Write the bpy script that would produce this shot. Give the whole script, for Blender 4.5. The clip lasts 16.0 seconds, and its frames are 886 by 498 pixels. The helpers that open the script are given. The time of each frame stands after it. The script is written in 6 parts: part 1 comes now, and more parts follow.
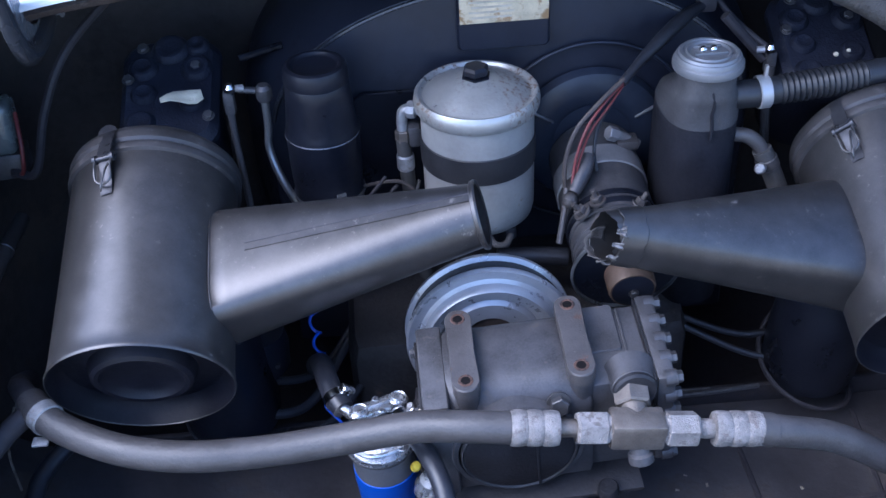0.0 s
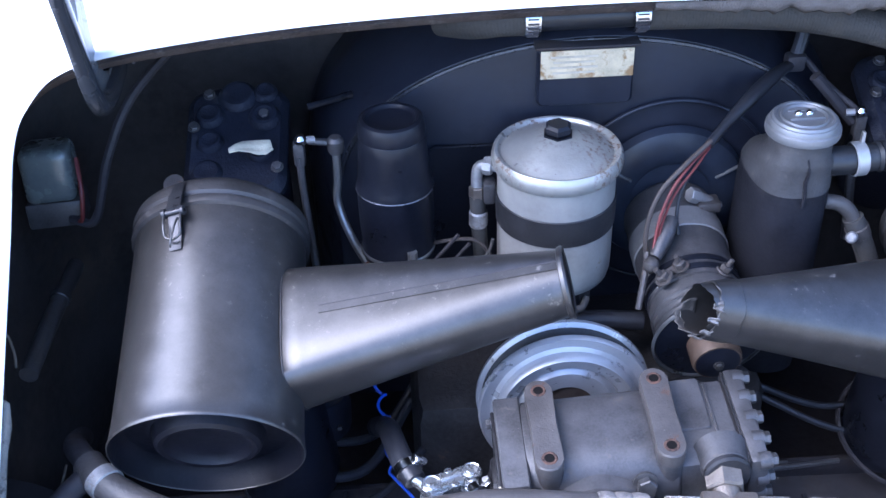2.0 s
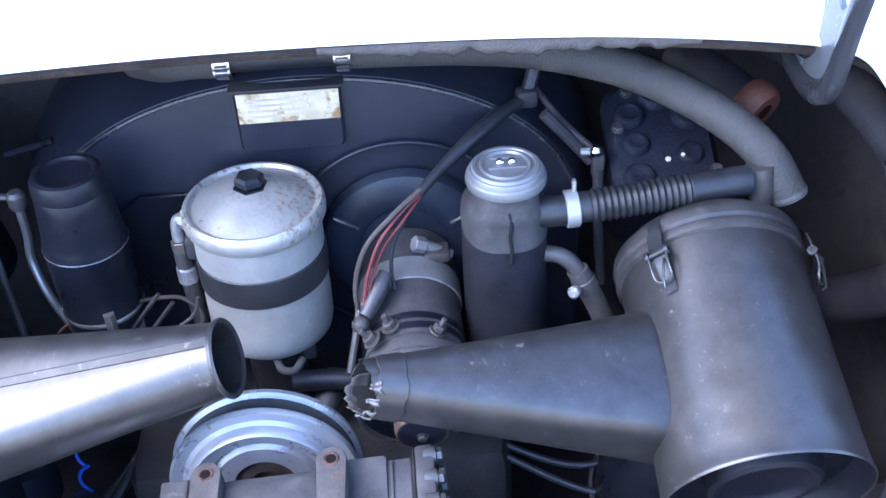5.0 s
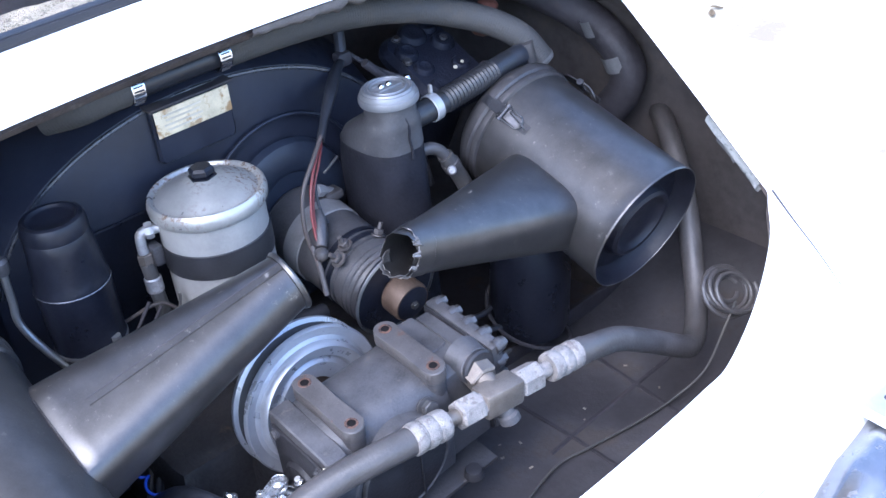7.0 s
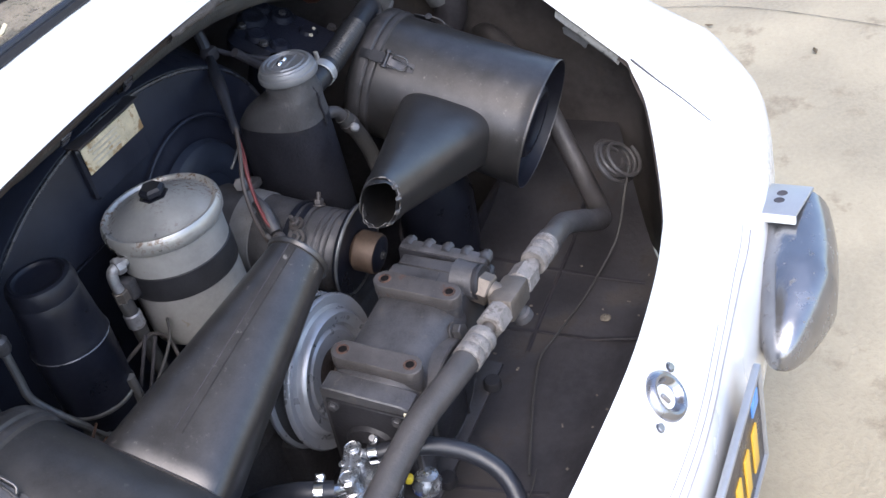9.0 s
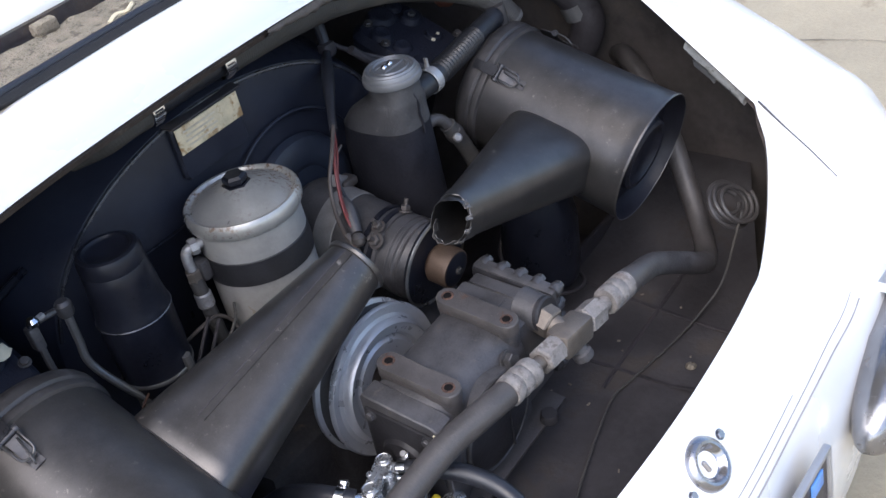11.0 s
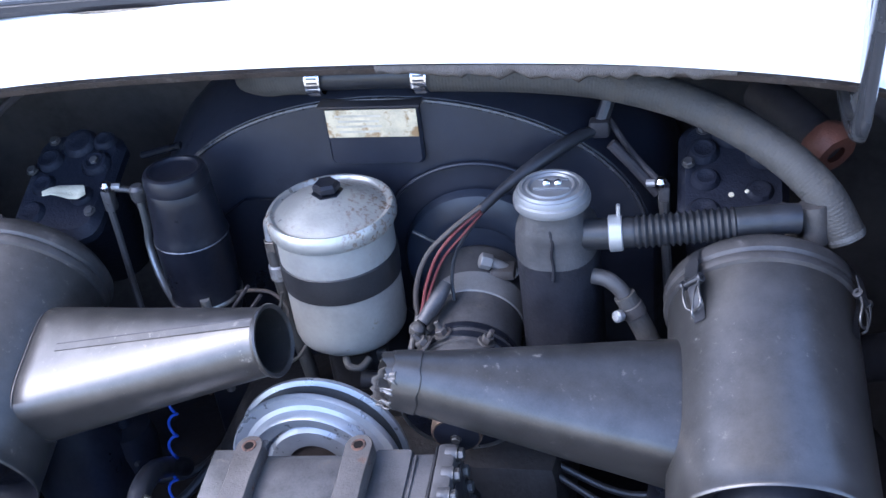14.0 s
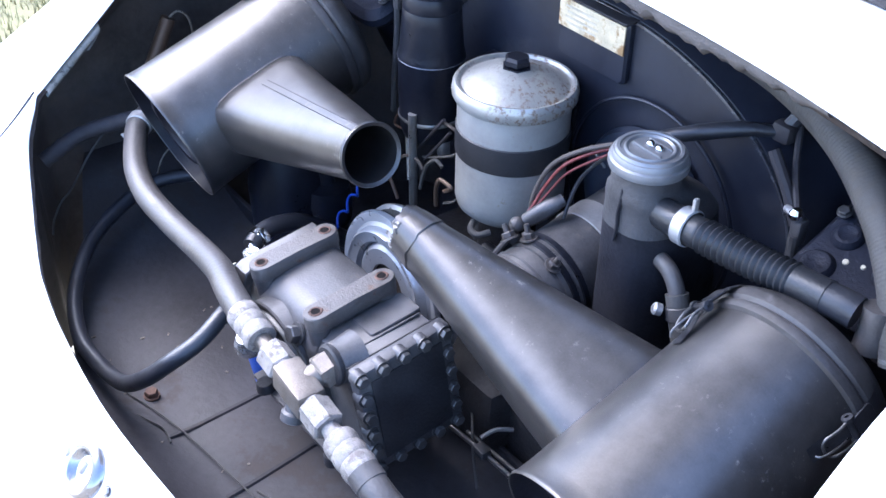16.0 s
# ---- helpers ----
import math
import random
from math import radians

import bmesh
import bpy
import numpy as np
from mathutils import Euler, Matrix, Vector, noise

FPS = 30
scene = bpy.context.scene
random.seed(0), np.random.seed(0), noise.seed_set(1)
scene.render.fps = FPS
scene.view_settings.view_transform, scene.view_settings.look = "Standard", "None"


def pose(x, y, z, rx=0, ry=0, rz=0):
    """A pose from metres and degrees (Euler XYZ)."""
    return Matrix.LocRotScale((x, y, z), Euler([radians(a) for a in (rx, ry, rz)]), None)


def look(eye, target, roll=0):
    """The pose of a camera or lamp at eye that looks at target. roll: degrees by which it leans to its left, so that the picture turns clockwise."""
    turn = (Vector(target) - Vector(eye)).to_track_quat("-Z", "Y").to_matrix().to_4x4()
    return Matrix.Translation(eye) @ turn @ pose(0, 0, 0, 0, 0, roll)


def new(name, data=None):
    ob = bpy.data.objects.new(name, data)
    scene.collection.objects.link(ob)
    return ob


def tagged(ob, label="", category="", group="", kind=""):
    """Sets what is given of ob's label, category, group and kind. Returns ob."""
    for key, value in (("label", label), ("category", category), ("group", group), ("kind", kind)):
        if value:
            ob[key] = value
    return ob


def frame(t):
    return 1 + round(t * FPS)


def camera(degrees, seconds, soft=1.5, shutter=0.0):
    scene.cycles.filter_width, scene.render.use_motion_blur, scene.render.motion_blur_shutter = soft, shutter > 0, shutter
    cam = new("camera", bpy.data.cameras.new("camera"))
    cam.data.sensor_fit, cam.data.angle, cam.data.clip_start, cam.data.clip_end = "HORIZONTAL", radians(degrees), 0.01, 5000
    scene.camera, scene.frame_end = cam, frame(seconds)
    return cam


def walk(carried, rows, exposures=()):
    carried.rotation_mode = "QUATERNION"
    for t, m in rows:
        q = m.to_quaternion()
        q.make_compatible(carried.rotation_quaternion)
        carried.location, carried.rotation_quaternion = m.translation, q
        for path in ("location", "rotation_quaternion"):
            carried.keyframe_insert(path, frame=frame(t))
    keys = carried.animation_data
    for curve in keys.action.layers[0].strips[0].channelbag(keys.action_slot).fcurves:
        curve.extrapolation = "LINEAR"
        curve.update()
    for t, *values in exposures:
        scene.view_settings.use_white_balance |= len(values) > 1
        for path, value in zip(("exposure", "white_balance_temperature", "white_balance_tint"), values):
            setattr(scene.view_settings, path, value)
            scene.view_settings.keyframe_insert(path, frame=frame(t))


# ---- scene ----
cam = camera(43.8, 16.0)
PATH = [
    (0, (-0.126, -1.022, 1.431), (-0.056, 0.567, 0.219), -3.2),
    (0.5, (-0.199, -1.017, 1.433), (-0.089, 0.596, 0.256), -2.8),
    (1, (-0.237, -0.991, 1.438), (-0.129, 0.632, 0.275), -1.0),
    (1.5, (-0.241, -0.983, 1.438), (-0.144, 0.638, 0.27), -0.8),
    (2, (-0.193, -0.955, 1.438), (-0.132, 0.659, 0.259), -1.9),
    (2.5, (-0.079, -0.901, 1.446), (-0.089, 0.679, 0.22), -2.5),
    (3, (0.036, -0.858, 1.428), (-0.007, 0.71, 0.188), -3.7),
    (3.5, (0.083, -0.845, 1.425), (0.067, 0.743, 0.21), -2.4),
    (4, (0.122, -0.838, 1.431), (0.111, 0.759, 0.227), -2.4),
    (4.5, (0.13, -0.832, 1.43), (0.125, 0.757, 0.215), -2.5),
    (4.7, (0.13, -0.835, 1.433), (0.13, 0.751, 0.214), -2.8),
    (6.8, (-0.422, -1.014, 1.442), (0.546, 0.376, 0.379), -5.9),
    (7, (-0.5, -1.007, 1.435), (0.528, 0.325, 0.354), -6.8),
    (7.5, (-0.653, -0.943, 1.449), (0.475, 0.291, 0.35), -8.6),
    (8, (-0.735, -0.835, 1.47), (0.59, 0.132, 0.327), -12.3),
    (8.2, (-0.771, -0.797, 1.469), (0.61, 0.086, 0.323), -13.6),
    (10.3, (-0.771, -0.778, 1.464), (0.582, 0.07, 0.26), -15.0),
    (10.5, (-0.764, -0.78, 1.463), (0.585, 0.106, 0.281), -15.0),
    (11, (-0.668, -0.894, 1.458), (0.513, 0.26, 0.33), -13.4),
    (11.5, (-0.543, -0.995, 1.454), (0.538, 0.296, 0.375), -10.5),
    (12, (-0.346, -0.993, 1.451), (0.496, 0.496, 0.415), -8.7),
    (12.5, (-0.171, -0.967, 1.443), (0.419, 0.668, 0.455), -6.4),
    (13, (-0.062, -0.936, 1.439), (0.287, 0.727, 0.385), -6.0),
    (13.5, (0.11, -0.934, 1.461), (0.003, 0.746, 0.381), -6.1),
    (14, (0.314, -0.917, 1.418), (-0.098, 0.712, 0.333), -7.6),
    (14.5, (0.459, -0.837, 1.385), (-0.255, 0.656, 0.26), -5.3),
    (15, (0.569, -0.774, 1.41), (-0.421, 0.55, 0.286), -3.0),
    (15.5, (0.713, -0.712, 1.421), (-0.519, 0.36, 0.266), 1.0),
    (16, (0.758, -0.681, 1.398), (-0.525, 0.295, 0.215), 1.2),
]
EXPOSURES = [
    (0, 1.90, 5100, 17), (0.5, 2.17, 5150, 18), (1.5, 2.42, 5200, 18), (3, 2.62, 5200, 17), (4.5, 2.92, 5180, 17), (7, 2.62, 5400, 15), (8, 2.22, 5950, 14), (10.5, 1.34, 6350, 13),
    (11, 1.47, 6300, 13), (12, 2.00, 6050, 15), (12.5, 2.32, 5900, 15), (13.5, 2.62, 5700, 16), (14.5, 2.77, 5300, 16), (15.5, 3.22, 5500, 15), (16, 2.94, 5550, 16),
]
walk(cam, [(t, look(eye, target, roll)) for t, eye, target, roll in PATH], EXPOSURES)

# ---- world, sun, exposure ----
scene.view_settings.exposure = 2.2
world = bpy.data.worlds.new("world")
scene.world = world
world.use_nodes = True
wn = world.node_tree.nodes
sky = wn.new("ShaderNodeTexSky")
sky.sky_type, sky.sun_disc = "NISHITA", False
sky.sun_elevation, sky.sun_rotation = radians(52), radians(-108)
sky.air_density, sky.dust_density = 1.0, 1.8
wn["Background"].inputs["Strength"].default_value = 0.14
world.node_tree.links.new(sky.outputs[0], wn["Background"].inputs["Color"])
sun_data = bpy.data.lights.new("sun", "SUN")
sun_data.energy, sun_data.angle, sun_data.color = 0.97, radians(55), (1.0, 0.965, 0.92)
sun = new("sun", sun_data)
sun.matrix_world = look((-2.34, -0.76, 4.00), (0, 0, 0.85))


# ---- mesh helpers ----
PLACED = {}


def thing(name, at=(0, 0, 0), label="", category="", group="", kind=""):
    """An empty at the base of a thing, for its parts."""
    ob = new(name)
    ob.empty_display_size = 0.02
    ob.location = at
    PLACED[ob] = Matrix.Translation(at)
    return tagged(ob, label, category, group, kind)


def part(name, bm, material, parent=None, label="", m=None, smooth=0.6):
    """Links a bmesh, in the world's coordinates or in those of m, as one mesh under its thing."""
    m = m or Matrix()
    base = PLACED.get(parent, Matrix())
    bm.transform(base.inverted() @ m)
    bmesh.ops.recalc_face_normals(bm, faces=bm.faces)
    for f in bm.faces:
        f.smooth = True
    for e in bm.edges:
        if len(e.link_faces) == 2 and e.calc_face_angle(0) > smooth:
            e.smooth = False
    me = bpy.data.meshes.new(name)
    bm.to_mesh(me)
    bm.free()
    me.materials.append(material)
    ob = new(name, me)
    ob.parent = parent
    PLACED[ob] = base
    return tagged(ob, label)


def single(name, bm, material, label="", category="", group="", kind="", m=None, smooth=0.6):
    return tagged(part(name, bm, material, None, "", m, smooth), label, category, group, kind)


def along(p, q):
    """The pose at p whose z axis points to q."""
    p, q = Vector(p), Vector(q)
    return Matrix.Translation(p) @ (q - p).to_track_quat("Z", "Y").to_matrix().to_4x4()


def grid(bm, rows, closed_u=False, closed_v=False):
    """Quads over rows of points."""
    vs = [[bm.verts.new(p) for p in row] for row in rows]
    nu, nv = len(vs), len(vs[0])
    for i in range(nu if closed_u else nu - 1):
        for j in range(nv if closed_v else nv - 1):
            a, b, c, d = vs[i][j], vs[i][(j + 1) % nv], vs[(i + 1) % nu][(j + 1) % nv], vs[(i + 1) % nu][j]
            bm.faces.new((a, b, c, d))
    return vs


def lathe(profile, segs=48, bm=None, m=None, squash=(1, 1), wobble=0.0):
    """A body of rotation round z from (radius, height) pairs; ends at radius 0 are closed."""
    bm = bm or bmesh.new()
    rows = []
    for r, z in profile:
        ring = []
        for k in range(segs):
            a = 2 * math.pi * k / segs
            rr = max(r, 1e-5) * (1 + wobble * noise.noise((3 * math.cos(a), 3 * math.sin(a), 20 * z)))
            p = Vector((rr * math.cos(a) * squash[0], rr * math.sin(a) * squash[1], z))
            ring.append(m @ p if m else p)
        rows.append(ring)
    grid(bm, rows, False, True)
    bmesh.ops.remove_doubles(bm, verts=bm.verts, dist=2e-5)
    return bm


def spline(points, steps=8, closed=False):
    """A smooth line through the points."""
    ps = [Vector(p) for p in points]
    n, out = len(ps), []
    for i in range(n if closed else n - 1):
        p1, p2 = ps[i], ps[(i + 1) % n]
        p0 = ps[(i - 1) % n] if closed or i > 0 else p1 + (p1 - p2)
        p3 = ps[(i + 2) % n] if closed or i + 2 < n else p2 + (p2 - p1)
        for k in range(steps):
            t = k / steps
            out.append(0.5 * (2 * p1 + (p2 - p0) * t + (2 * p0 - 5 * p1 + 4 * p2 - p3) * t**2 + (3 * p1 - p0 - 3 * p2 + p3) * t**3))
    if not closed:
        out.append(ps[-1])
    return out


def resample(points, step):
    out, left = [points[0]], step
    for a, b in zip(points, points[1:]):
        length = (b - a).length
        at = left
        while at <= length and length > 0:
            out.append(a.lerp(b, at / length))
            at += step
        left = at - length
    if (out[-1] - points[-1]).length > step * 0.3:
        out.append(points[-1])
    return out


def tube(points, r, segs=12, bm=None, steps=8, radius_at=None, caps=True, smooth=True):
    """A round bar, hose or wire along a line; radius_at(s) scales it by the way along it."""
    bm = bm or bmesh.new()
    line = spline(points, steps) if smooth else [Vector(p) for p in points]
    rows, s = [], 0.0
    side = None
    for i, p in enumerate(line):
        d = (line[min(i + 1, len(line) - 1)] - line[max(i - 1, 0)]).normalized()
        if side is None:
            side = d.orthogonal().normalized()
        side = (side - d * side.dot(d)).normalized()
        up = d.cross(side)
        if i:
            s += (p - line[i - 1]).length
        rr = r * (radius_at(s) if radius_at else 1.0)
        rows.append([p + rr * (math.cos(a) * side + math.sin(a) * up) for a in (2 * math.pi * k / segs for k in range(segs))])
    vs = grid(bm, rows, False, True)
    if caps:
        bm.faces.new(vs[0])
        bm.faces.new(vs[-1])
    return bm


def ribbed(points, r, pitch, depth, segs=20, from_s=0.0, to_s=9.0, bm=None):
    """A corrugated hose."""
    line = resample(spline(points, 12), pitch / 6)
    def at(s):
        return 1 + depth * math.cos(2 * math.pi * s / pitch) if from_s < s < to_s else 1.0 - depth * 0.3
    return tube(line, r, segs, bm, smooth=False, radius_at=at)


def box(size, at=(0, 0, 0), bevel=0.0, bm=None, m=None, segs=2):
    bm = bm or bmesh.new()
    made = bmesh.ops.create_cube(bm, size=1.0)["verts"]
    mm = (m or Matrix()) @ Matrix.Translation(at) @ Matrix.Diagonal((*size, 1))
    bmesh.ops.transform(bm, matrix=mm, verts=made)
    if bevel:
        edges = list({e for v in made for e in v.link_edges})
        bmesh.ops.bevel(bm, geom=edges, offset=bevel, segments=segs, affect="EDGES", profile=0.5)
    return bm


def prism(outline, z0, z1, bm=None, m=None, bevel=0.0):
    """A plate with the given outline between two heights, with rounded rims."""
    bm = bm or bmesh.new()
    n = len(outline)
    cx, cy = sum(p[0] for p in outline) / n, sum(p[1] for p in outline) / n
    def ring(z, inset):
        out = []
        for x, y in outline:
            d = math.hypot(x - cx, y - cy) or 1
            k = 1 - inset / d
            p = Vector((cx + (x - cx) * k, cy + (y - cy) * k, z))
            out.append(bm.verts.new(m @ p if m else p))
        return out
    levels = [(z0, bevel), (z0 + bevel, 0), (z1 - bevel, 0), (z1, bevel)] if bevel else [(z0, 0), (z1, 0)]
    rings = [ring(*lv) for lv in levels]
    for a, b in zip(rings, rings[1:]):
        for k in range(n):
            bm.faces.new((a[k], a[(k + 1) % n], b[(k + 1) % n], b[k]))
    bm.faces.new(rings[0])
    bm.faces.new(rings[-1])
    return bm


def hexagon(r, n=6, turn=0.0):
    return [(r * math.cos(turn + 2 * math.pi * k / n), r * math.sin(turn + 2 * math.pi * k / n)) for k in range(n)]


def rounded(w, h, r, n=5):
    out = []
    for sx, sy, a0 in ((1, 1, 0), (-1, 1, 90), (-1, -1, 180), (1, -1, 270)):
        for k in range(n + 1):
            a = radians(a0 + 90 * k / n)
            out.append((sx * (w / 2 - r) + r * math.cos(a), sy * (h / 2 - r) + r * math.sin(a)))
    return out


def bolt(r, h, bm=None, m=None, washer=True):
    """A hexagon head on a washer, standing on z = 0 of m."""
    bm = bm or bmesh.new()
    if washer:
        prism(hexagon(r * 1.25, 16), 0, h * 0.2, bm, m)
    return prism(hexagon(r, 6, 0.3), h * 0.2 if washer else 0, h, bm, m, bevel=r * 0.12)


# ---- materials ----
def surf(name, col, rough=0.5, metal=0.0, var=0.25, scale=40, bump=0.15, spot=None, spot_scale=25, spot_at=0.62, fine=None, rvar=0.12, coat=0.0, depth=0.002, spot_mask=None, spec=0.5):
    """A painted, rubber or metal surface with two scales of variation and, with spot, stains or rust of another colour."""
    mat = bpy.data.materials.new(name)
    mat.use_nodes = True
    nt = mat.node_tree
    n, link = nt.nodes, nt.links.new
    bsdf = n["Principled BSDF"]
    co = n.new("ShaderNodeTexCoord").outputs["Object"]
    def noisy(sc, detail=5.0, rough_=0.6):
        t = n.new("ShaderNodeTexNoise")
        t.inputs["Scale"].default_value, t.inputs["Detail"].default_value, t.inputs["Roughness"].default_value = sc, detail, rough_
        link(co, t.inputs["Vector"])
        return t.outputs["Fac"]
    def ramp(src, lo, hi, a=0.0, b=1.0):
        r = n.new("ShaderNodeMapRange")
        for key, v in zip(("From Min", "From Max", "To Min", "To Max"), (lo, hi, a, b)):
            r.inputs[key].default_value = v
        link(src, r.inputs["Value"])
        return r.outputs["Result"]
    def mix(fac, a, b):
        x = n.new("ShaderNodeMix")
        x.data_type = "RGBA"
        link(fac, x.inputs["Factor"])
        for k, v in ((6, a), (7, b)):
            if isinstance(v, tuple):
                x.inputs[k].default_value = (*v, 1)
            else:
                link(v, x.inputs[k])
        return x.outputs[2]
    big, small = noisy(scale), noisy(fine or scale * 9, 3.0)
    lo, hi = tuple(c * (1 - var) for c in col), tuple(min(1, c * (1 + var)) for c in col)
    colour = mix(ramp(big, 0.3, 0.7), lo, hi)
    colour = mix(ramp(small, 0.35, 0.75, 0.0, var), colour, tuple(min(1, c * 1.5 + 0.01) for c in col))
    roughness = ramp(big, 0.3, 0.7, rough - rvar, rough + rvar)
    metallic = None
    if spot:
        f = ramp(noisy(spot_scale, 8.0, 0.7), spot_at, spot_at + 0.08)
        if spot_mask:
            mask = n.new("ShaderNodeMath")
            mask.operation = "MULTIPLY"
            link(f, mask.inputs[0])
            link(ramp(noisy(spot_mask, 2.0), 0.44, 0.58), mask.inputs[1])
            f = mask.outputs[0]
        colour = mix(f, colour, spot)
        up = n.new("ShaderNodeMath")
        up.operation, up.use_clamp = "MULTIPLY_ADD", True
        link(f, up.inputs[0])
        up.inputs[1].default_value = 0.35
        link(roughness, up.inputs[2])
        roughness = up.outputs[0]
        metallic = ramp(f, 0, 1, metal, 0)
    link(colour, bsdf.inputs["Base Color"])
    link(roughness, bsdf.inputs["Roughness"])
    if metallic:
        link(metallic, bsdf.inputs["Metallic"])
    else:
        bsdf.inputs["Metallic"].default_value = metal
    bsdf.inputs["Coat Weight"].default_value = coat
    bsdf.inputs["Specular IOR Level"].default_value = spec
    if bump:
        b = n.new("ShaderNodeBump")
        b.inputs["Strength"].default_value, b.inputs["Distance"].default_value = bump, depth
        link(small, b.inputs["Height"])
        link(b.outputs["Normal"], bsdf.inputs["Normal"])
    return mat


M_oily = surf("oily_black_metal", (0.020, 0.019, 0.021), 0.48, 0.1, var=0.4, scale=30, bump=0.3, spec=0.35, spot=(0.04, 0.037, 0.036), spot_scale=40, spot_at=0.62)
M_bolt = surf("dull_dark_bolt", (0.085, 0.082, 0.082), 0.42, 0.6, var=0.3, scale=90, bump=0.2)
M_plate_steel = surf("dusty_dark_plate", (0.045, 0.042, 0.043), 0.55, 0.2, var=0.35, scale=25, bump=0.3, spot=(0.08, 0.072, 0.066), spot_scale=35, spot_at=0.6)
M_white = surf("white_body_paint", (0.8, 0.8, 0.79), 0.25, var=0.02, scale=6, bump=0.02, coat=0.5)
M_bay = surf("black_bay_paint", (0.030, 0.027, 0.030), 0.65, var=0.45, scale=12, bump=0.35, spot=(0.062, 0.050, 0.044), spot_scale=11, spot_at=0.56, spec=0.3)
M_tray = surf("dusty_black_tray", (0.034, 0.031, 0.033), 0.62, var=0.4, scale=9, bump=0.4, spot=(0.056, 0.048, 0.044), spot_scale=9, spot_at=0.55)
M_lip = surf("dusty_sealer", (0.10, 0.09, 0.085), 0.85, var=0.3, scale=60, bump=0.9, spot=(0.06, 0.04, 0.035), spot_scale=30)
M_cleaner = surf("satin_grey_black_paint", (0.092, 0.087, 0.085), 0.37, 0.76, var=0.16, scale=38, bump=0.12, rvar=0.028, fine=520, depth=0.0008, spot=(0.17, 0.155, 0.14), spot_scale=140, spot_at=0.60, spot_mask=10)
# drum-end finish, near black: the recess's shade is put into the colour
M_cleaner_in = surf("shaded_end_pan", (0.006, 0.006, 0.010), 0.5, 0.0, spec=0.3, var=0.3, scale=30, bump=0.15)
M_cone = surf("satin_grey_metallic_paint", (0.088, 0.084, 0.083), 0.37, 0.80, var=0.16, scale=38, bump=0.12, rvar=0.028, fine=520, depth=0.0008, spot=(0.155, 0.142, 0.13), spot_scale=150, spot_at=0.59, spot_mask=10)
M_silver = surf("silver_hammer_paint", (0.315, 0.307, 0.288), 0.44, 0.35, var=0.16, scale=24, bump=0.12, spot=(0.24, 0.19, 0.125), spot_scale=50, spot_at=0.63)
M_silver_lid = surf("silver_paint_with_rust_specks", (0.38, 0.375, 0.355), 0.36, 0.55, var=0.14, scale=25, bump=0.12, spot=(0.13, 0.078, 0.042), spot_scale=170, spot_at=0.50, spot_mask=13)
M_band = surf("black_rubber_band", (0.015, 0.015, 0.017), 0.55, var=0.3, bump=0.1)
M_black = surf("black_enamel", (0.007, 0.008, 0.013), 0.36, var=0.35, scale=20, bump=0.1, spec=0.28, spot=(0.018, 0.018, 0.021), spot_scale=40, spot_at=0.68)
M_shroud = surf("black_shroud_paint", (0.012, 0.014, 0.023), 0.42, spec=0.38, var=0.3, scale=8, bump=0.08, spot=(0.017, 0.018, 0.026), spot_scale=6, spot_at=0.55)
M_castiron = surf("grey_black_cast_metal", (0.068, 0.065, 0.067), 0.46, 0.3, var=0.42, scale=32, bump=0.16, spot=(0.105, 0.093, 0.083), spot_scale=60, spot_at=0.60, fine=420)
M_bracket = surf("dusty_steel_lug", (0.078, 0.070, 0.067), 0.5, 0.3, var=0.25, scale=40, bump=0.3, spot=(0.09, 0.045, 0.03), spot_scale=45, spot_at=0.6)
M_rust = surf("rusty_steel", (0.085, 0.045, 0.03), 0.8, 0.1, var=0.5, scale=60, bump=0.6)
M_hub = surf("brown_bearing_metal", (0.10, 0.066, 0.046), 0.5, 0.3, var=0.3, scale=50, bump=0.2)
M_pulley = surf("grey_pulley_paint", (0.36, 0.365, 0.385), 0.34, 0.5, var=0.1, scale=40, bump=0.08, spot=(0.15, 0.14, 0.14), spot_scale=30, spot_at=0.66)
M_belt = surf("worn_groove_rubber", (0.025, 0.025, 0.027), 0.6, var=0.3, bump=0.3)
M_hose = surf("dusty_grey_black_rubber", (0.056, 0.051, 0.049), 0.45, var=0.25, scale=30, bump=0.3, spot=(0.085, 0.077, 0.072), spot_scale=25, spot_at=0.58)
M_hose_grey = surf("grey_fabric_hose", (0.05, 0.047, 0.044), 0.7, var=0.2, scale=35, bump=0.4, spot=(0.075, 0.068, 0.06), spot_scale=15, spot_at=0.55)
M_plastic = surf("black_ribbed_plastic", (0.016, 0.017, 0.020), 0.4, var=0.25, bump=0.2, spot=(0.05, 0.047, 0.045), spot_scale=50, spot_at=0.64)
M_tank = surf("dusty_black_tank_paint", (0.013, 0.013, 0.017), 0.6, spec=0.2, var=0.35, scale=25, bump=0.35, spot=(0.03, 0.028, 0.027), spot_scale=40, spot_at=0.62)
M_shoulder = surf("grey_dust_on_black_paint", (0.04, 0.039, 0.041), 0.6, var=0.3, scale=30, bump=0.4, spot=(0.10, 0.095, 0.09), spot_scale=60, spot_at=0.62)
M_steel = surf("worn_zinc_steel", (0.33, 0.325, 0.325), 0.45, 0.6, var=0.3, scale=70, bump=0.4, spot=(0.24, 0.22, 0.2), spot_scale=60, spot_at=0.55)
M_brass = surf("dull_brass", (0.17, 0.145, 0.122), 0.5, 0.6, var=0.3, scale=60, bump=0.3, spot=(0.12, 0.09, 0.07), spot_scale=50)
M_chrome = surf("bright_chrome", (0.72, 0.73, 0.75), 0.14, 1.0, var=0.1, scale=20, bump=0.05, rvar=0.06, spot=(0.4, 0.36, 0.3), spot_scale=40, spot_at=0.72)
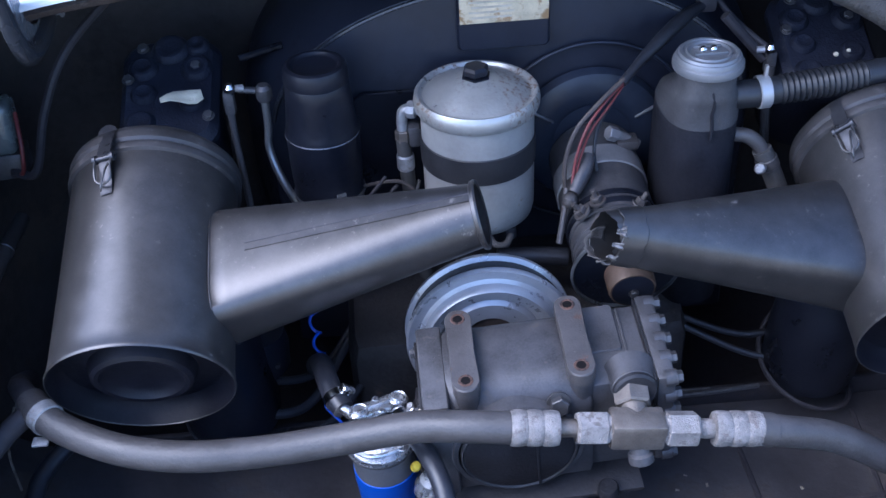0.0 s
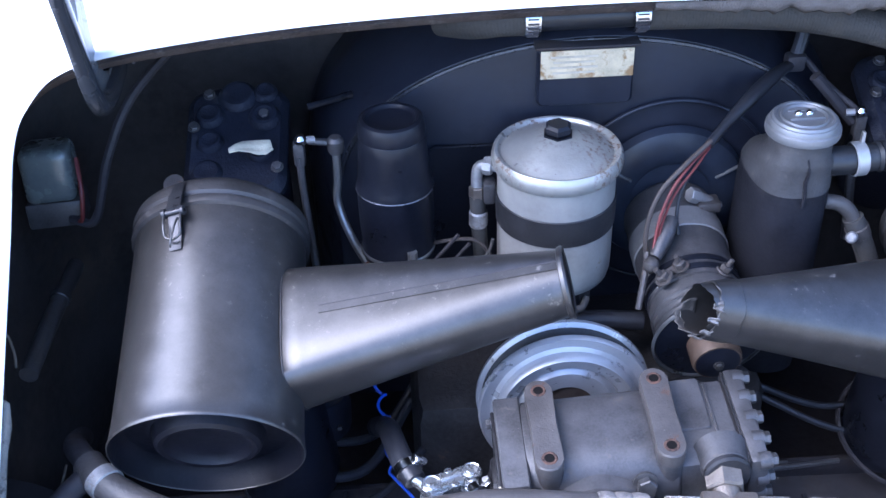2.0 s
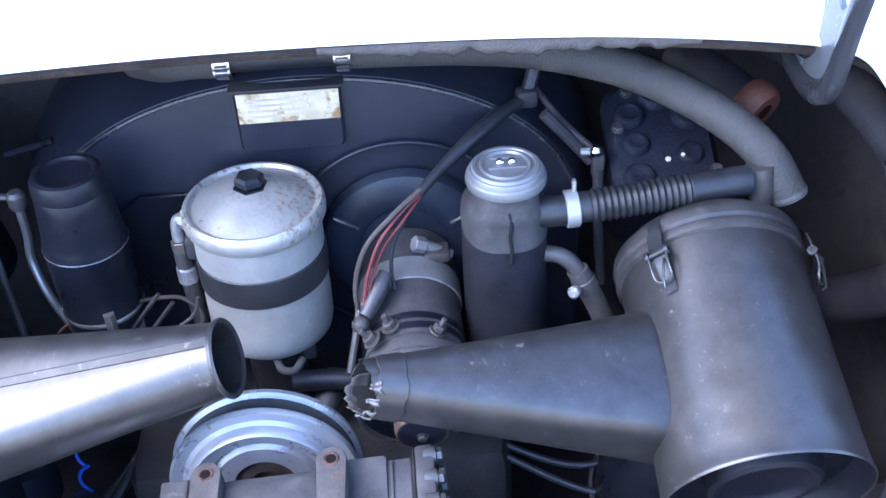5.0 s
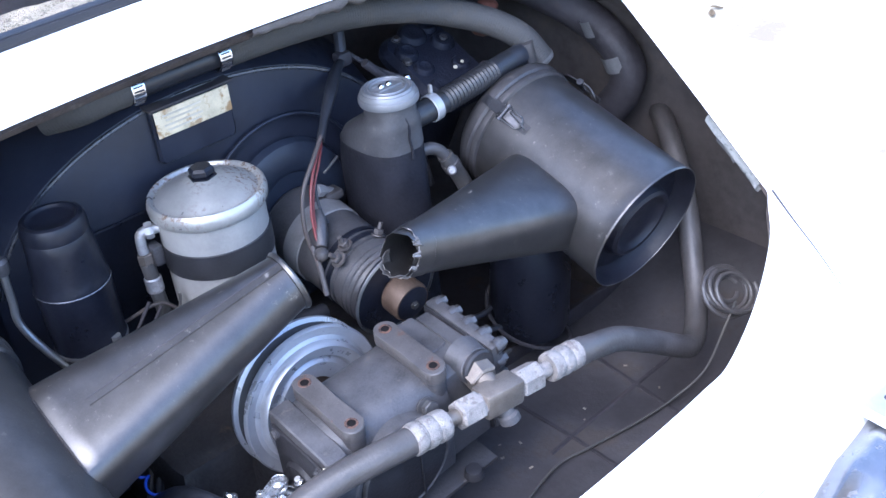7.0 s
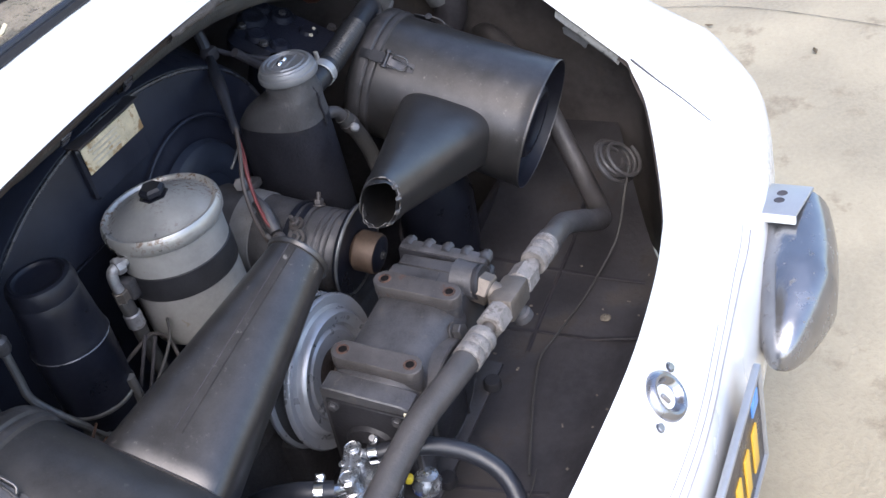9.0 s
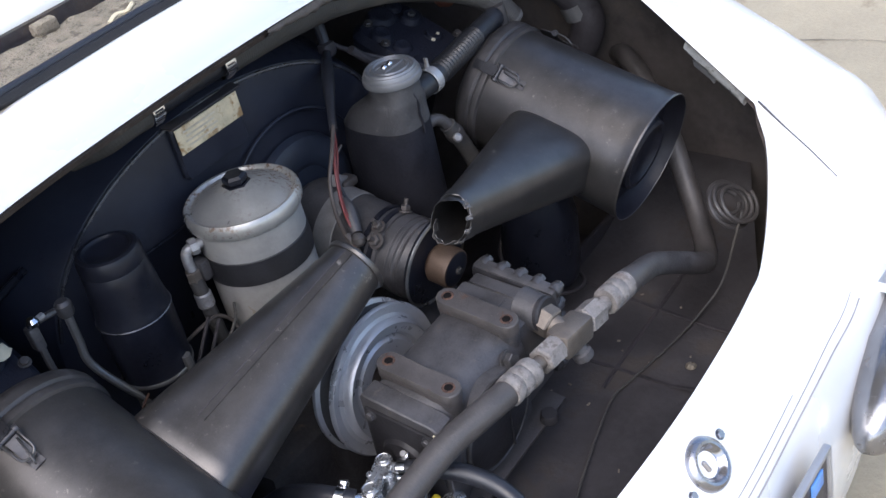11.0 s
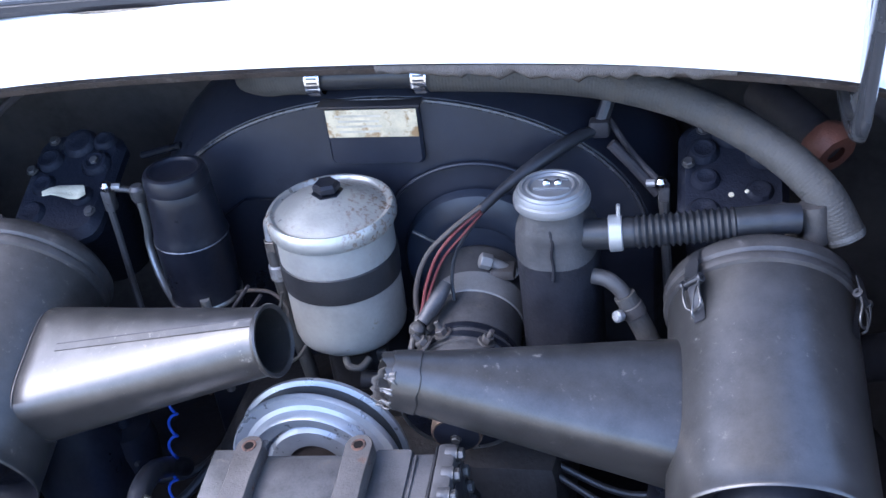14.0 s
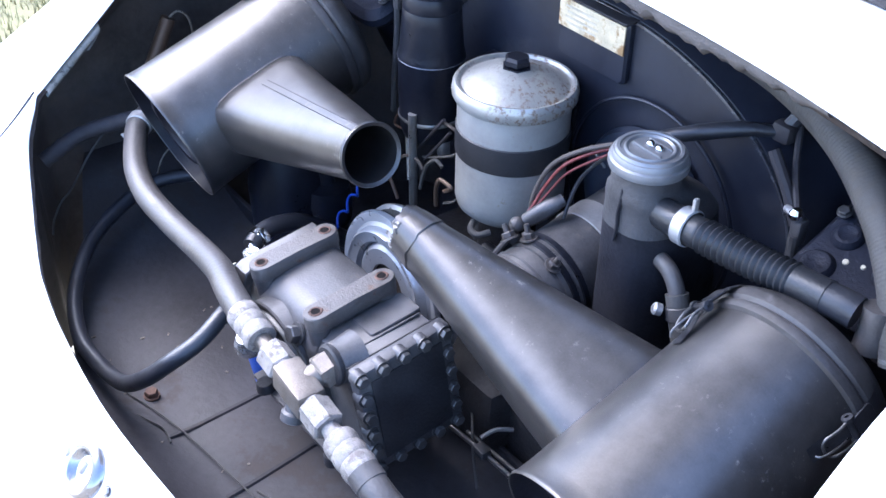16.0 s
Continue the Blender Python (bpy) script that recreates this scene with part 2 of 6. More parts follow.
M_cap = surf("dull_aluminium_cap", (0.37, 0.375, 0.385), 0.42, 0.5, var=0.08, scale=40, bump=0.08)
M_blue = surf("blue_insulation", (0.012, 0.055, 0.4), 0.4, var=0.1, bump=0.05)
M_blue_tape = surf("blue_plastic", (0.01, 0.09, 0.5), 0.4, var=0.1, bump=0.1)
M_red = surf("faded_red_insulation", (0.13, 0.022, 0.02), 0.5, var=0.25, bump=0.1, spot=(0.12, 0.06, 0.05), spot_scale=60)
M_brown = surf("brown_grey_insulation", (0.06, 0.048, 0.042), 0.6, var=0.25, bump=0.1)
M_sleeve = surf("black_vinyl_sleeve", (0.020, 0.021, 0.026), 0.4, var=0.2, bump=0.15)
M_paper = surf("yellowed_paper", (0.58, 0.52, 0.38), 0.9, var=0.1, scale=50, bump=0.3)
M_plate = surf("stained_cream_label", (0.58, 0.49, 0.33), 0.5, var=0.25, scale=60, bump=0.1, spot=(0.33, 0.20, 0.09), spot_scale=38, spot_at=0.50)
M_plate_ink = surf("faded_label_ink", (0.5, 0.44, 0.34), 0.6, var=0.3, bump=0.0)
M_orange = surf("orange_red_tape", (0.13, 0.046, 0.028), 0.6, var=0.3, scale=40, bump=0.4)
M_foil = surf("torn_silver_tape", (0.12, 0.12, 0.12), 0.6, 0.3, var=0.3, scale=80, bump=0.5)
M_rubber_seal = surf("black_window_rubber", (0.013, 0.012, 0.014), 0.55, var=0.25, bump=0.2)
M_relay = surf("dusty_grey_green_housing", (0.13, 0.147, 0.143), 0.25, 0.1, var=0.2, scale=30, bump=0.15, coat=0.4)
M_carb = surf("dark_blue_black_cast", (0.014, 0.016, 0.026), 0.55, 0.1, spec=0.25, var=0.3, scale=30, bump=0.5, spot=(0.06, 0.06, 0.065), spot_scale=30)
M_wire_grey = surf("grey_steel_wire", (0.25, 0.25, 0.25), 0.35, 0.8, var=0.2, bump=0.1)


# ---- the large structure: ground and car body ----
def ground_material():
    mat = surf("worn_concrete", (0.35, 0.298, 0.205), 0.85, var=0.24, scale=2.2, bump=0.7, spot=(0.25, 0.205, 0.14), spot_scale=3.5, spot_at=0.56, fine=90, depth=0.005)
    return mat


bm = bmesh.new()
rows = []
for i in range(41):
    u = (i - 20) / 20
    rows.append([(math.copysign(abs(u) ** 3, u) * 300, math.copysign(abs(v) ** 3, v) * 300, 0.0) for v in ((j - 20) / 20 for j in range(41))])
grid(bm, rows)
single("ground", bm, ground_material(), "worn beige concrete yard with stains and cracks", "ground", kind="structure")
M_crack = surf("dirt_filled_crack", (0.14, 0.115, 0.08), 0.9, var=0.3, bump=0.4)
for k, pts in enumerate((((1.1, -1.6), (1.4, -1.1), (1.9, -0.8), (2.6, -0.75), (3.4, -0.4)), ((1.9, -0.8), (2.1, -0.1), (2.0, 0.6), (2.3, 1.4)), ((-1.2, 0.2), (-1.8, 0.8), (-2.6, 1.0)))):
    line = [Vector((x, y, 0)) for x, y in pts]
    line = spline(line, 10)
    bm = bmesh.new()
    grid(bm, [[(p.x + 0.006 * noise.noise(p * 9), p.y - 0.002 - 0.002 * noise.noise(p * 7), 0.004), (p.x + 0.010 * noise.noise(p * 8), p.y + 0.002, 0.004)] for p in line])
    single("ground_crack", bm, M_crack, "dark dirt-filled crack in the concrete", "crack", kind="structure")

# unseen plain wall added ahead of the car to darken the reflections
M_boards = surf("dark_brown_backdrop", (0.055, 0.043, 0.034), 0.85, var=0.35, scale=3, bump=0.3, spot=(0.035, 0.028, 0.024), spot_scale=2, spot_at=0.55, spec=0.2)
bm = box((9.2, 0.2, 3.2), (0.0, 7.1, 1.6), 0.01)
single("reflection_wall", bm, M_boards, "unseen plain dark brown wall added to darken reflections", "wall", kind="structure")

# rough grass beside the yard
M_grass = surf("dry_olive_grass", (0.19, 0.175, 0.085), 0.8, var=0.5, scale=14, bump=0.6, spot=(0.25, 0.21, 0.11), spot_scale=9, spot_at=0.54, spec=0.2)
rnd_g = random.Random(5)
verts, faces = [], []
for k in range(9000):
    x, y = -1.96 - abs(rnd_g.gauss(0, 0.9)), min(1.95, max(-3.9, rnd_g.gauss(0.1, 0.9)))
    tall, turn, lean = rnd_g.uniform(0.02, 0.055), rnd_g.uniform(0, 6.3), rnd_g.uniform(0, 0.03)
    c, s_ = math.cos(turn), math.sin(turn)
    n_ = len(verts)
    verts += [(x - 0.003 * s_, y + 0.003 * c, 0.0), (x + 0.003 * s_, y - 0.003 * c, 0.0), (x + lean * c, y + lean * s_, tall)]
    faces.append((n_, n_ + 1, n_ + 2))
blades = bpy.data.meshes.new("grass")
blades.from_pydata(verts, [], faces)
blades.materials.append(M_grass)
tagged(new("grass", blades), "dry olive grass growing along the edge of the yard", "grass", kind="stuff")
bm = bmesh.new()
grid(bm, [[(-1.96 - 3.6 * i / 12 + 0.12 * noise.noise((i * 0.4, j * 0.37, 0.5)), -4 + 6 * j / 40, 0.006 + 0.004 * noise.noise((i, j, 3))) for j in range(41)] for i in range(13)])
single("lawn", bm, M_grass, "patchy olive lawn beside the concrete yard", "lawn", kind="structure")

M_leaf = surf("dry_leaf", (0.10, 0.07, 0.035), 0.8, var=0.3, scale=60, bump=0.3)
for n_, (x, y, size, turn) in enumerate(((1.848, -0.394, 0.016, 20), (1.98, -0.094, 0.012, 80), (2.405, 1.139, 0.030, 40), (2.46, 1.16, 0.022, 110), (2.602, 1.926, 0.030, 150))):
    bm = bmesh.new()
    half_ = (0.12, 0.5, 0.8, 0.95, 0.85, 0.5, 0.08)
    grid(bm, [[(size * (i / 3 - 1), size * 0.42 * half_[i] * e, 0.006 + 0.16 * size * (abs(e) + 0.5 * math.sin(i + n_))) for e in (-1, 0, 1)] for i in range(7)])
    leaf = single("dry_leaf", bm, M_leaf, "small curled dry brown leaf on the concrete", "leaf", "fallen leaves", m=pose(x, y, 0, 0, 0, turn))
    leaf.modifiers.new("thick", "SOLIDIFY").thickness = 0.0006
M_pave = surf("red_brown_paver", (0.30, 0.15, 0.10), 0.85, var=0.25, scale=20, bump=0.4)
edge_row = thing("brick_edging", (3.0, 1.4, 0.0), "row of red-brown brick pavers edging the concrete", "edging", kind="structure")
for n_ in range(12):
    part("brick", box((0.20, 0.095, 0.02), (2.93, 1.02 + 0.105 * n_, 0.004), 0.004), M_pave, edge_row)

# the opening of the engine bay and the skin round it, right half from the tail to the window: each column runs outwards
COLUMNS = [
    [(0, -.485, .668), (0, -.505, .643), (0, -.535, .606), (0, -.553, .578), (0, -.563, .535), (0, -.572, .47), (0, -.575, .38), (0, -.56, .25)],
    [(.15, -.472, .655), (.152, -.492, .632), (.155, -.522, .596), (.158, -.541, .566), (.16, -.553, .525), (.162, -.562, .46), (.162, -.565, .37), (.162, -.55, .25)],
    [(.26, -.451, .633), (.265, -.471, .615), (.275, -.502, .585), (.285, -.529, .557), (.29, -.545, .515), (.295, -.555, .455), (.295, -.557, .36), (.29, -.54, .25)],
    [(.33, -.434, .620), (.342, -.454, .610), (.368, -.490, .585), (.395, -.518, .556), (.415, -.540, .512), (.425, -.548, .45), (.425, -.548, .36), (.42, -.53, .25)],
    [(.42, -.404, .640), (.442, -.421, .636), (.49, -.458, .622), (.535, -.488, .600), (.57, -.515, .548), (.585, -.522, .475), (.585, -.522, .36), (.58, -.50, .25)],
    [(.485, -.376, .685), (.512, -.388, .686), (.572, -.420, .675), (.635, -.456, .647), (.695, -.484, .582), (.722, -.494, .49), (.722, -.494, .37), (.71, -.48, .25)],
    [(.513, -.352, .717), (.538, -.360, .718), (.608, -.387, .705), (.683, -.415, .675), (.75, -.438, .603), (.78, -.449, .496), (.78, -.449, .376), (.76, -.43, .25)],
    [(.520, -.345, .728), (.546, -.351, .729), (.620, -.374, .717), (.70, -.398, .685), (.768, -.418, .612), (.80, -.428, .5), (.80, -.428, .38), (.78, -.41, .25)],
    [(.5215, -.332, .738), (.5475, -.336, .739), (.622, -.354, .728), (.703, -.374, .697), (.772, -.393, .624), (.804, -.402, .51), (.806, -.402, .384), (.785, -.386, .25)],
    [(.524, -.25, .806), (.55, -.25, .806), (.632, -.25, .792), (.718, -.254, .755), (.785, -.262, .68), (.815, -.268, .56), (.818, -.268, .4), (.80, -.26, .25)],
    [(.522, -.15, .893), (.548, -.145, .891), (.635, -.13, .868), (.725, -.12, .818), (.79, -.11, .735), (.82, -.11, .6), (.825, -.11, .42), (.81, -.11, .25)],
    [(.527, -.075, .948), (.552, -.062, .947), (.64, -.02, .922), (.735, .03, .865), (.795, .06, .77), (.825, .08, .64), (.83, .08, .45), (.815, .08, .25)],
    [(.515, -.055, .976), (.54, -.035, .977), (.62, .05, .965), (.72, .16, .92), (.80, .24, .83), (.835, .28, .68), (.845, .28, .47), (.83, .28, .25)],
    [(.492, -.046, .996), (.505, -.016, 1.002), (.56, .09, 1.01), (.66, .24, .99), (.76, .38, .90), (.82, .46, .74), (.835, .46, .5), (.82, .46, .25)],
    [(.44, -.043, 1.009), (.445, -.013, 1.018), (.47, .06, 1.032), (.53, .18, 1.055), (.60, .30, 1.09), (.66, .42, 1.10), (.70, .52, 1.09), (.72, .60, 1.08)],
    [(.30, -.031, 1.020), (.302, .000, 1.028), (.308, .04, 1.038), (.315, .075, 1.046), (.317, .085, 1.046), (.317, .087, 1.043), (.317, .087, 1.036), (.317, .087, 1.03)],
    [(.15, -.023, 1.024), (.15, .010, 1.031), (.15, .048, 1.041), (.15, .088, 1.048), (.15, .098, 1.048), (.15, .100, 1.043), (.15, .100, 1.036), (.15, .100, 1.03)],
    [(0, -.020, 1.025), (0, .012, 1.032), (0, .050, 1.042), (0, .092, 1.050), (0, .102, 1.050), (0, .104, 1.043), (0, .104, 1.036), (0, .104, 1.03)],
]


def skin_rows(columns, steps=6):
    """The columns of both halves, made smooth round the opening and across it."""
    right = columns
    wide = (0, .008, .022, .028, .03, .03, .027, .026, .0255, .022, .021, .017, .012, .006, .0, 0, 0, 0)
    left = [[(-x - wide[k], y, z - 0.4 * wide[k]) for x, y, z in columns[k]] for k in range(len(columns) - 2, 0, -1)]
    loops = list(zip(*(right + left)))
    loops = [spline(loop, steps, closed=True) for loop in loops]
    return [spline(col, 3) for col in zip(*loops)]


car = thing("car", (0, 0, 0), "white two-door coupe with its engine lid open", "car")
cols = skin_rows(COLUMNS)
bm = bmesh.new()
lipped = []
for col in cols:
    p = col[0]
    inward = (col[0] - col[2]).normalized()
    lipped.append([p - inward * 0.016 + Vector((0, 0, -0.006)), p - inward * 0.004 + Vector((0, 0, -0.005)), p + inward * 0.0012 + Vector((0, 0, -0.0025))] + list(col))
grid(bm, lipped, closed_u=True)
part("body_shell", bm, M_white, car, "white painted tail, wings and rear deck", smooth=1.2)

def tucked(p):
    """How far inner panels may reach out under the rim: less along the steep tail."""
    return 0.2 + 0.8 * min(1, max(0, (p.y + 0.36) / 0.06))


# folded gutter under the rim of the opening
bm = bmesh.new()
gut = []
for col in cols:
    p, out = col[0], (col[0] - col[2]).normalized()
    out.z = 0
    out.normalize()
    n0 = 0.004 * noise.noise(p * 40)
    tuck = tucked(p)
    a = p - out * (0.014 * tuck) + Vector((0, 0, -0.007 - 0.006 * (1 - tuck)))
    gut.append([a, a + out * (0.006 + n0 * 0.5) + Vector((0, 0, -0.004)), a + Vector((0, 0, -0.012)), a - out * 0.012 * tuck + Vector((0, 0, -0.016)), a - out * 0.04 * tuck + Vector((0, 0, -0.018))])
grid(bm, gut, closed_u=True)
part("gutter", bm, surf("dusty_brown_gutter", (0.058, 0.047, 0.043), 0.8, var=0.5, scale=35, bump=0.6, spot=(0.12, 0.105, 0.095), spot_scale=45, spot_at=0.58, spec=0.2), car, "black folded lip under the opening", smooth=1.5)
# pale strip of old sealing rubber along each side of the opening, ahead of the rear corners
M_strip = surf("perished_grey_rubber", (0.13, 0.13, 0.12), 0.8, var=0.35, scale=40, bump=0.5, spot=(0.05, 0.048, 0.045), spot_scale=60, spot_at=0.56)
for side_ in (1, -1):
    run = [c for c in cols if side_ * c[0].x > 0.5 and -0.335 < c[0].y < -0.245]
    run.sort(key=lambda c: c[0].y)
    rows = []
    for n_, col in enumerate(run):
        p, out = col[0], col[0] - col[2]
        out.z = 0
        out.normalize()
        frayed = 0.004 * noise.noise(p * 90)
        rows.append([p - out * 0.002 + Vector((0, 0, -0.0065)), p + out * (0.003 + frayed) + Vector((0, 0, -0.0085)), p + out * (0.006 + frayed) + Vector((0, 0, -0.0125)), p + out * 0.003 + Vector((0, 0, -0.018)), p - out * 0.004 + Vector((0, 0, -0.016))])
    bm = bmesh.new()
    grid(bm, rows)
    part("seal_strip", bm, M_strip, car, "perished pale grey sealing strip", smooth=1.5)
rows = []
for k in range(46):
    x = 0.045 + 0.32 * k / 45
    y, z = -0.020 - 0.12 * x * x, 1.025 - 0.045 * x * x
    h = 0.010 + 0.012 * (0.5 + noise.noise((x * 55, 1, 0))) * math.sin(math.pi * (k + 1) / 47) + 0.004 * noise.noise((x * 160, 2, 0))
    rows.append([(x, y + 0.002, z - 0.0055), (x, y + 0.001, z - 0.006 - 0.3 * h), (x, y + 0.004 + 0.003 * noise.noise((x * 90, 5, 1)), z - 0.006 - 0.7 * h), (x, y + 0.010, z - 0.006 - h), (x, y + 0.022, z - 0.010)])
bm = bmesh.new()
grid(bm, rows)
part("sealer", bm, M_lip, car, "ragged dusty grey sealer along the deck edge", smooth=1.5)

# walls of the bay, falling from under the rim
bm = bmesh.new()
walls = []
for col in cols:
    p = col[0]
    out = (col[2] - col[0])
    out.z = 0
    out.normalize()
    w = min(1, max(0, (p.y + 0.10) / 0.06))
    w = w * w * (3 - 2 * w)
    out *= tucked(p)
    side = [p + out * 0.04 + Vector((0, 0, -0.024)), p + out * 0.085 + Vector((0, 0, -0.07)), p + out * 0.13 + Vector((0, 0, -0.15)), p + out * 0.13 + Vector((0, 0, 0.30 - p.z))]
    front = [p + Vector((0, 0.05, -0.016)), Vector((p.x * 1.08, 0.20, 0.965)), Vector((p.x * 1.12, 0.29, 0.78)), Vector((p.x * 1.12, 0.30, 0.30))]
    walls.append(spline([a.lerp(b, w) for a, b in zip(side, front)], 4))
grid(bm, walls, closed_u=True)
M_panel = surf("dusty_inner_panel", (0.060, 0.052, 0.048), 0.75, var=0.45, scale=8, bump=0.4, spot=(0.092, 0.078, 0.067), spot_scale=7, spot_at=0.55, spec=0.25)
part("bay_wall", bm, M_panel, car, "dusty black inner panels of the engine bay", smooth=1.5)

# tray round the engine
bm = bmesh.new()
def tray_z(x, y):
    return 0.462 + 0.006 * noise.noise((x * 4, y * 5, 0)) + (0.05 * max(0, (-y - 0.36) / 0.1) ** 2 if y < -0.36 else 0) + min(0.075, 0.05 * max(0, (abs(x) - 0.45) / 0.15) ** 2)
rows = []
for i in range(61):
    x = -0.69 + 1.38 * i / 60
    low = max(-0.468 + 0.40 * x * x, -0.60 + 0.5 * abs(x))
    rows.append([(x, y, tray_z(x, y)) for y in (low + (-0.10 - low) * j / 24 for j in range(25))])
grid(bm, rows)
part("rear_tray", bm, M_tray, car, "dusty black sheet-metal tray with pressed seams", smooth=1.2)
bm = bmesh.new()
box((1.38, 0.008, 0.03), (0, -0.098, 0.47), 0.002, bm)
part("tray_edge", bm, M_bay, car)
for a, b in (((-0.135, -0.39, 0.466), (-0.146, -0.244, 0.466)), ((-0.022, -0.377, 0.466), (-0.038, -0.242, 0.466)), ((0.24, -0.42, 0), (0.24, -0.13, 0)), ((0.36, -0.39, 0), (0.39, -0.13, 0)), ((0.20, -0.27, 0), (0.52, -0.25, 0))):
    line = [Vector(a).lerp(Vector(b), t) for t in (0, 0.25, 0.5, 0.75, 1)]
    bm = bmesh.new()
    d = (line[-1] - line[0]).normalized()
    side = Vector((-d.y, d.x, 0))
    grid(bm, [[Vector((q.x, q.y, tray_z(q.x, q.y) + h)) + side * w for w, h in ((-0.0035, 0.0002), (-0.0018, 0.0022), (0.0022, 0.0022), (0.0035, 0.0002))] for q in line])
    part("tray_seam", bm, M_bay, car)
bm = box((1.5, 0.9, 0.02), (0, 0.2, 0.33), 0)
part("under_shield", bm, M_bay, car)

# round latch cup in the tail, and its screws
cup = pose(0.008, -0.5172, 0.6245, 51, 0, 0)
bm = lathe([(0.010, 0.0012), (0.0125, 0.0014), (0.0155, 0.0035), (0.0175, 0.0075), (0.0195, 0.0098), (0.0225, 0.0102), (0.0258, 0.0082), (0.0280, 0.0045), (0.0288, 0.001), (0.0288, -0.006)], 36)
M_dull_chrome = surf("dulled_chrome", (0.30, 0.30, 0.32), 0.24, 0.9, var=0.15, scale=14, bump=0.08, spot=(0.25, 0.24, 0.25), spot_scale=60, spot_at=0.6)
M_blade = surf("dulled_bumper_chrome", (0.27, 0.27, 0.28), 0.22, 0.85, var=0.2, scale=14, bump=0.08, spot=(0.11, 0.105, 0.1), spot_scale=60, spot_at=0.6)
latch_cup = part("latch_cup", bm, M_dull_chrome, car, "dull metal lid-latch cup", m=cup)
part("latch_tongue", box((0.005, 0.013, 0.005), (-0.004, 0, 0.0035), 0.002), M_steel, latch_cup, m=cup)
# black disc paints the shaded centre of the shallow cup
part("cup_floor_shade", lathe([(0, 0.0018), (0.0105, 0.0018), (0.0115, 0.0012)], 24), M_bay, latch_cup, m=cup)
for dx, dy in ((0.0385, 0.006), (-0.0385, -0.007)):
    part("screw", bolt(0.0048, 0.0035, m=Matrix.Translation((dx, dy, 0.0005))), M_dull_chrome, car, m=cup)

# crease shade drawn as grey lines across the tail; short seam by each rear corner
M_gap = surf("dark_panel_gap", (0.05, 0.045, 0.05), 0.7, var=0.2, bump=0.0)
count = len(cols)
def on_skin(p):
    """The point of the body skin nearest to p."""
    best, bk, bj = 9, 0, 0
    for k in range(count):
        for j in range(14):
            d = (cols[k][j] - p).length_squared
            if d < best:
                best, bk, bj = d, k, j
    near, q = 9, None
    for k in (bk - 1, bk):
        for j in (max(0, bj - 1), bj):
            a, b, c, d = cols[k][j], cols[k][j + 1], cols[(k + 1) % count][j], cols[(k + 1) % count][j + 1]
            for u in range(13):
                for v in range(13):
                    w = a.lerp(b, u / 12).lerp(c.lerp(d, u / 12), v / 12)
                    if (w - p).length_squared < near:
                        near, q = (w - p).length_squared, w
    return q


for sx in (1, -1):
    start, end = Vector((0.524, -0.349, 0.727)), Vector((0.520, -0.462, 0.645))
    if sx < 0:
        start.x, end.x = -start.x - 0.026, -end.x - 0.03
    line = [on_skin(start.lerp(end, t)) + Vector((0, -0.0002, 0.0003)) for t in (0, 0.33, 0.66, 1)]
    part("panel_seam", tube(line, 0.0013, 6, radius_at=lambda s: max(0.3, 1.2 - 5 * s)), M_gap, car, "thin dark panel seam")
M_crease = surf("crease_shade_line", (0.30, 0.29, 0.29), 0.6, var=0.15, bump=0.0)
for at, reach_, wide_ in ((10, 0.405, 0.0011), (9, 0.405, 0.0007), (8, 0.20, 0.0006)):
    line = [cols[k][at] + Vector((0, -0.0004, 0.0004)) for k in range(-30, 31) if abs(cols[k][at].x) < reach_]
    part("tail_crease_shade", tube(line, wide_, 6, steps=2), M_crease, car, "thin grey line for the shade of a tail crease")

# rear window: rubber, glass
seal_line = [Vector((x, 0.098 - 0.15 * x * x, 1.054)) for x in (-.5, -.4, -.3, -.2, -.1, 0, .1, .2, .3, .4, .5)]
window = part("rear_window", tube(seal_line, 0.0095, 10), M_rubber_seal, car, "black rubber seal of the rear window")
part("trim_strip", tube([p + Vector((0, -0.004, 0.007)) for p in seal_line], 0.0035, 8), M_sleeve, window)
M_glass = bpy.data.materials.new("window_glass")
M_glass.use_nodes = True
gb = M_glass.node_tree.nodes["Principled BSDF"]
gb.inputs["Base Color"].default_value = (0.95, 0.97, 0.95, 1)
gb.inputs["Roughness"].default_value, gb.inputs["Transmission Weight"].default_value, gb.inputs["IOR"].default_value = 0.02, 1.0, 1.1
bm = bmesh.new()
grid(bm, [[p + Vector((0, 0.004, 0.006)), p + Vector((0, 0.20, 0.12)), p + Vector((0, 0.42, 0.22))] for p in seal_line])
glass = part("glass", bm, M_glass, car, "clear rear window glass")
glass.visible_shadow = False

# ---- inside the cabin, behind the glass ----
M_felt = surf("dusty_felt", (0.19, 0.165, 0.13), 0.95, var=0.35, scale=45, bump=1.0, spot=(0.10, 0.085, 0.065), spot_scale=60, spot_at=0.52, fine=260, depth=0.004)
bm = bmesh.new()
rows = []
for i in range(81):
    x = -0.6 + 1.2 * i / 80
    rows.append([(x, 0.115 + 0.20 * j / 16, 0.985 + 0.006 * noise.noise((x * 30, j * 0.8, 0)) + 0.01 * noise.noise((x * 7, j * 0.2, 4))) for j in range(17)])
grid(bm, rows)
single("parcel_shelf", bm, M_felt, "dusty brown-grey felt parcel shelf behind the glass", "shelf", kind="structure", smooth=2)
M_trim = surf("white_vinyl_trim", (0.72, 0.74, 0.73), 0.5, var=0.06, scale=20, bump=0.1)
single("shelf_edge_trim", box((1.2, 0.07, 0.03), (0, 0.365, 1.005), 0.008), M_trim, "white vinyl strip along the parcel shelf", "trim", kind="structure")
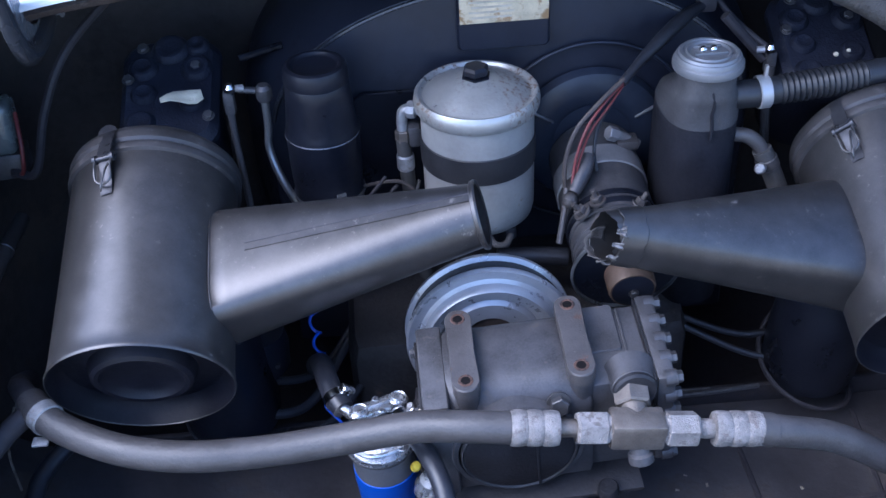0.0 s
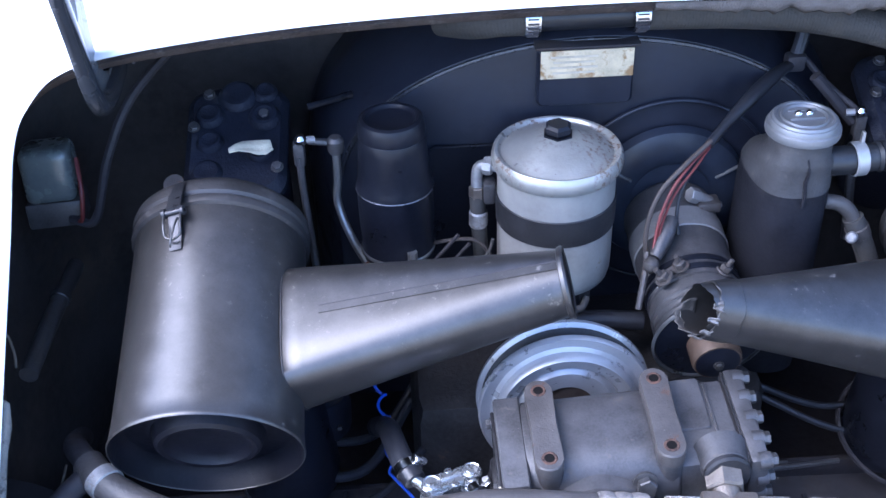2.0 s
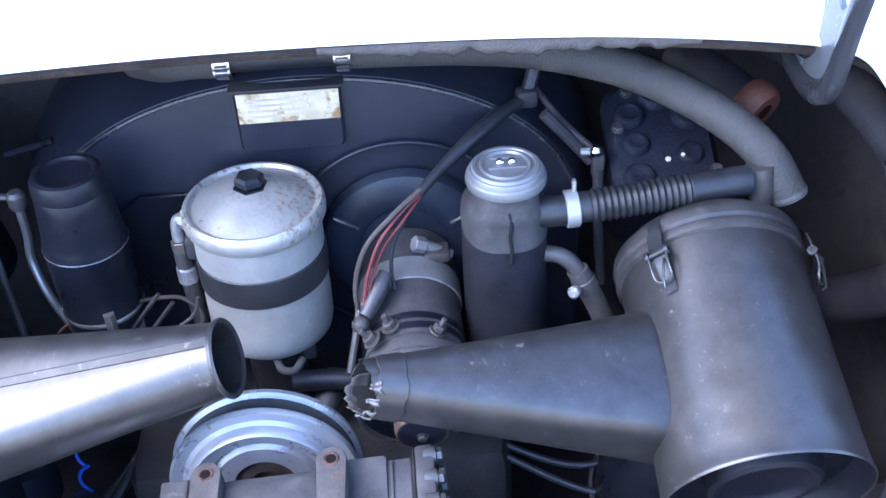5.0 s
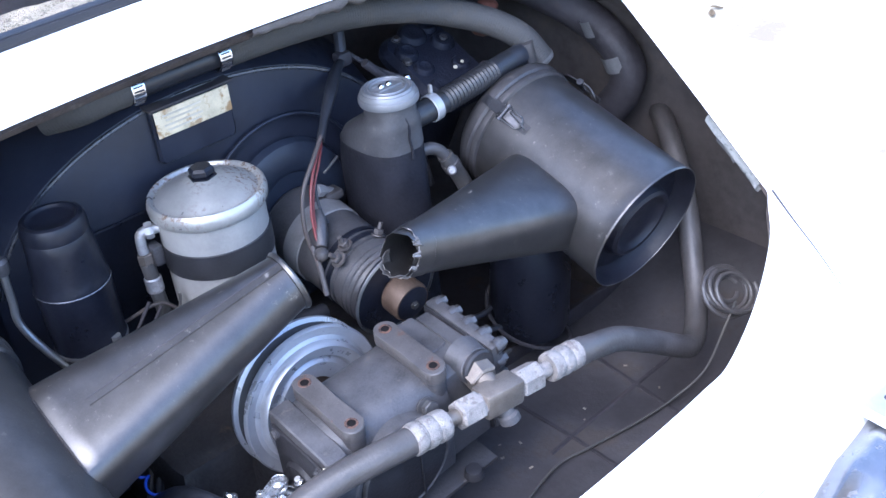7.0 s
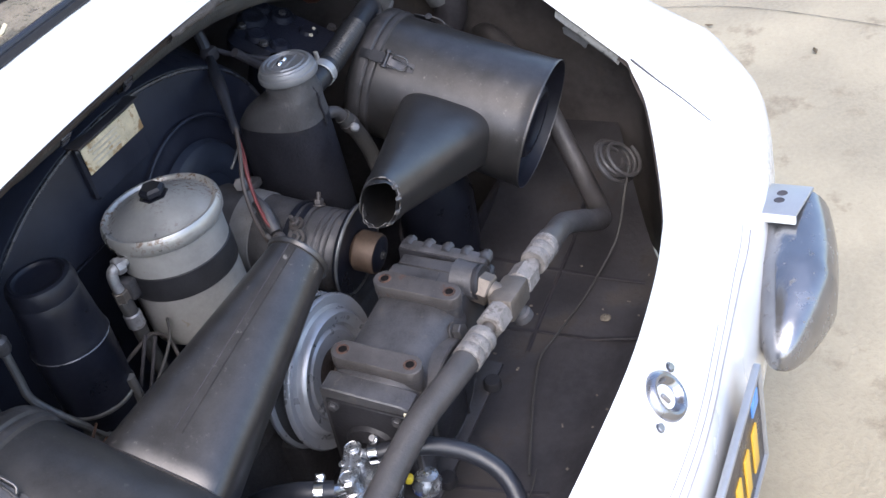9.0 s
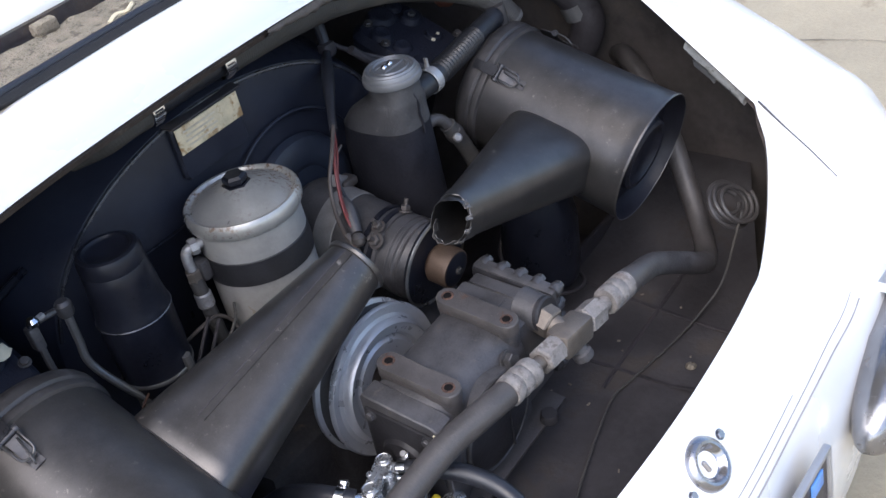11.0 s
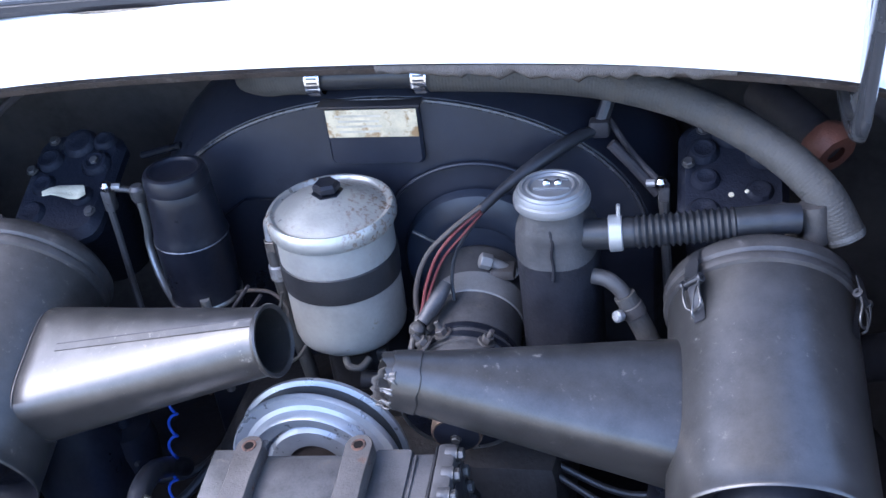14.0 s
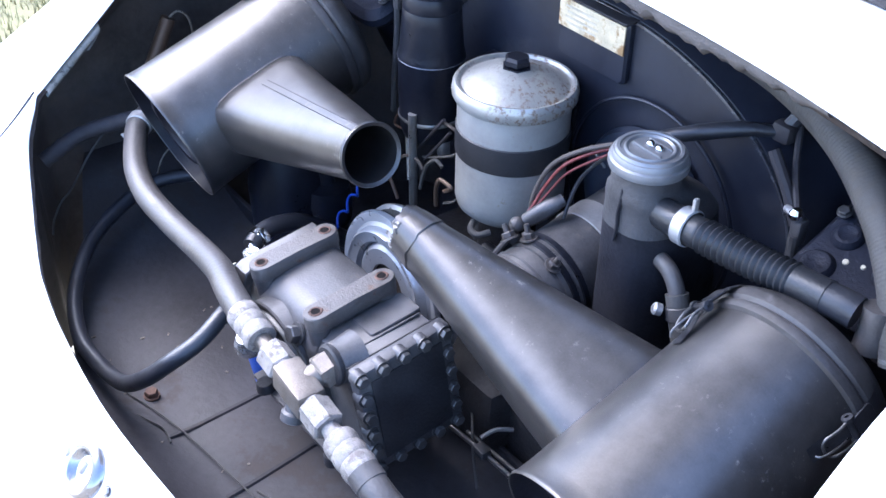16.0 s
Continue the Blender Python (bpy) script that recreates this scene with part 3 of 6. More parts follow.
single("seat_top_trim", box((1.2, 0.044, 0.028), (0, 0.4255, 1.010), 0.010), surf("pale_blue_vinyl", (0.46, 0.53, 0.60), 0.5, var=0.08, scale=20, bump=0.1), "pale blue vinyl roll behind the shelf trim", "trim", kind="structure")
for xs in (-0.36, -0.02, 0.33):
    part_bm = box((0.034, 0.022, 0.018), (xs, 0.321, 0.993), 0.004)
    single("trim_bracket", part_bm, M_felt, "small dusty bracket under the shelf trim", "bracket")
single("shelf_end_wall", box((1.2, 0.01, 0.06), (0, 0.328, 0.975), 0.0), M_bay, "dark gap behind the felt", "panel", kind="structure")
seat = thing("seat_bench", (0, 0.42, 0.6), "rear bench seat back in cream basket-weave vinyl", "bench seat")
bm = bmesh.new()
box((1.2, 0.02, 0.34), (0, 0.46, 0.87), 0.006, bm)
part("backrest_core", bm, surf("dark_weave_gap", (0.05, 0.045, 0.035), 0.9, var=0.2), seat)
M_weave = surf("cream_woven_vinyl", (0.27, 0.245, 0.185), 0.6, var=0.2, scale=80, bump=0.3)
bm = bmesh.new()
for r_ in range(27):
    z = 0.884 + 0.0064 * r_
    for c_ in range(62):
        x = -0.58 + 0.0112 * c_ + (0.0056 if r_ % 2 else 0)
        hx, hy, hz = 0.0049, 0.002 + 0.0015 * (c_ % 2), 0.0020
        vs = [bm.verts.new((x + a * hx, 0.447 + b * hy, z + c * hz)) for a in (-1, 1) for b in (-1, 1) for c in (-1, 1)]
        for f in ((0, 1, 3, 2), (4, 6, 7, 5), (0, 4, 5, 1), (2, 3, 7, 6), (0, 2, 6, 4), (1, 5, 7, 3)):
            bm.faces.new([vs[k] for k in f])
tagged(part("weave", bm, M_weave, seat, "cream woven strips"), kind="stuff")
part("piping", tube([(x, 0.435, 0.876 + 0.004 * math.sin(x * 120)) for x in [-0.6 + 0.02 * k for k in range(45)]], 0.006, 8), M_weave, seat, "cream twisted piping")
single("shelf_scrap", tube([(0.02, 0.24, 0.993), (0.035, 0.245, 0.996), (0.05, 0.243, 0.994), (0.066, 0.25, 0.996)], 0.003, 6), M_paper, "scrap of white paper on the felt shelf", "scrap")

# ---- tail: bumper, number plate ----
bumper = thing("rear_bumper", (0.4, -0.58, 0.3), "chromed rear bumper end with a pale mounting tongue", "bumper")
bm = bmesh.new()
rows = []
for i in range(25):
    x = 0.262 + 0.275 * i / 24
    f = min(1, (0.004 + x - 0.262) / 0.13) ** 0.5
    cy, cz = -0.586 + 0.9 * max(0, x - 0.36) ** 2, 0.442 + 0.03 * (x - 0.26)
    ring = []
    for k in range(28):
        a = 2 * math.pi * k / 28
        c, s_ = math.cos(a), math.sin(a)
        ring.append((x, cy - 0.054 * f * math.copysign(abs(c) ** 0.8, c), cz + 0.070 * f * math.copysign(abs(s_) ** 0.75, s_)))
    rows.append(ring)
vs = grid(bm, rows, False, True)
bm.faces.new(vs[0]), bm.faces.new(vs[-1])
part("blade", bm, M_blade, bumper, "curved chrome bumper blade", smooth=0.9)
tm = pose(0.498, -0.552, 0.5245, -4, 6, -8)
tongue = part("tongue", box((0.085, 0.060, 0.005), (0, 0, 0), 0.002), M_cap, bumper, "pale steel tongue with two holes", m=tm)
for dx, dy in ((0.016, 0.006), (-0.004, 0.004)):
    part("hole", lathe([(0, 0.0028), (0.0055, 0.0028), (0.0065, 0.0034), (0.0075, 0.0026)], 16), M_gap, tongue, m=tm @ Matrix.Translation((dx, dy, 0)))
part("tongue_fold", box((0.006, 0.062, 0.012), (-0.0425, 0, -0.004), 0.002), M_trim, tongue, m=tm)
plate_thing = thing("number_plate", (0.02, -0.615, 0.45), "dark number plate with yellow characters in a pale frame", "number plate")
pm = pose(0.004, -0.582, 0.462, 88, 0, 0)
part("plate_board", box((0.30, 0.14, 0.004), (0, 0, 0), 0.001), surf("dark_plate_enamel", (0.03, 0.025, 0.03), 0.35, var=0.2), plate_thing, m=pm)
bm = bmesh.new()
for w, h, x, y in ((0.315, 0.008, 0, 0.074), (0.315, 0.008, 0, -0.074), (0.008, 0.15, 0.154, 0), (0.008, 0.15, -0.154, 0)):
    box((w, h, 0.010), (x, y, 0.001), 0.003, bm)
part("plate_frame", bm, M_cap, plate_thing, "pale metal frame", m=pm)
M_yellow = surf("yellow_enamel", (0.7, 0.42, 0.05), 0.4, var=0.1, bump=0.0)
for k in range(6):
    part("character_bar", box((0.022, 0.065, 0.003), (-0.105 + 0.042 * k, -0.01, 0.003), 0.001), M_yellow, plate_thing, m=pm)
part("plate_badge", box((0.03, 0.022, 0.003), (0.12, 0.05, 0.003), 0.001), surf("pale_blue_badge", (0.12, 0.3, 0.7), 0.4), plate_thing, m=pm)

# ---- lid hinges ----
def hinge(sx):
    h = thing("lid_hinge", (sx * 0.5, 0.0, 0.92), "curved pale steel goose-neck arm of the engine lid hinge", "hinge", "lid hinges")
    M_hinge = bpy.data.materials.get("pale_grey_hinge_paint") or surf("pale_grey_hinge_paint", (0.055, 0.058, 0.066), 0.2, 0.5, var=0.15, scale=12, bump=0.04, coat=0.4, spot=(0.03, 0.03, 0.035), spot_scale=30, spot_at=0.6)
    # web paler than the arm: reflected white paint is put into its colour
    M_web = bpy.data.materials.get("web_reflection_paint") or surf("web_reflection_paint", (0.13, 0.138, 0.15), 0.25, 0.2, var=0.1, scale=14, bump=0.04, coat=0.3)
    X = sx * 0.466
    leg = [(X, 0.078, 0.992), (X, 0.050, 0.975), (X, 0.024, 0.962), (X, -0.006, 0.957), (X, -0.036, 0.958), (X, -0.060, 0.968), (X, -0.076, 0.985), (X, -0.085, 1.007), (X, -0.096, 1.050), (X, -0.110, 1.095), (X, -0.120, 1.13), (X, -0.126, 1.17), (X, -0.115, 1.24), (X, -0.08, 1.30)]
    # the arm is pressed round, with rolled edges and a hollow back
    section = [(math.cos(math.pi * k / 10), -math.sin(math.pi * k / 10)) for k in range(11)] + [(-0.86, 0.1), (-0.6, -0.5), (0.0, -0.8), (0.6, -0.5), (0.86, 0.1)]
    bm = bmesh.new()
    pts = spline(leg, 5)
    rows = []
    for k, q in enumerate(pts):
        d = (pts[min(k + 1, len(pts) - 1)] - pts[max(0, k - 1)]).normalized()
        nrm = Vector((0, -d.z, d.y))
        rows.append([q + nrm * (0.0122 * a) + Vector((sx * 0.011 * b, 0, 0)) for a, b in section])
    vs = grid(bm, rows, False, True)
    bm.faces.new(vs[0]), bm.faces.new(vs[-1])
    part("arm", bm, M_hinge, h, "pressed goose-neck arm", smooth=0.9)
    # flat web inside the bend, slotted between the two legs
    inside = [(-0.046, 1.25), (-0.037, 1.16), (-0.035, 1.081), (-0.037, 1.012), (-0.031, 0.990), (-0.016, 0.975), (0.010, 0.972), (0.034, 0.980)]
    under = [(0.030, 0.966), (-0.004, 0.957), (-0.040, 0.960), (-0.062, 0.970), (-0.078, 0.988), (-0.085, 1.007), (-0.096, 1.050), (-0.106, 1.088)]
    slot = [(-0.098, 1.091), (-0.086, 1.065), (-0.080, 1.053), (-0.073, 1.048), (-0.066, 1.051), (-0.062, 1.060), (-0.060, 1.078), (-0.060, 1.16), (-0.066, 1.25)]
    outline = [p for run in (inside, under, slot) for p in spline([Vector((y, z, 0)) for y, z in run], 3)]
    m = Matrix.Translation((X, 0, 0)) @ Matrix(((0, 0, 1), (1, 0, 0), (0, 1, 0))).to_4x4()
    part("web", prism([(p.x, p.y) for p in outline], -0.004, 0.002, None, None, 0.0012), M_web, h, "flat slotted web", m=m)
    part("pivot_bolt", bolt(0.008, 0.008), M_steel, h, m=along((sx * 0.452, 0.045, 0.965), (sx * 0.50, 0.045, 0.965)))
    return h
for sx in (1, -1):
    hinge(sx)

# ---- the raised engine lid and the roof ----
lid = thing("car_bonnet", (0, 0.03, 1.2), "white engine lid standing open on its hinges", "car lid")
bm = bmesh.new()
rows = []
for i in range(13):
    v = i / 12
    rows.append([Vector((0.53 * u * (1 - 0.35 * max(0, v - 0.55)), -0.03 - 0.34 * v + 0.02 * (1 - u * u), 1.24 + 0.46 * v + 0.03 * math.sin(math.pi * v) * (1 - u * u))) for u in ((k - 8) / 8 for k in range(17))])
grid(bm, rows)
skin = part("lid_skin", bm, M_white, lid, "white painted lid panel")
skin.modifiers.new("thick", "SOLIDIFY").thickness = 0.012
# unseen liner added under the lid to bounce warm fill into the bay
bm = bmesh.new()
grid(bm, [[p + Vector((0, -0.012, -0.014)) for p in row[1:-1]] for row in rows])
part("lid_liner", bm, surf("warm_fill_liner", (0.33, 0.29, 0.24), 0.8, var=0.3, scale=15, bump=0.3, spec=0.2), lid, "unseen beige-grey underside of the lid, added for warm fill")
bm = bmesh.new()
rows = [[Vector((0.50 * u, 0.50 + 0.9 * v, 1.285 + 0.05 * math.sin(1.6 * v) - 0.05 * u * u)) for u in ((k - 8) / 8 for k in range(17))] for v in (j / 8 for j in range(9))]
grid(bm, rows)
roof = part("roof", bm, M_white, car, "white roof panel")
roof.modifiers.new("thick", "SOLIDIFY").thickness = 0.02


# ---- air cleaners with their cones ----
def air_cleaner(front, axis, reach, tip, base, torn, clip_marks):
    """A drum from its open end along its axis to the lid, an intake cone and spring clips over the lid's edge."""
    front, axis = Vector(front), Vector(axis).normalized()
    ac = thing("air_cleaner", front + Vector((0, 0, -0.08)), "satin grey-black drum air cleaner with clipped lid and intake cone", "air cleaner", "air cleaners")
    m = along(front, front + axis)
    d = reach
    bm = lathe([(0.0884, 0.0012), (0.0886, 0.0004), (0.0891, 0.0), (0.0897, 0.001), (0.0900, 0.0028), (0.0890, 0.005), (0.0880, 0.02), (0.0868, d * 0.45), (0.0858, d - 0.012), (0.0858, d + 0.004)], 72, wobble=0.003)
    part("drum", bm, M_cleaner, ac, m=m)
    # end pan, its recess shade painted in
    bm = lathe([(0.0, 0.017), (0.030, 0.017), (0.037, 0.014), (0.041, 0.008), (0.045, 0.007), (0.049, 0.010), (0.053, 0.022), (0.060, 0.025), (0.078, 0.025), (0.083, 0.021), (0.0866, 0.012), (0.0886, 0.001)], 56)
    part("end_pan", bm, M_cleaner_in, ac, "recessed end with pressed rings, near black for its shade", m=m)
    bm = lathe([(0.086, d), (0.0893, d + 0.002), (0.0900, d + 0.006), (0.0893, d + 0.010), (0.0872, d + 0.012), (0.0898, d + 0.015), (0.0902, d + 0.022), (0.0885, d + 0.028), (0.078, d + 0.038), (0.05, d + 0.047), (0.0, d + 0.049)], 72)
    part("lid", bm, M_lid, ac, "domed dusty lid with a rolled band", m=m)
    # cone: oval along the drum where it leaves it, round at the mouth
    tip, base = Vector(tip), Vector(base)
    length = (tip - base).length
    zc = (tip - base).normalized()
    xc = (axis - zc * axis.dot(zc)).normalized()
    mc = Matrix.Translation(base) @ Matrix((xc, zc.cross(xc), zc)).transposed().to_4x4()
    mouth = 0.0292 if torn else 0.0312
    crush = 0.0205 if torn else mouth
    deep = 0.045 if torn else 0.042
    prof = []
    for k in range(15):
        z = length * k / 14
        f = z / length
        prof.append((0.067 + (crush - 0.067) * f, deep + (mouth - deep) * f, z))
    def cone_ring(ra, rb, z, n=72):
        e = 2 / (2 + 1.8 * max(0, 1 - max(0, z) / length) ** 1.3)
        out = []
        for k in range(n):
            c, s_ = math.cos(2 * math.pi * k / n), math.sin(2 * math.pi * k / n)
            w = 1 + 0.006 * noise.noise((2.2 * c, 2.2 * s_, 14 * z))
            out.append(Vector((ra * w * math.copysign(abs(c) ** e, c), rb * w * math.copysign(abs(s_) ** e, s_), z)))
        return out
    bm = bmesh.new()
    outer = [cone_ring(*p) for p in prof]
    if torn:
        # the mouth is ripped: the last stretch is cut back unevenly and bent
        def cut(k):
            a = 2 * math.pi * k / 72
            return -0.003 + 0.004 * math.cos(a) + 0.003 * noise.noise((1.4 * math.cos(a), 1.4 * math.sin(a), 3.1)) + 0.004 * noise.noise((4 * math.cos(a), 4 * math.sin(a), 1.1))
        for j, share in ((12, 0.0), (13, 0.35), (14, 1.0)):
            for k, p in enumerate(outer[j]):
                a = 2 * math.pi * k / 72
                p.z += share * cut(k)
                bend = 1 + share * 0.16 * noise.noise((1.3 * math.cos(a), 1.3 * math.sin(a), 7.7))
                p.x, p.y = p.x * bend, p.y * bend
    inner = []
    for j in (14, 12, 9, 6):
        inner.append([Vector((p.x * 0.975, p.y * 0.975, p.z - (0.0 if j < 14 else 0.0004))) for p in outer[j]])
    neck = [cone_ring(0.067 * k, deep * k, z) for z, k in ((-0.055, 0.90), (-0.004, 0.92), (-0.0008, 0.985))]
    grid(bm, neck + outer + inner, False, True)
    cone = part("intake_cone", bm, M_cone, ac, "tapered sheet-metal intake cone" + (" with a torn, bent mouth" if torn else ""), m=mc, smooth=0.9)
    # folded seam along the cone on the side that faces up, and the welded edge on the drum
    up = (mc.inverted().to_3x3() @ Vector((0, -0.35, 1))).normalized()
    a = math.atan2(up.y, up.x)
    line = [Vector((ra * math.cos(a), rb * math.sin(a), z)) for ra, rb, z in prof[2:15]]
    edge = cone_ring(0.0672, deep + 0.0002, 0.0006)
    part("weld_edge", tube(edge + edge[:1], 0.0009, 6, smooth=False, caps=False), M_lid, cone, "rough welded edge", m=mc)
    if not torn:
        bm = bmesh.new()
        off = Vector((-math.sin(a), math.cos(a), 0))
        nrm = Vector((math.cos(a), math.sin(a), 0))
        grid(bm, [[p + off * s + nrm * h for s, h in ((-0.0045, -0.0012), (-0.0038, 0.0009), (0.0038, 0.0009), (0.0045, -0.0012))] for p in line])
        part("seam", bm, M_cone, cone, "folded lap seam", m=mc)
        part("seam_gap", tube([p - off * 0.0046 + nrm * 0.0004 for p in line], 0.0006, 5), M_gap, cone, "dark line of the lap seam", m=mc)
        part("mouth_lip", lathe([(0.0312, length - 0.004), (0.0338, length - 0.003), (0.0350, length + 0.0005), (0.0340, length + 0.0025), (0.0303, length + 0.001)], 48), M_cone, cone, m=mc)
    else:
        rows = []
        for z, g in ((length - 0.034, 0.0003), (length - 0.033, 0.0012), (length - 0.020, 0.0014), (length - 0.010, 0.0012), (length - 0.0095, 0.0002)):
            f = z / length
            ra, rb = 0.067 + (crush - 0.067) * f + g, deep + (mouth - deep) * f + g
            rows.append([p + Vector((0, 0, 0.0025 * noise.noise((2.5 * p.x / ra, 2.5 * p.y / ra, 8 * z)))) for p in cone_ring(ra, rb, z)])
        bm = bmesh.new()
        grid(bm, rows, False, True)
        part("mouth_band", bm, M_cone, cone, "crumpled band round the mouth", m=mc)
        def round_to(y, z):
            v = mc.inverted().to_3x3() @ Vector((0, y, z))
            return math.atan2(v.y, v.x)
        # a tongue of torn sheet at the lower far side, leaning out of the mouth
        mid = round_to(0.55, -1.0)
        bm = bmesh.new()
        rows = []
        for i in range(13):
            g = mid + (i / 12 - 0.5) * 2.1
            long = 0.010 - 0.007 * abs(i / 6 - 1) ** 2 + 0.002 * math.sin(2.3 * i)
            rows.append([Vector(((crush + 0.0008 - 0.004 * f * f) * math.cos(g), (mouth + 0.0008 - 0.004 * f * f) * math.sin(g), length - 0.016 + (0.012 + long) * f + 0.0012 * math.sin(5 * g + 3 * f))) for f in (0, 0.25, 0.5, 0.75, 1)])
        grid(bm, rows)
        flap = part("torn_tongue", bm, M_rag, cone, "torn tongue of dirty sheet metal", m=mc)
        flap.modifiers.new("thick", "SOLIDIFY").thickness = 0.0009
        # curled strips along the near lip
        for k, (y, z, w, high) in enumerate(((-1.0, 0.75, 0.012, 0.010), (-1.0, 0.15, 0.009, 0.012), (-1.0, -0.45, 0.011, 0.011), (-0.6, -1.0, 0.008, 0.013))):
            g = round_to(y, z)
            bm = bmesh.new()
            grid(bm, [[(w * (i / 4 - 0.5) * (1 - 0.12 * j), 0.0016 * math.sin(1.2 * j) + 0.0006 * math.sin(2.1 * i + k), high * (j / 5) - 0.005 + 0.0012 * math.sin(2.7 * i + k)) for j in range(6)] for i in range(5)])
            flap = part("curled_strip", bm, M_curl, cone, "bent bright-edged strip", m=mc @ Matrix.Translation((crush * math.cos(g), mouth * math.sin(g), length - 0.008)) @ Matrix.Rotation(g - math.pi / 2, 4, "Z") @ Matrix.Translation((0, 0.0012, 0)))
            flap.modifiers.new("thick", "SOLIDIFY").thickness = 0.0009
    # spring clips: a strap over the lid's edge, a toggle plate and a wire bail
    for px in clip_marks:
        px = Vector(px)
        radial = px - front
        radial = (radial - axis * radial.dot(axis)).normalized()
        q = Matrix.Translation(front + axis * d) @ Matrix((radial.cross(axis), radial, axis)).transposed().to_4x4()
        bm = bmesh.new()
        strap = spline([(0, 0.0865, -0.050), (0, 0.0885, -0.036), (0, 0.0935, -0.022), (0, 0.0955, -0.008), (0, 0.0945, 0.006), (0, 0.0925, 0.018), (0, 0.0885, 0.027)], 4)
        for e in (0.0, 0.0011):
            grid(bm, [[p + Vector((w, e, 0)) for w in (-0.0062, -0.004, 0.004, 0.0062)] for p in strap])
        clip = part("spring_clip", bm, M_clip, ac, "dark spring-steel strap", m=q)
        part("clip_roll", tube([(-0.0098, 0.0972, -0.013), (0.0098, 0.0972, -0.013)], 0.0030, 12), M_clip, clip, m=q)
        for e in (-1, 1):
            part("clip_eye", lathe([(0.0018, -0.002), (0.0046, -0.0018), (0.0050, 0), (0.0046, 0.0018), (0.0018, 0.002)], 16), M_clip, clip, m=q @ Matrix.Translation((e * 0.0098, 0.0972, -0.013)) @ Matrix.Rotation(radians(90), 4, "Y"))
        part("toggle_plate", prism(rounded(0.015, 0.022, 0.004), 0, 0.0016, None, None, 0.0004), M_clip, clip, m=q @ Matrix.Translation((0, 0.0965, 0.000)) @ Matrix.Rotation(radians(-84), 4, "X"))
        part("bail", tube([(-0.0092, 0.0985, -0.012), (-0.0088, 0.0990, -0.026), (-0.0078, 0.0955, -0.038), (0, 0.0935, -0.0415), (0.0078, 0.0955, -0.038), (0.0088, 0.0990, -0.026), (0.0092, 0.0985, -0.012)], 0.0013, 8), M_clip_wire, clip, "bent wire bail", m=q)
        part("hook_wire", tube([(-0.0045, 0.0965, -0.020), (-0.003, 0.0985, -0.030), (0.0, 0.0975, -0.046), (0.002, 0.0935, -0.050)], 0.0011, 8), M_clip_wire, clip, m=q)
    return ac


M_lid = surf("dusty_black_lid_paint", (0.062, 0.058, 0.058), 0.5, 0.5, var=0.25, scale=30, bump=0.2, spot=(0.10, 0.09, 0.085), spot_scale=60, spot_at=0.6)
M_clip = surf("dark_spring_steel", (0.045, 0.045, 0.05), 0.38, 0.6, var=0.3, scale=60, bump=0.1)
M_clip_wire = surf("worn_bail_wire", (0.10, 0.097, 0.097), 0.35, 0.8, var=0.3, scale=80, bump=0.1)
M_curl = surf("rubbed_bare_steel", (0.16, 0.15, 0.145), 0.42, 0.6, var=0.4, scale=90, bump=0.4, spot=(0.07, 0.06, 0.055), spot_scale=120, spot_at=0.55)
M_rag = surf("torn_sheet_edge", (0.06, 0.054, 0.05), 0.7, 0.1, var=0.4, scale=60, bump=0.4)
air_cleaner((-0.388, -0.240, 0.6965), (0.012, 0.934, 0.352), 0.222, (-0.050, -0.161, 0.812), (-0.306, -0.141, 0.747), False, [(-0.409, -0.072, 0.841)])
air_cleaner((0.3945, -0.2600, 0.6985), (-0.006, 0.950, 0.312), 0.218, (0.060, -0.199, 0.803), (0.321, -0.155, 0.733), True, [(0.338, -0.106, 0.815), (0.474, -0.10, 0.80)])


# ---- silver filter canister ----
can = thing("oil_filter_canister", (-0.034, 0.016, 0.645), "silver-painted filter canister with a rust-specked lid and black band", "oil filter")
cm = pose(-0.035, 0.015, 0.0)
bm = lathe([(0, .692), (0.044, .692), (0.054, .695), (0.060, .701), (0.0618, .709), (0.062, .72), (0.062, .833)], 56)
part("body", bm, M_silver, can, m=cm)
bm = lathe([(0.0615, .825), (0.0655, .826), (0.068, .830), (0.0685, .836), (0.0675, .842), (0.0652, .8452), (0.0625, .8448), (0.0603, .8418), (0.0585, .8412), (0.0565, .8422), (0.050, .8462), (0.040, .8512), (0.028, .8565), (0.016, .8608), (0, .861)], 64)
lid_up = Matrix.Translation((0, 0, 0.006)) @ cm
part("lid", bm, M_silver_lid, can, "silver lid with rust specks", m=lid_up)
bm = prism(hexagon(0.0165, 6, 0.35), .859, .862, None, None)
prism(hexagon(0.0145, 6, 0.35), .862, .873, bm, None, 0.003)
part("lid_bolt", bm, M_black, can, "dark hexagon bolt", m=lid_up)
bm = lathe([(0.0622, .767), (0.0635, .768), (0.0638, .783), (0.0635, .798), (0.0622, .799)], 56)
part("strap", bm, M_band, can, "black rubber strap", m=cm)
foot = part("mounting_foot", prism(rounded(0.060, 0.050, 0.012), 0.560, 0.694, None, None, 0.003), M_oily, can, "dark foot under the canister", m=cm)
part("foot_hook", tube([(0.004, -0.052, 0.694), (0.010, -0.062, 0.688), (0.022, -0.062, 0.686), (0.030, -0.050, 0.690)], 0.0040, 10), M_hose_grey, foot, "grey hooked strap", m=cm)
pipe = part("elbow", tube([(-0.095, 0.03, 0.822), (-0.108, 0.034, 0.822), (-0.115, 0.036, 0.818), (-0.117, 0.036, 0.806), (-0.117, 0.035, 0.796)], 0.0062, 14), M_steel, can, "pale metal elbow")
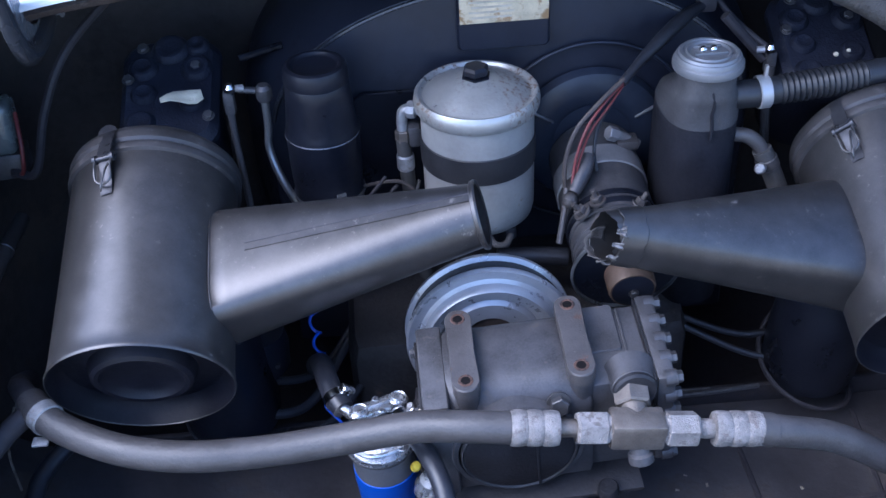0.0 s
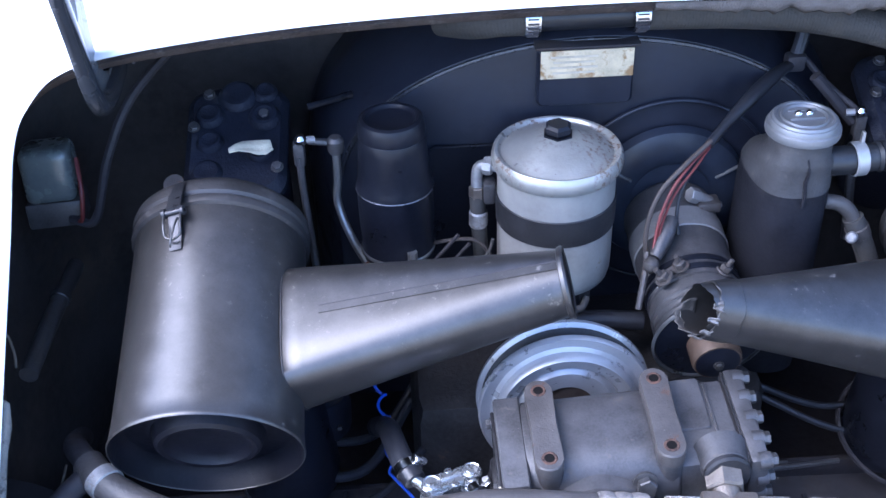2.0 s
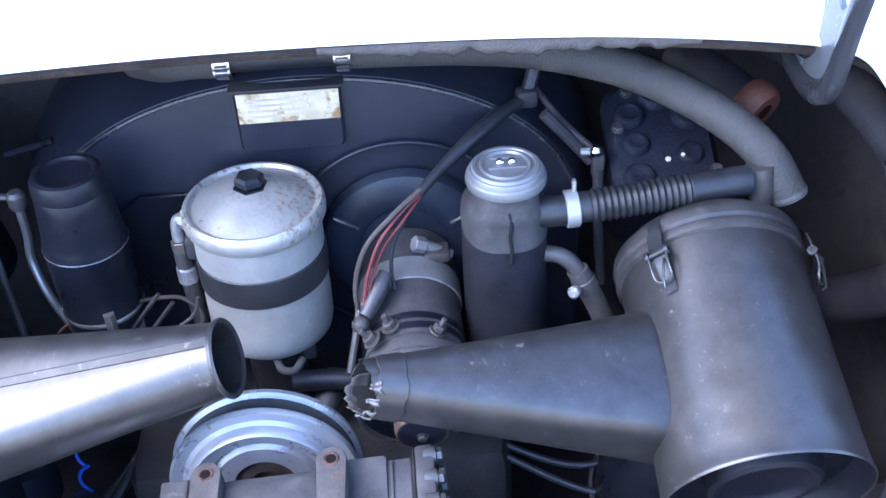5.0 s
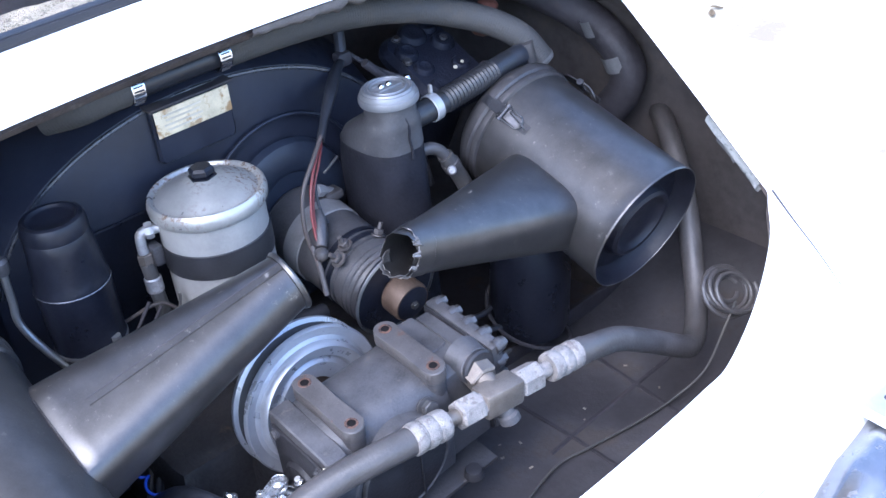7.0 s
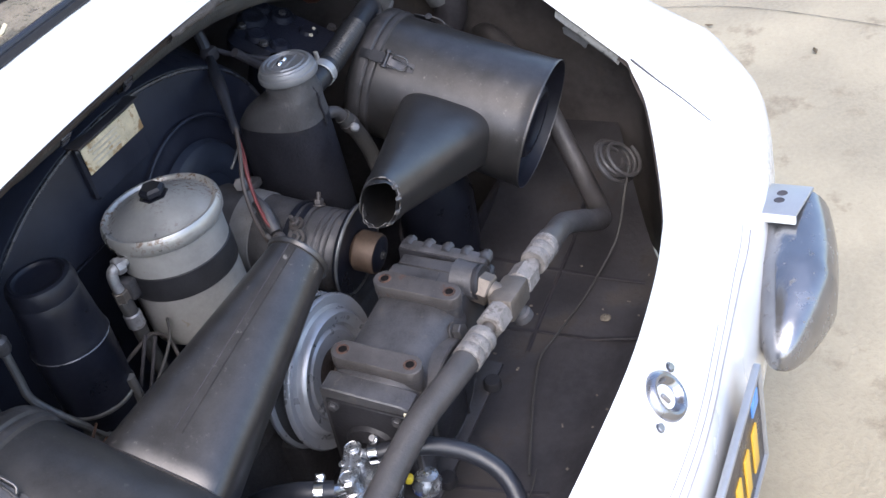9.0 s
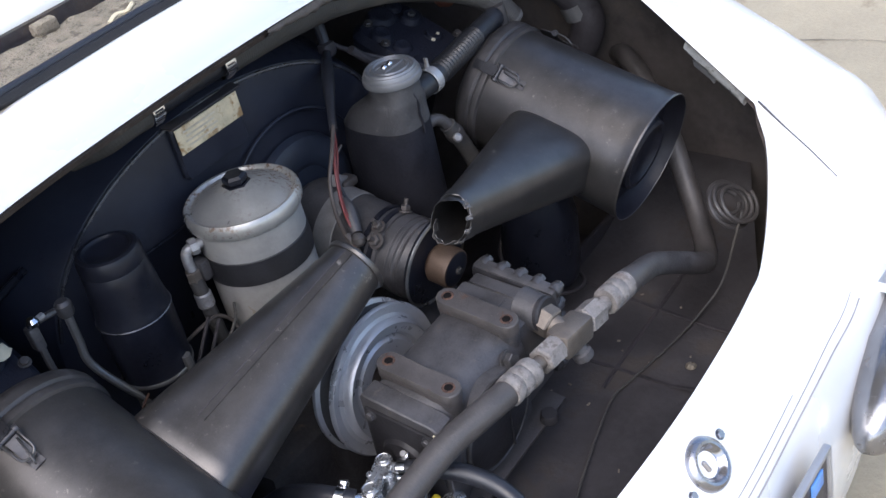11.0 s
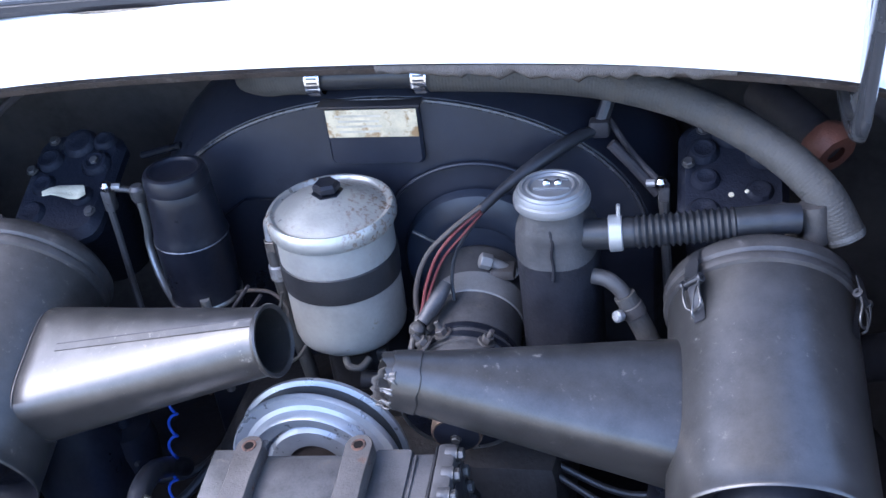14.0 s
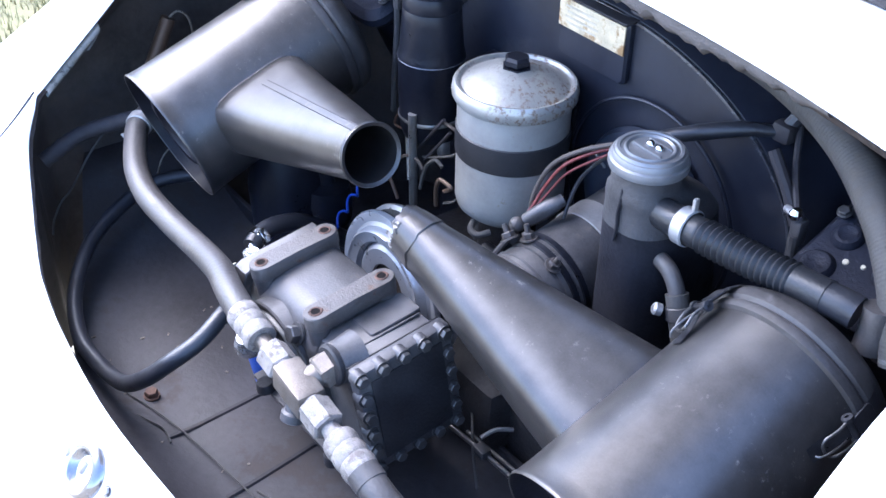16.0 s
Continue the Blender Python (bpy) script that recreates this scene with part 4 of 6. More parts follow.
part("elbow_collar", lathe([(0, 0), (0.0095, 0), (0.0105, 0.004), (0.0095, 0.009), (0, 0.009)], 8), M_steel, pipe, m=along((-0.101, 0.031, 0.822), (-0.12, 0.038, 0.822)))
part("nut", prism(hexagon(0.009, 6), 0, 0.014, None, None, 0.001), M_brass, can, m=pose(-0.117, 0.035, 0.782))
part("outlet_hose", tube([(-0.117, 0.035, 0.784), (-0.116, 0.034, 0.76), (-0.114, 0.034, 0.72), (-0.11, 0.034, 0.66), (-0.10, 0.03, 0.58)], 0.0085, 14), M_hose_grey, can, "grey hose")
part("hose_ferrule", lathe([(0.0088, 0), (0.0102, 0.002), (0.0102, 0.018), (0.0088, 0.02)], 16), M_steel, can, m=pose(-0.116, 0.034, 0.745))
part("pipe_bracket", box((0.014, 0.02, 0.026), (-0.104, 0.034, 0.79), 0.004), M_castiron, can)

# ---- black canister ----
bc = thing("black_canister", (-0.205, 0.03, 0.71), "glossy black cylindrical canister with ridged rings and a recessed cap", "canister")
m = pose(-0.2045, 0.028, 0.003)
bm = lathe([(0, .700), (0.034, .700), (0.038, .712), (0.0385, .722), (0.0398, .724), (0.0398, .730), (0.0388, .733), (0.0402, .76), (0.0405, .800), (0.0412, .803), (0.0412, .807), (0.0400, .811), (0.0385, .820), (0.0358, .852), (0.0348, .866), (0.0336, .868)], 48)
part("shell", bm, M_black, bc, m=m)
bm = lathe([(0.0335, .8665), (0.0350, .868), (0.0352, .871), (0.0346, .881), (0.0325, .8855), (0.0290, .887), (0.0262, .8862), (0.0245, .8838), (0.0225, .8825), (0.0, .8825)], 48)
part("cap", bm, M_black, bc, "cap with a recessed top", m=m)
for sx in (-1, 1):
    part("foot", box((0.012, 0.014, 0.03), (-0.206 + sx * 0.029, 0.028, 0.695), 0.003), M_steel, bc, "grey clamp foot")
# two thin beads, lighter than the shell
part("ring_bead", lathe([(0.0396, .7245), (0.0406, .7262), (0.0406, .7288), (0.0396, .7305)], 48), M_wire_grey, bc, "thin light metal ring", m=m)
part("ring_bead", lathe([(0.0408, .8035), (0.0418, .805), (0.0408, .8068)], 48), surf("lighter_ring_edge", (0.09, 0.09, 0.1), 0.3, 0.4, var=0.4, scale=60), bc, "thin lighter edge of the upper ring", m=m)

# ---- oil filler tank with its cap ----
tank = thing("oil_filler_tank", (0.2, -0.01, 0.58), "dusty black oval oil filler with a ridged aluminium cap", "oil filler")
rows = []
def oval(cx, cy, w, d, z, n=40, p=2.6):
    out = []
    for k in range(n):
        a = 2 * math.pi * k / n
        c, s = math.cos(a), math.sin(a)
        out.append((cx + w * math.copysign(abs(c) ** (2 / p), c), cy + d * math.copysign(abs(s) ** (2 / p), s), z))
    return out
levels = ((.204, 0.005, .030, .05, .575), (.203, 0.005, .039, .062, .585), (.202, 0.004, .041, .064, .70), (.201, 0.002, .0405, .062, .79), (.2005, -0.002, .040, .058, .822), (.2005, -0.008, .039, .050, .838), (.2005, -0.018, .037, .041, .850), (.2005, -0.026, .033, .034, .858), (.2005, -0.029, .029, .029, .863), (.2005, -0.029, .0285, .0285, .884))
def tank_rows(picked):
    return [oval(*level) for level in picked]
bm = bmesh.new()
grid(bm, tank_rows(levels[:5]), False, True)
body = part("tank", bm, M_tank, tank, "dull black tank", smooth=1.0)
bm = bmesh.new()
grid(bm, tank_rows([(cx, cy, w + 0.0006, d + 0.0006, z) for cx, cy, w, d, z in levels[4:]]), False, True)
part("shoulder", bm, M_shoulder, tank, "grey dusty shoulder", smooth=1.0)
part("weld_seam", tube([(0.2000, -0.057, 0.866), (0.2020, -0.0605, 0.852), (0.2005, -0.0605, 0.840), (0.2018, -0.0612, 0.826), (0.201, -0.0625, 0.812)], 0.0017, 6), M_tank, body)
capm = pose(0.2005, -0.029, 0.005) @ Matrix.Diagonal((0.95, 0.95, 1, 1))
bm = lathe([(0.0, .8925), (0.0205, .8925), (0.0225, .8945), (0.024, .8945), (0.025, .8925), (0.0275, .8925), (0.0285, .8940), (0.0315, .8940), (0.0330, .8915), (0.0345, .8912), (0.0358, .8890), (0.0362, .8860), (0.0382, .8845), (0.0386, .8825), (0.0388, .8790), (0.0380, .8765), (0.0355, .8755), (0.030, .8755)], 64)
M_filler_cap = surf("dull_grey_aluminium", (0.185, 0.19, 0.20), 0.42, 0.45, var=0.12, scale=50, bump=0.1)
capo = part("cap", bm, M_filler_cap, tank, "ridged aluminium cap", m=capm)
part("cap_rib", box((0.036, 0.0035, 0.003), (0.001, -0.006, 0.8935), 0.001), M_filler_cap, capo, m=capm)
part("cap_rib", box((0.030, 0.0025, 0.002), (0.001, 0.012, 0.8932), 0.001), M_filler_cap, capo, m=capm)
for dx in (-0.005, 0.006):
    part("cap_rivet", lathe([(0, 0.0045), (0.002, 0.004), (0.0038, 0.002), (0.0042, 0)], 14), M_chrome, capo, m=pose(0.2005 + dx, -0.024, 0.8975))
part("side_neck", tube([(0.225, -0.035, 0.848), (0.245, -0.036, 0.849), (0.262, -0.036, 0.850)], 0.0150, 18), M_plastic, tank)
part("drain_pipe", tube([(0.236, -0.035, 0.800), (0.250, -0.038, 0.798), (0.262, -0.04, 0.788), (0.270, -0.042, 0.772)], 0.0080, 14), M_hose, tank)
part("drain_hose", tube([(0.266, -0.041, 0.782), (0.276, -0.044, 0.762), (0.288, -0.046, 0.735), (0.30, -0.046, 0.70), (0.31, -0.046, 0.64)], 0.0108, 14), M_hose_grey, tank, "grey hose stub")
part("drain_clamp", lathe([(0.0112, 0), (0.0124, 0.001), (0.0124, 0.012), (0.0112, 0.013)], 20), M_hose, tank, m=along((0.271, -0.0425, 0.772), (0.278, -0.0445, 0.757)))
part("clamp_screw", lathe([(0, 0), (0.006, 0), (0.006, 0.006), (0.004, 0.008), (0, 0.008)], 12), M_steel, tank, m=along((0.263, -0.056, 0.768), (0.255, -0.066, 0.772)))

# ---- corrugated breather hose ----
br = thing("breather_hose", (0.33, -0.03, 0.85), "black corrugated breather hose with a white clamp", "hose")
part("ribbed_hose", ribbed([(0.262, -0.036, 0.850), (0.30, -0.034, 0.852), (0.35, -0.030, 0.855), (0.40, -0.026, 0.858)], 0.0150, 0.0062, 0.085, from_s=0.014, to_s=0.108), M_plastic, br)
part("end_sleeve", tube([(0.366, -0.029, 0.856), (0.39, -0.027, 0.857), (0.412, -0.024, 0.858), (0.425, -0.022, 0.857)], 0.0142, 20), M_sleeve, br, "smooth black end sleeve")
part("clamp", lathe([(0.0162, -0.006), (0.0176, -0.005), (0.0176, 0.006), (0.0162, 0.007)], 28), M_cap, br, "pale metal clamp band", m=along((0.259, -0.036, 0.850), (0.30, -0.034, 0.852)))
part("clamp_tab", box((0.004, 0.006, 0.016), (0.262, -0.032, 0.871), 0.0015), M_steel, br)
part("elbow_stub", tube([(0.44, -0.018, 0.83), (0.44, -0.016, 0.85), (0.438, -0.014, 0.868)], 0.0135, 16), M_hose, br, "short upright pipe stub")

# ---- fan shroud ----
shroud = thing("fan_shroud", (0.0, 0.2, 0.5), "large black sheet-metal fan shroud with arched face and label pocket", "fan shroud")
def arch(a, b, z0, y, n=40, low=0.45, cx=0.01):
    out = []
    for k in range(n + 1):
        t = math.pi * k / n
        out.append((cx - a * math.cos(t), y, z0 + b * math.sin(t) ** 0.92))
    return [(cx - a, y, low)] + out + [(cx + a, y, low)]
levels = [(0.275, 0.178, 0.752, 0.092), (0.281, 0.184, 0.752, 0.094), (0.285, 0.187, 0.752, 0.100), (0.305, 0.215, 0.745, 0.155), (0.315, 0.235, 0.74, 0.185), (0.318, 0.238, 0.74, 0.20), (0.318, 0.236, 0.74, 0.26)]
bm = bmesh.new()
rows = [arch(a, b, z0, y) for a, b, z0, y in levels]
grid(bm, rows)
face = rows[0]
vs = [bm.verts.new(p) for p in face]
bm.faces.new(vs)
bmesh.ops.remove_doubles(bm, verts=bm.verts, dist=1e-5)
part("housing", bm, M_shroud, shroud, "arched black housing", smooth=0.5)
# bead lighter than the shroud: the arch's highlight is put into its colour
part("face_bead", tube([(x, y - 0.001, z) for x, y, z in arch(0.277, 0.181, 0.752, 0.0925)[3:-3]], 0.0024, 6, steps=2), surf("bead_highlight", (0.05, 0.052, 0.062), 0.28, 0.4, var=0.4, scale=50, bump=0.05), shroud)
pock = part("label_pocket", prism(rounded(0.103, 0.070, 0.007), 0, 0.011, None, None, 0.003), M_shroud, shroud, "raised label pocket", m=pose(0.003, 0.094, 0.8955, 90, 0, 0))
lab = part("label_plate", box((0.098, 0.032, 0.002), (0, 0, 0), 0.0006), M_plate, pock, "stained cream label with faded print", m=pose(0.0035, 0.0808, 0.911, 90, 0, 0))
for k in range(4):
    part("print_bar", box((0.050 - 0.006 * (k % 2), 0.0022, 0.0006), (-0.014, 0.009 - 0.006 * k, 0.0012), 0), M_plate_ink, lab, m=pose(0.0035, 0.0808, 0.911, 90, 0, 0))
M_fan = surf("blue_grey_fan_paint", (0.016, 0.021, 0.034), 0.4, var=0.3, scale=12, bump=0.08)
fm = pose(0.105, 0.086, 0.74, 90, 0, 0)
part("fan_ring", lathe([(0.1165, 0), (0.1172, 0.0022), (0.119, 0.003), (0.1205, 0.002), (0.121, 0)], 72), M_shroud, shroud, "pressed ring round the fan inlet", m=fm)
part("fan_cover", lathe([(0.0, 0.012), (0.046, 0.013), (0.050, 0.016), (0.066, 0.018), (0.084, 0.010), (0.0875, 0.003), (0.088, 0)], 72), M_fan, shroud, "dark round fan cover", m=fm)
for ang in (30, 148):
    part("cover_rib", box((0.030, 0.0035, 0.004), (0.070, 0, 0.0175), 0.0015), M_wire_grey, shroud, m=fm @ Matrix.Rotation(radians(ang), 4, "Z"))
part("side_plate", prism([(-0.09, -0.09), (0.09, -0.09), (0.09, 0.06), (0.06, 0.072), (-0.06, 0.072), (-0.09, 0.05)], 0, 0.005, None, None, 0.0015), M_black, shroud, "black cover plate", m=pose(-0.10, 0.088, 0.745, 90, 0, 0))

# ---- generator ----
gen = thing("generator", (0.105, 0.0, 0.66), "dusty grey-black cylindrical generator under a steel strap", "generator")
ga, gb_ = Vector((0.108, -0.125, 0.684)), Vector((0.104, 0.09, 0.722))
m = along(ga, gb_)
part("frame", lathe([(0.020, 0.018), (0.046, 0.020), (0.050, 0.026), (0.0505, 0.060), (0.0485, 0.061), (0.0485, 0.064), (0.0505, 0.065), (0.051, 0.20), (0.04, 0.215), (0, 0.216)], 48), M_castiron, gen, "grey-black generator body", m=m)
M_strap = surf("dusty_pale_strap", (0.26, 0.25, 0.245), 0.5, 0.4, var=0.2, scale=40, bump=0.2, spot=(0.14, 0.12, 0.1), spot_scale=50)
part("strap", lathe([(0.0512, 0.132), (0.0528, 0.133), (0.0528, 0.160), (0.0512, 0.161)], 48), M_strap, gen, "grey steel strap", m=m)
for z in (0.070, 0.082):
    part("end_band", lathe([(0.0505, z), (0.052, z + 0.001), (0.052, z + 0.007), (0.0505, z + 0.008)], 48), M_black, gen, m=m)
fm = Matrix.Translation((0, 0, 0.010)) @ m
part("belt_flange", lathe([(0.0, 0.008), (0.056, 0.006), (0.058, 0.009), (0.057, 0.012), (0.044, 0.015), (0.02, 0.016)], 48), M_black, gen, "black pulley flange", m=fm)
part("hub", lathe([(0, -0.026), (0.014, -0.026), (0.016, -0.024), (0.024, -0.024), (0.0255, -0.020), (0.0255, 0.002), (0.022, 0.006), (0.02, 0.008)], 32), M_hub, gen, "brown bearing hub",m=fm)
part("hub_end", lathe([(0, -0.0275), (0.008, -0.0275), (0.0155, -0.0262), (0.0225, -0.0245)], 24), M_black, gen,m=fm)
part("strap_bolt", tube([(0.118, 0.030, 0.772), (0.130, 0.033, 0.766), (0.150, 0.036, 0.752)], 0.0055, 12), M_strap, gen, "steel strap bolt")
part("strap_nut", prism(hexagon(0.0086, 6), 0, 0.013, None, None, 0.001), M_strap, gen, m=along((0.113, 0.029, 0.7745), (0.13, 0.033, 0.766)))
part("strap_lug", box((0.026, 0.022, 0.012), (0.136, 0.033, 0.758), 0.003, m=None), M_bracket, gen)
part("shaft_nut", bolt(0.0045, 0.004), M_bolt, gen, "bright shaft nut", m=fm @ Matrix.Translation((0, 0, -0.0275)) @ Matrix.Rotation(math.pi, 4, "X"))
for z in (0.030, 0.038, 0.046):
    part("end_rib", lathe([(0.0500, z), (0.0516, z + 0.0012), (0.0516, z + 0.003), (0.0500, z + 0.0042)], 48), M_castiron, gen, m=m)
boot = part("terminal_boot", tube([(0.062, -0.046, 0.748), (0.070, -0.036, 0.757), (0.079, -0.024, 0.768), (0.084, -0.014, 0.774)], 0.0082, 14, radius_at=lambda s: 0.82 + 0.3 * math.sin(min(1, s / 0.045) * math.pi)), M_castiron, gen, "grey rubber terminal boot")
part("boot_ball", lathe([(0, -0.0088), (0.004, -0.0079), (0.0072, -0.005), (0.0088, 0), (0.0072, 0.005), (0.004, 0.0079), (0, 0.0088)], 18), M_hose, boot, "round rubber knob", m=along((0.057, -0.052, 0.743), (0.05, -0.06, 0.73)))
for x, y, z, r in ((0.086, -0.060, 0.744, 0.0066), (0.068, -0.070, 0.738, 0.0072), (0.130, -0.066, 0.740, 0.0062)):
    up_ = Vector((x, y, z)) + (Vector((x, y, z)) - Vector((0.106, y, 0.694))).normalized()
    nut = part("terminal_nut", bolt(r, 0.008), M_bracket, gen, m=along((x, y, z), up_))
    part("stud", lathe([(0, 0.017), (r * 0.42, 0.0165), (r * 0.48, 0)], 10), M_bracket, nut, m=along((x, y, z), up_))
    part("washer", lathe([(0, 0.0018), (r * 1.4, 0.0016), (r * 1.45, 0)], 16), M_bracket, nut, m=along((x, y, z), up_))
part("spring_arm", tube([(0.056, -0.036, 0.748), (0.052, -0.050, 0.732), (0.047, -0.062, 0.714), (0.043, -0.071, 0.700)], 0.0036, 8), M_bracket, gen, "flat dirty spring arm")
part("bolt_ring", lathe([(0.058, 0.004), (0.0605, 0.005), (0.0605, 0.007), (0.058, 0.008)], 48), M_wire_grey, gen,m=fm)

# ---- wiring to the generator ----
loom = thing("wiring_loom", (0.15, 0.05, 0.85), "red, brown and black wires in a black sleeve", "wiring")
part("sleeve", tube([(0.236, 0.112, 0.884), (0.208, 0.088, 0.882), (0.175, 0.058, 0.872), (0.147, 0.034, 0.860), (0.122, 0.012, 0.846)], 0.0068, 12, radius_at=lambda s: 0.75 + 0.45 * math.sin(min(1, s / 0.13) * math.pi)), M_sleeve, loom)
part("sleeve_branch", tube([(0.236, 0.112, 0.884), (0.246, 0.125, 0.91), (0.252, 0.14, 0.94)], 0.0075, 10), M_sleeve, loom)
part("sleeve_clip", box((0.022, 0.018, 0.02), (0.237, 0.112, 0.885), 0.005), M_bay, loom)
part("red_wire", tube([(0.126, 0.014, 0.848), (0.10, -0.004, 0.832), (0.08, -0.018, 0.812), (0.068, -0.028, 0.785), (0.063, -0.036, 0.765), (0.060, -0.044, 0.752)], 0.0018, 8), M_red, loom, "faded red wire")
part("red_wire", tube([(0.127, 0.016, 0.845), (0.106, -0.002, 0.827), (0.085, -0.015, 0.806), (0.072, -0.026, 0.78), (0.064, -0.04, 0.756)], 0.0014, 8), M_red, loom)
part("brown_wire", tube([(0.124, 0.012, 0.851), (0.095, -0.006, 0.835), (0.068, -0.018, 0.81), (0.055, -0.028, 0.775), (0.056, -0.035, 0.74), (0.065, -0.04, 0.727)], 0.0026, 8), M_brown, loom, "brown-grey wire")
part("black_wire", tube([(0.126, 0.016, 0.845), (0.108, 0.004, 0.824), (0.094, -0.004, 0.80), (0.09, -0.012, 0.775), (0.092, -0.02, 0.757)], 0.002, 8), M_sleeve, loom, "thin black wire")

# ---- air-conditioning compressor ----
comp = thing("compressor", (0.0, -0.25, 0.50), "dusty grey-black twin-cylinder air-conditioning compressor lying on its side", "compressor")
CM = pose(-0.025, -0.2415, 0.717, 6.5, -3.8, 0)


def extrude_x(profile, x0, x1, ease=0.003):
    """A casting with one outline in y and z along x, with eased ends."""
    cy = sum(p[0] for p in profile) / len(profile)
    cz = sum(p[1] for p in profile) / len(profile)
    rows = []
    for x, k in ((x0, 1 - ease / 0.05), (x0 + ease, 1), (x0 + (x1 - x0) * 0.33, 1), (x0 + (x1 - x0) * 0.66, 1), (x1 - ease, 1), (x1, 1 - ease / 0.05)):
        rows.append([(x, cy + (y - cy) * k, cz + (z - cz) * k) for y, z in profile])
    bm = bmesh.new()
    vs = grid(bm, rows, False, True)
    bm.faces.new(vs[0]), bm.faces.new(vs[-1])
    return bm


case = [(0.046, -0.150), (0.046, -0.030), (0.043, -0.020), (0.035, -0.0155), (0.010, -0.0145), (-0.018, -0.0150)]
case += [(-0.018 - 0.036 * math.sin(a), -0.052 + 0.037 * math.cos(a)) for a in [radians(8 * k) for k in range(1, 12)]]
case += [(-0.054, -0.060), (-0.054, -0.150)]
part("crankcase", extrude_x(case, -0.074, 0.062), M_castiron, comp, "cast crankcase with a rounded shoulder", m=CM)
flange_profile = [(0.050, -0.152), (0.050, -0.020), (0.046, -0.0145), (-0.044, -0.0165), (-0.052, -0.020), (-0.058, -0.032), (-0.058, -0.152)]
end_flange = part("end_flange", extrude_x(flange_profile, -0.098, -0.073, 0.0015), M_castiron, comp, "machined end flange", m=CM)
part("end_cover", box((0.004, 0.094, 0.118), (-0.0995, -0.004, -0.088), 0.0012), M_oily, end_flange, "oily dark end face", m=CM)
part("shaft_boss", lathe([(0, 0.010), (0.016, 0.010), (0.020, 0.007), (0.030, 0.005), (0.034, 0.0)], 32), M_oily, end_flange, m=CM @ Matrix.Translation((-0.101, -0.004, -0.092)) @ Matrix.Rotation(radians(-90), 4, "Y"))
for y_, z_ in ((-0.040, -0.036), (0.034, -0.036), (-0.040, -0.136), (0.034, -0.136)):
    part("flange_bolt", bolt(0.0052, 0.005), M_castiron, end_flange, m=CM @ Matrix.Translation((-0.1015, y_, z_)) @ Matrix.Rotation(radians(-90), 4, "Y"))
block = [(0.051, -0.148), (0.051, -0.032), (0.048, -0.0255), (-0.034, -0.0225), (-0.044, -0.027), (-0.047, -0.036), (-0.047, -0.148)]
part("cylinder_block", extrude_x(block, 0.061, 0.122, 0.002), M_castiron, comp, "cast cylinder block", m=CM)
part("block_boss", prism(rounded(0.036, 0.060, 0.004), -0.030, -0.0215, None, None, 0.0012), M_castiron, comp, m=CM @ Matrix.Translation((0.082, 0.022, 0)))
part("block_rib", box((0.0022, 0.084, 0.003), (0.104, 0.004, -0.0236), 0.0008), M_castiron, comp, m=CM)
head = part("cylinder_head", box((0.018, 0.110, 0.130), (0.133, 0.002, -0.084), 0.004), M_castiron, comp, "bolted cylinder head", m=CM)
spots = [(-0.048 + 0.024 * k, -0.025) for k in range(5)] + [(-0.048 + 0.024 * k, -0.142) for k in range(5)]
spots += [(y_, -0.026 - 0.0232 * k) for k in range(1, 5) for y_ in (-0.048, 0.048)]
for y_, z_ in spots:
    hm = CM @ Matrix.Translation((0.142, y_, z_)) @ Matrix.Rotation(radians(90), 4, "Y")
    part("bolt_boss", lathe([(0.0082, -0.010), (0.0082, -0.001), (0.0074, 0.0005), (0, 0.0005)], 14), M_castiron, head, m=hm)
    part("head_bolt", bolt(0.0062, 0.0068), M_bolt, head, m=hm)
# thin plate over the head: grime plus the side's shade in one black
part("head_face", box((0.002, 0.082, 0.102), (0.1432, 0.002, -0.084), 0.0005), M_oily, head, "grimy face plate, blackened for the side's shade", m=CM)
part("head_gasket", box((0.0022, 0.107, 0.127), (0.1231, 0.002, -0.084), 0.001), M_oily, comp, m=CM)
M_hole = surf("dark_bolt_hole", (0.006, 0.005, 0.005), 0.9, var=0.4, scale=200, bump=0.2, spec=0.1)
M_rim_rust = surf("rusty_hole_rim", (0.085, 0.042, 0.028), 0.75, 0.1, var=0.6, scale=160, bump=0.5, spot=(0.03, 0.02, 0.017), spot_scale=170, spot_at=0.5)


def lug(x):
    """A long tab with round ends, a little waisted."""
    out = []
    for k in range(13):
        a = radians(180 * k / 12)
        out.append((x + 0.0132 * math.cos(a), 0.039 + 0.0132 * math.sin(a)))
    out.append((x - 0.0126, 0.0))
    for k in range(13):
        a = radians(180 + 180 * k / 12)
        out.append((x + 0.0132 * math.cos(a), -0.039 + 0.0132 * math.sin(a)))
    out.append((x + 0.0126, 0.0))
    return out


for x in (-0.0545, 0.0545):
    bar = part("mounting_lug", prism(lug(x), -0.017, 0.0, None, None, 0.0012), M_bracket, comp, "long rounded mounting lug with bolt holes", m=CM)
    for y in (-0.039, 0.039):
        part("hole_rim", lathe([(0.0046, 0.0003), (0.0050, 0.0009), (0.0066, 0.0009), (0.0073, 0.0002)], 20, wobble=0.08), M_rim_rust, bar, "rusty rim", m=CM @ Matrix.Translation((x, y, 0)))
        part("bolt_hole", lathe([(0, 0.0004), (0.0050, 0.0004)], 18), M_hole, bar, "dark bolt hole", m=CM @ Matrix.Translation((x, y, 0)))
        part("lug_pillar", lathe([(0.0125, -0.016), (0.0118, -0.030), (0.0130, -0.062)], 20), M_castiron, bar, m=CM @ Matrix.Translation((x, y, 0)))
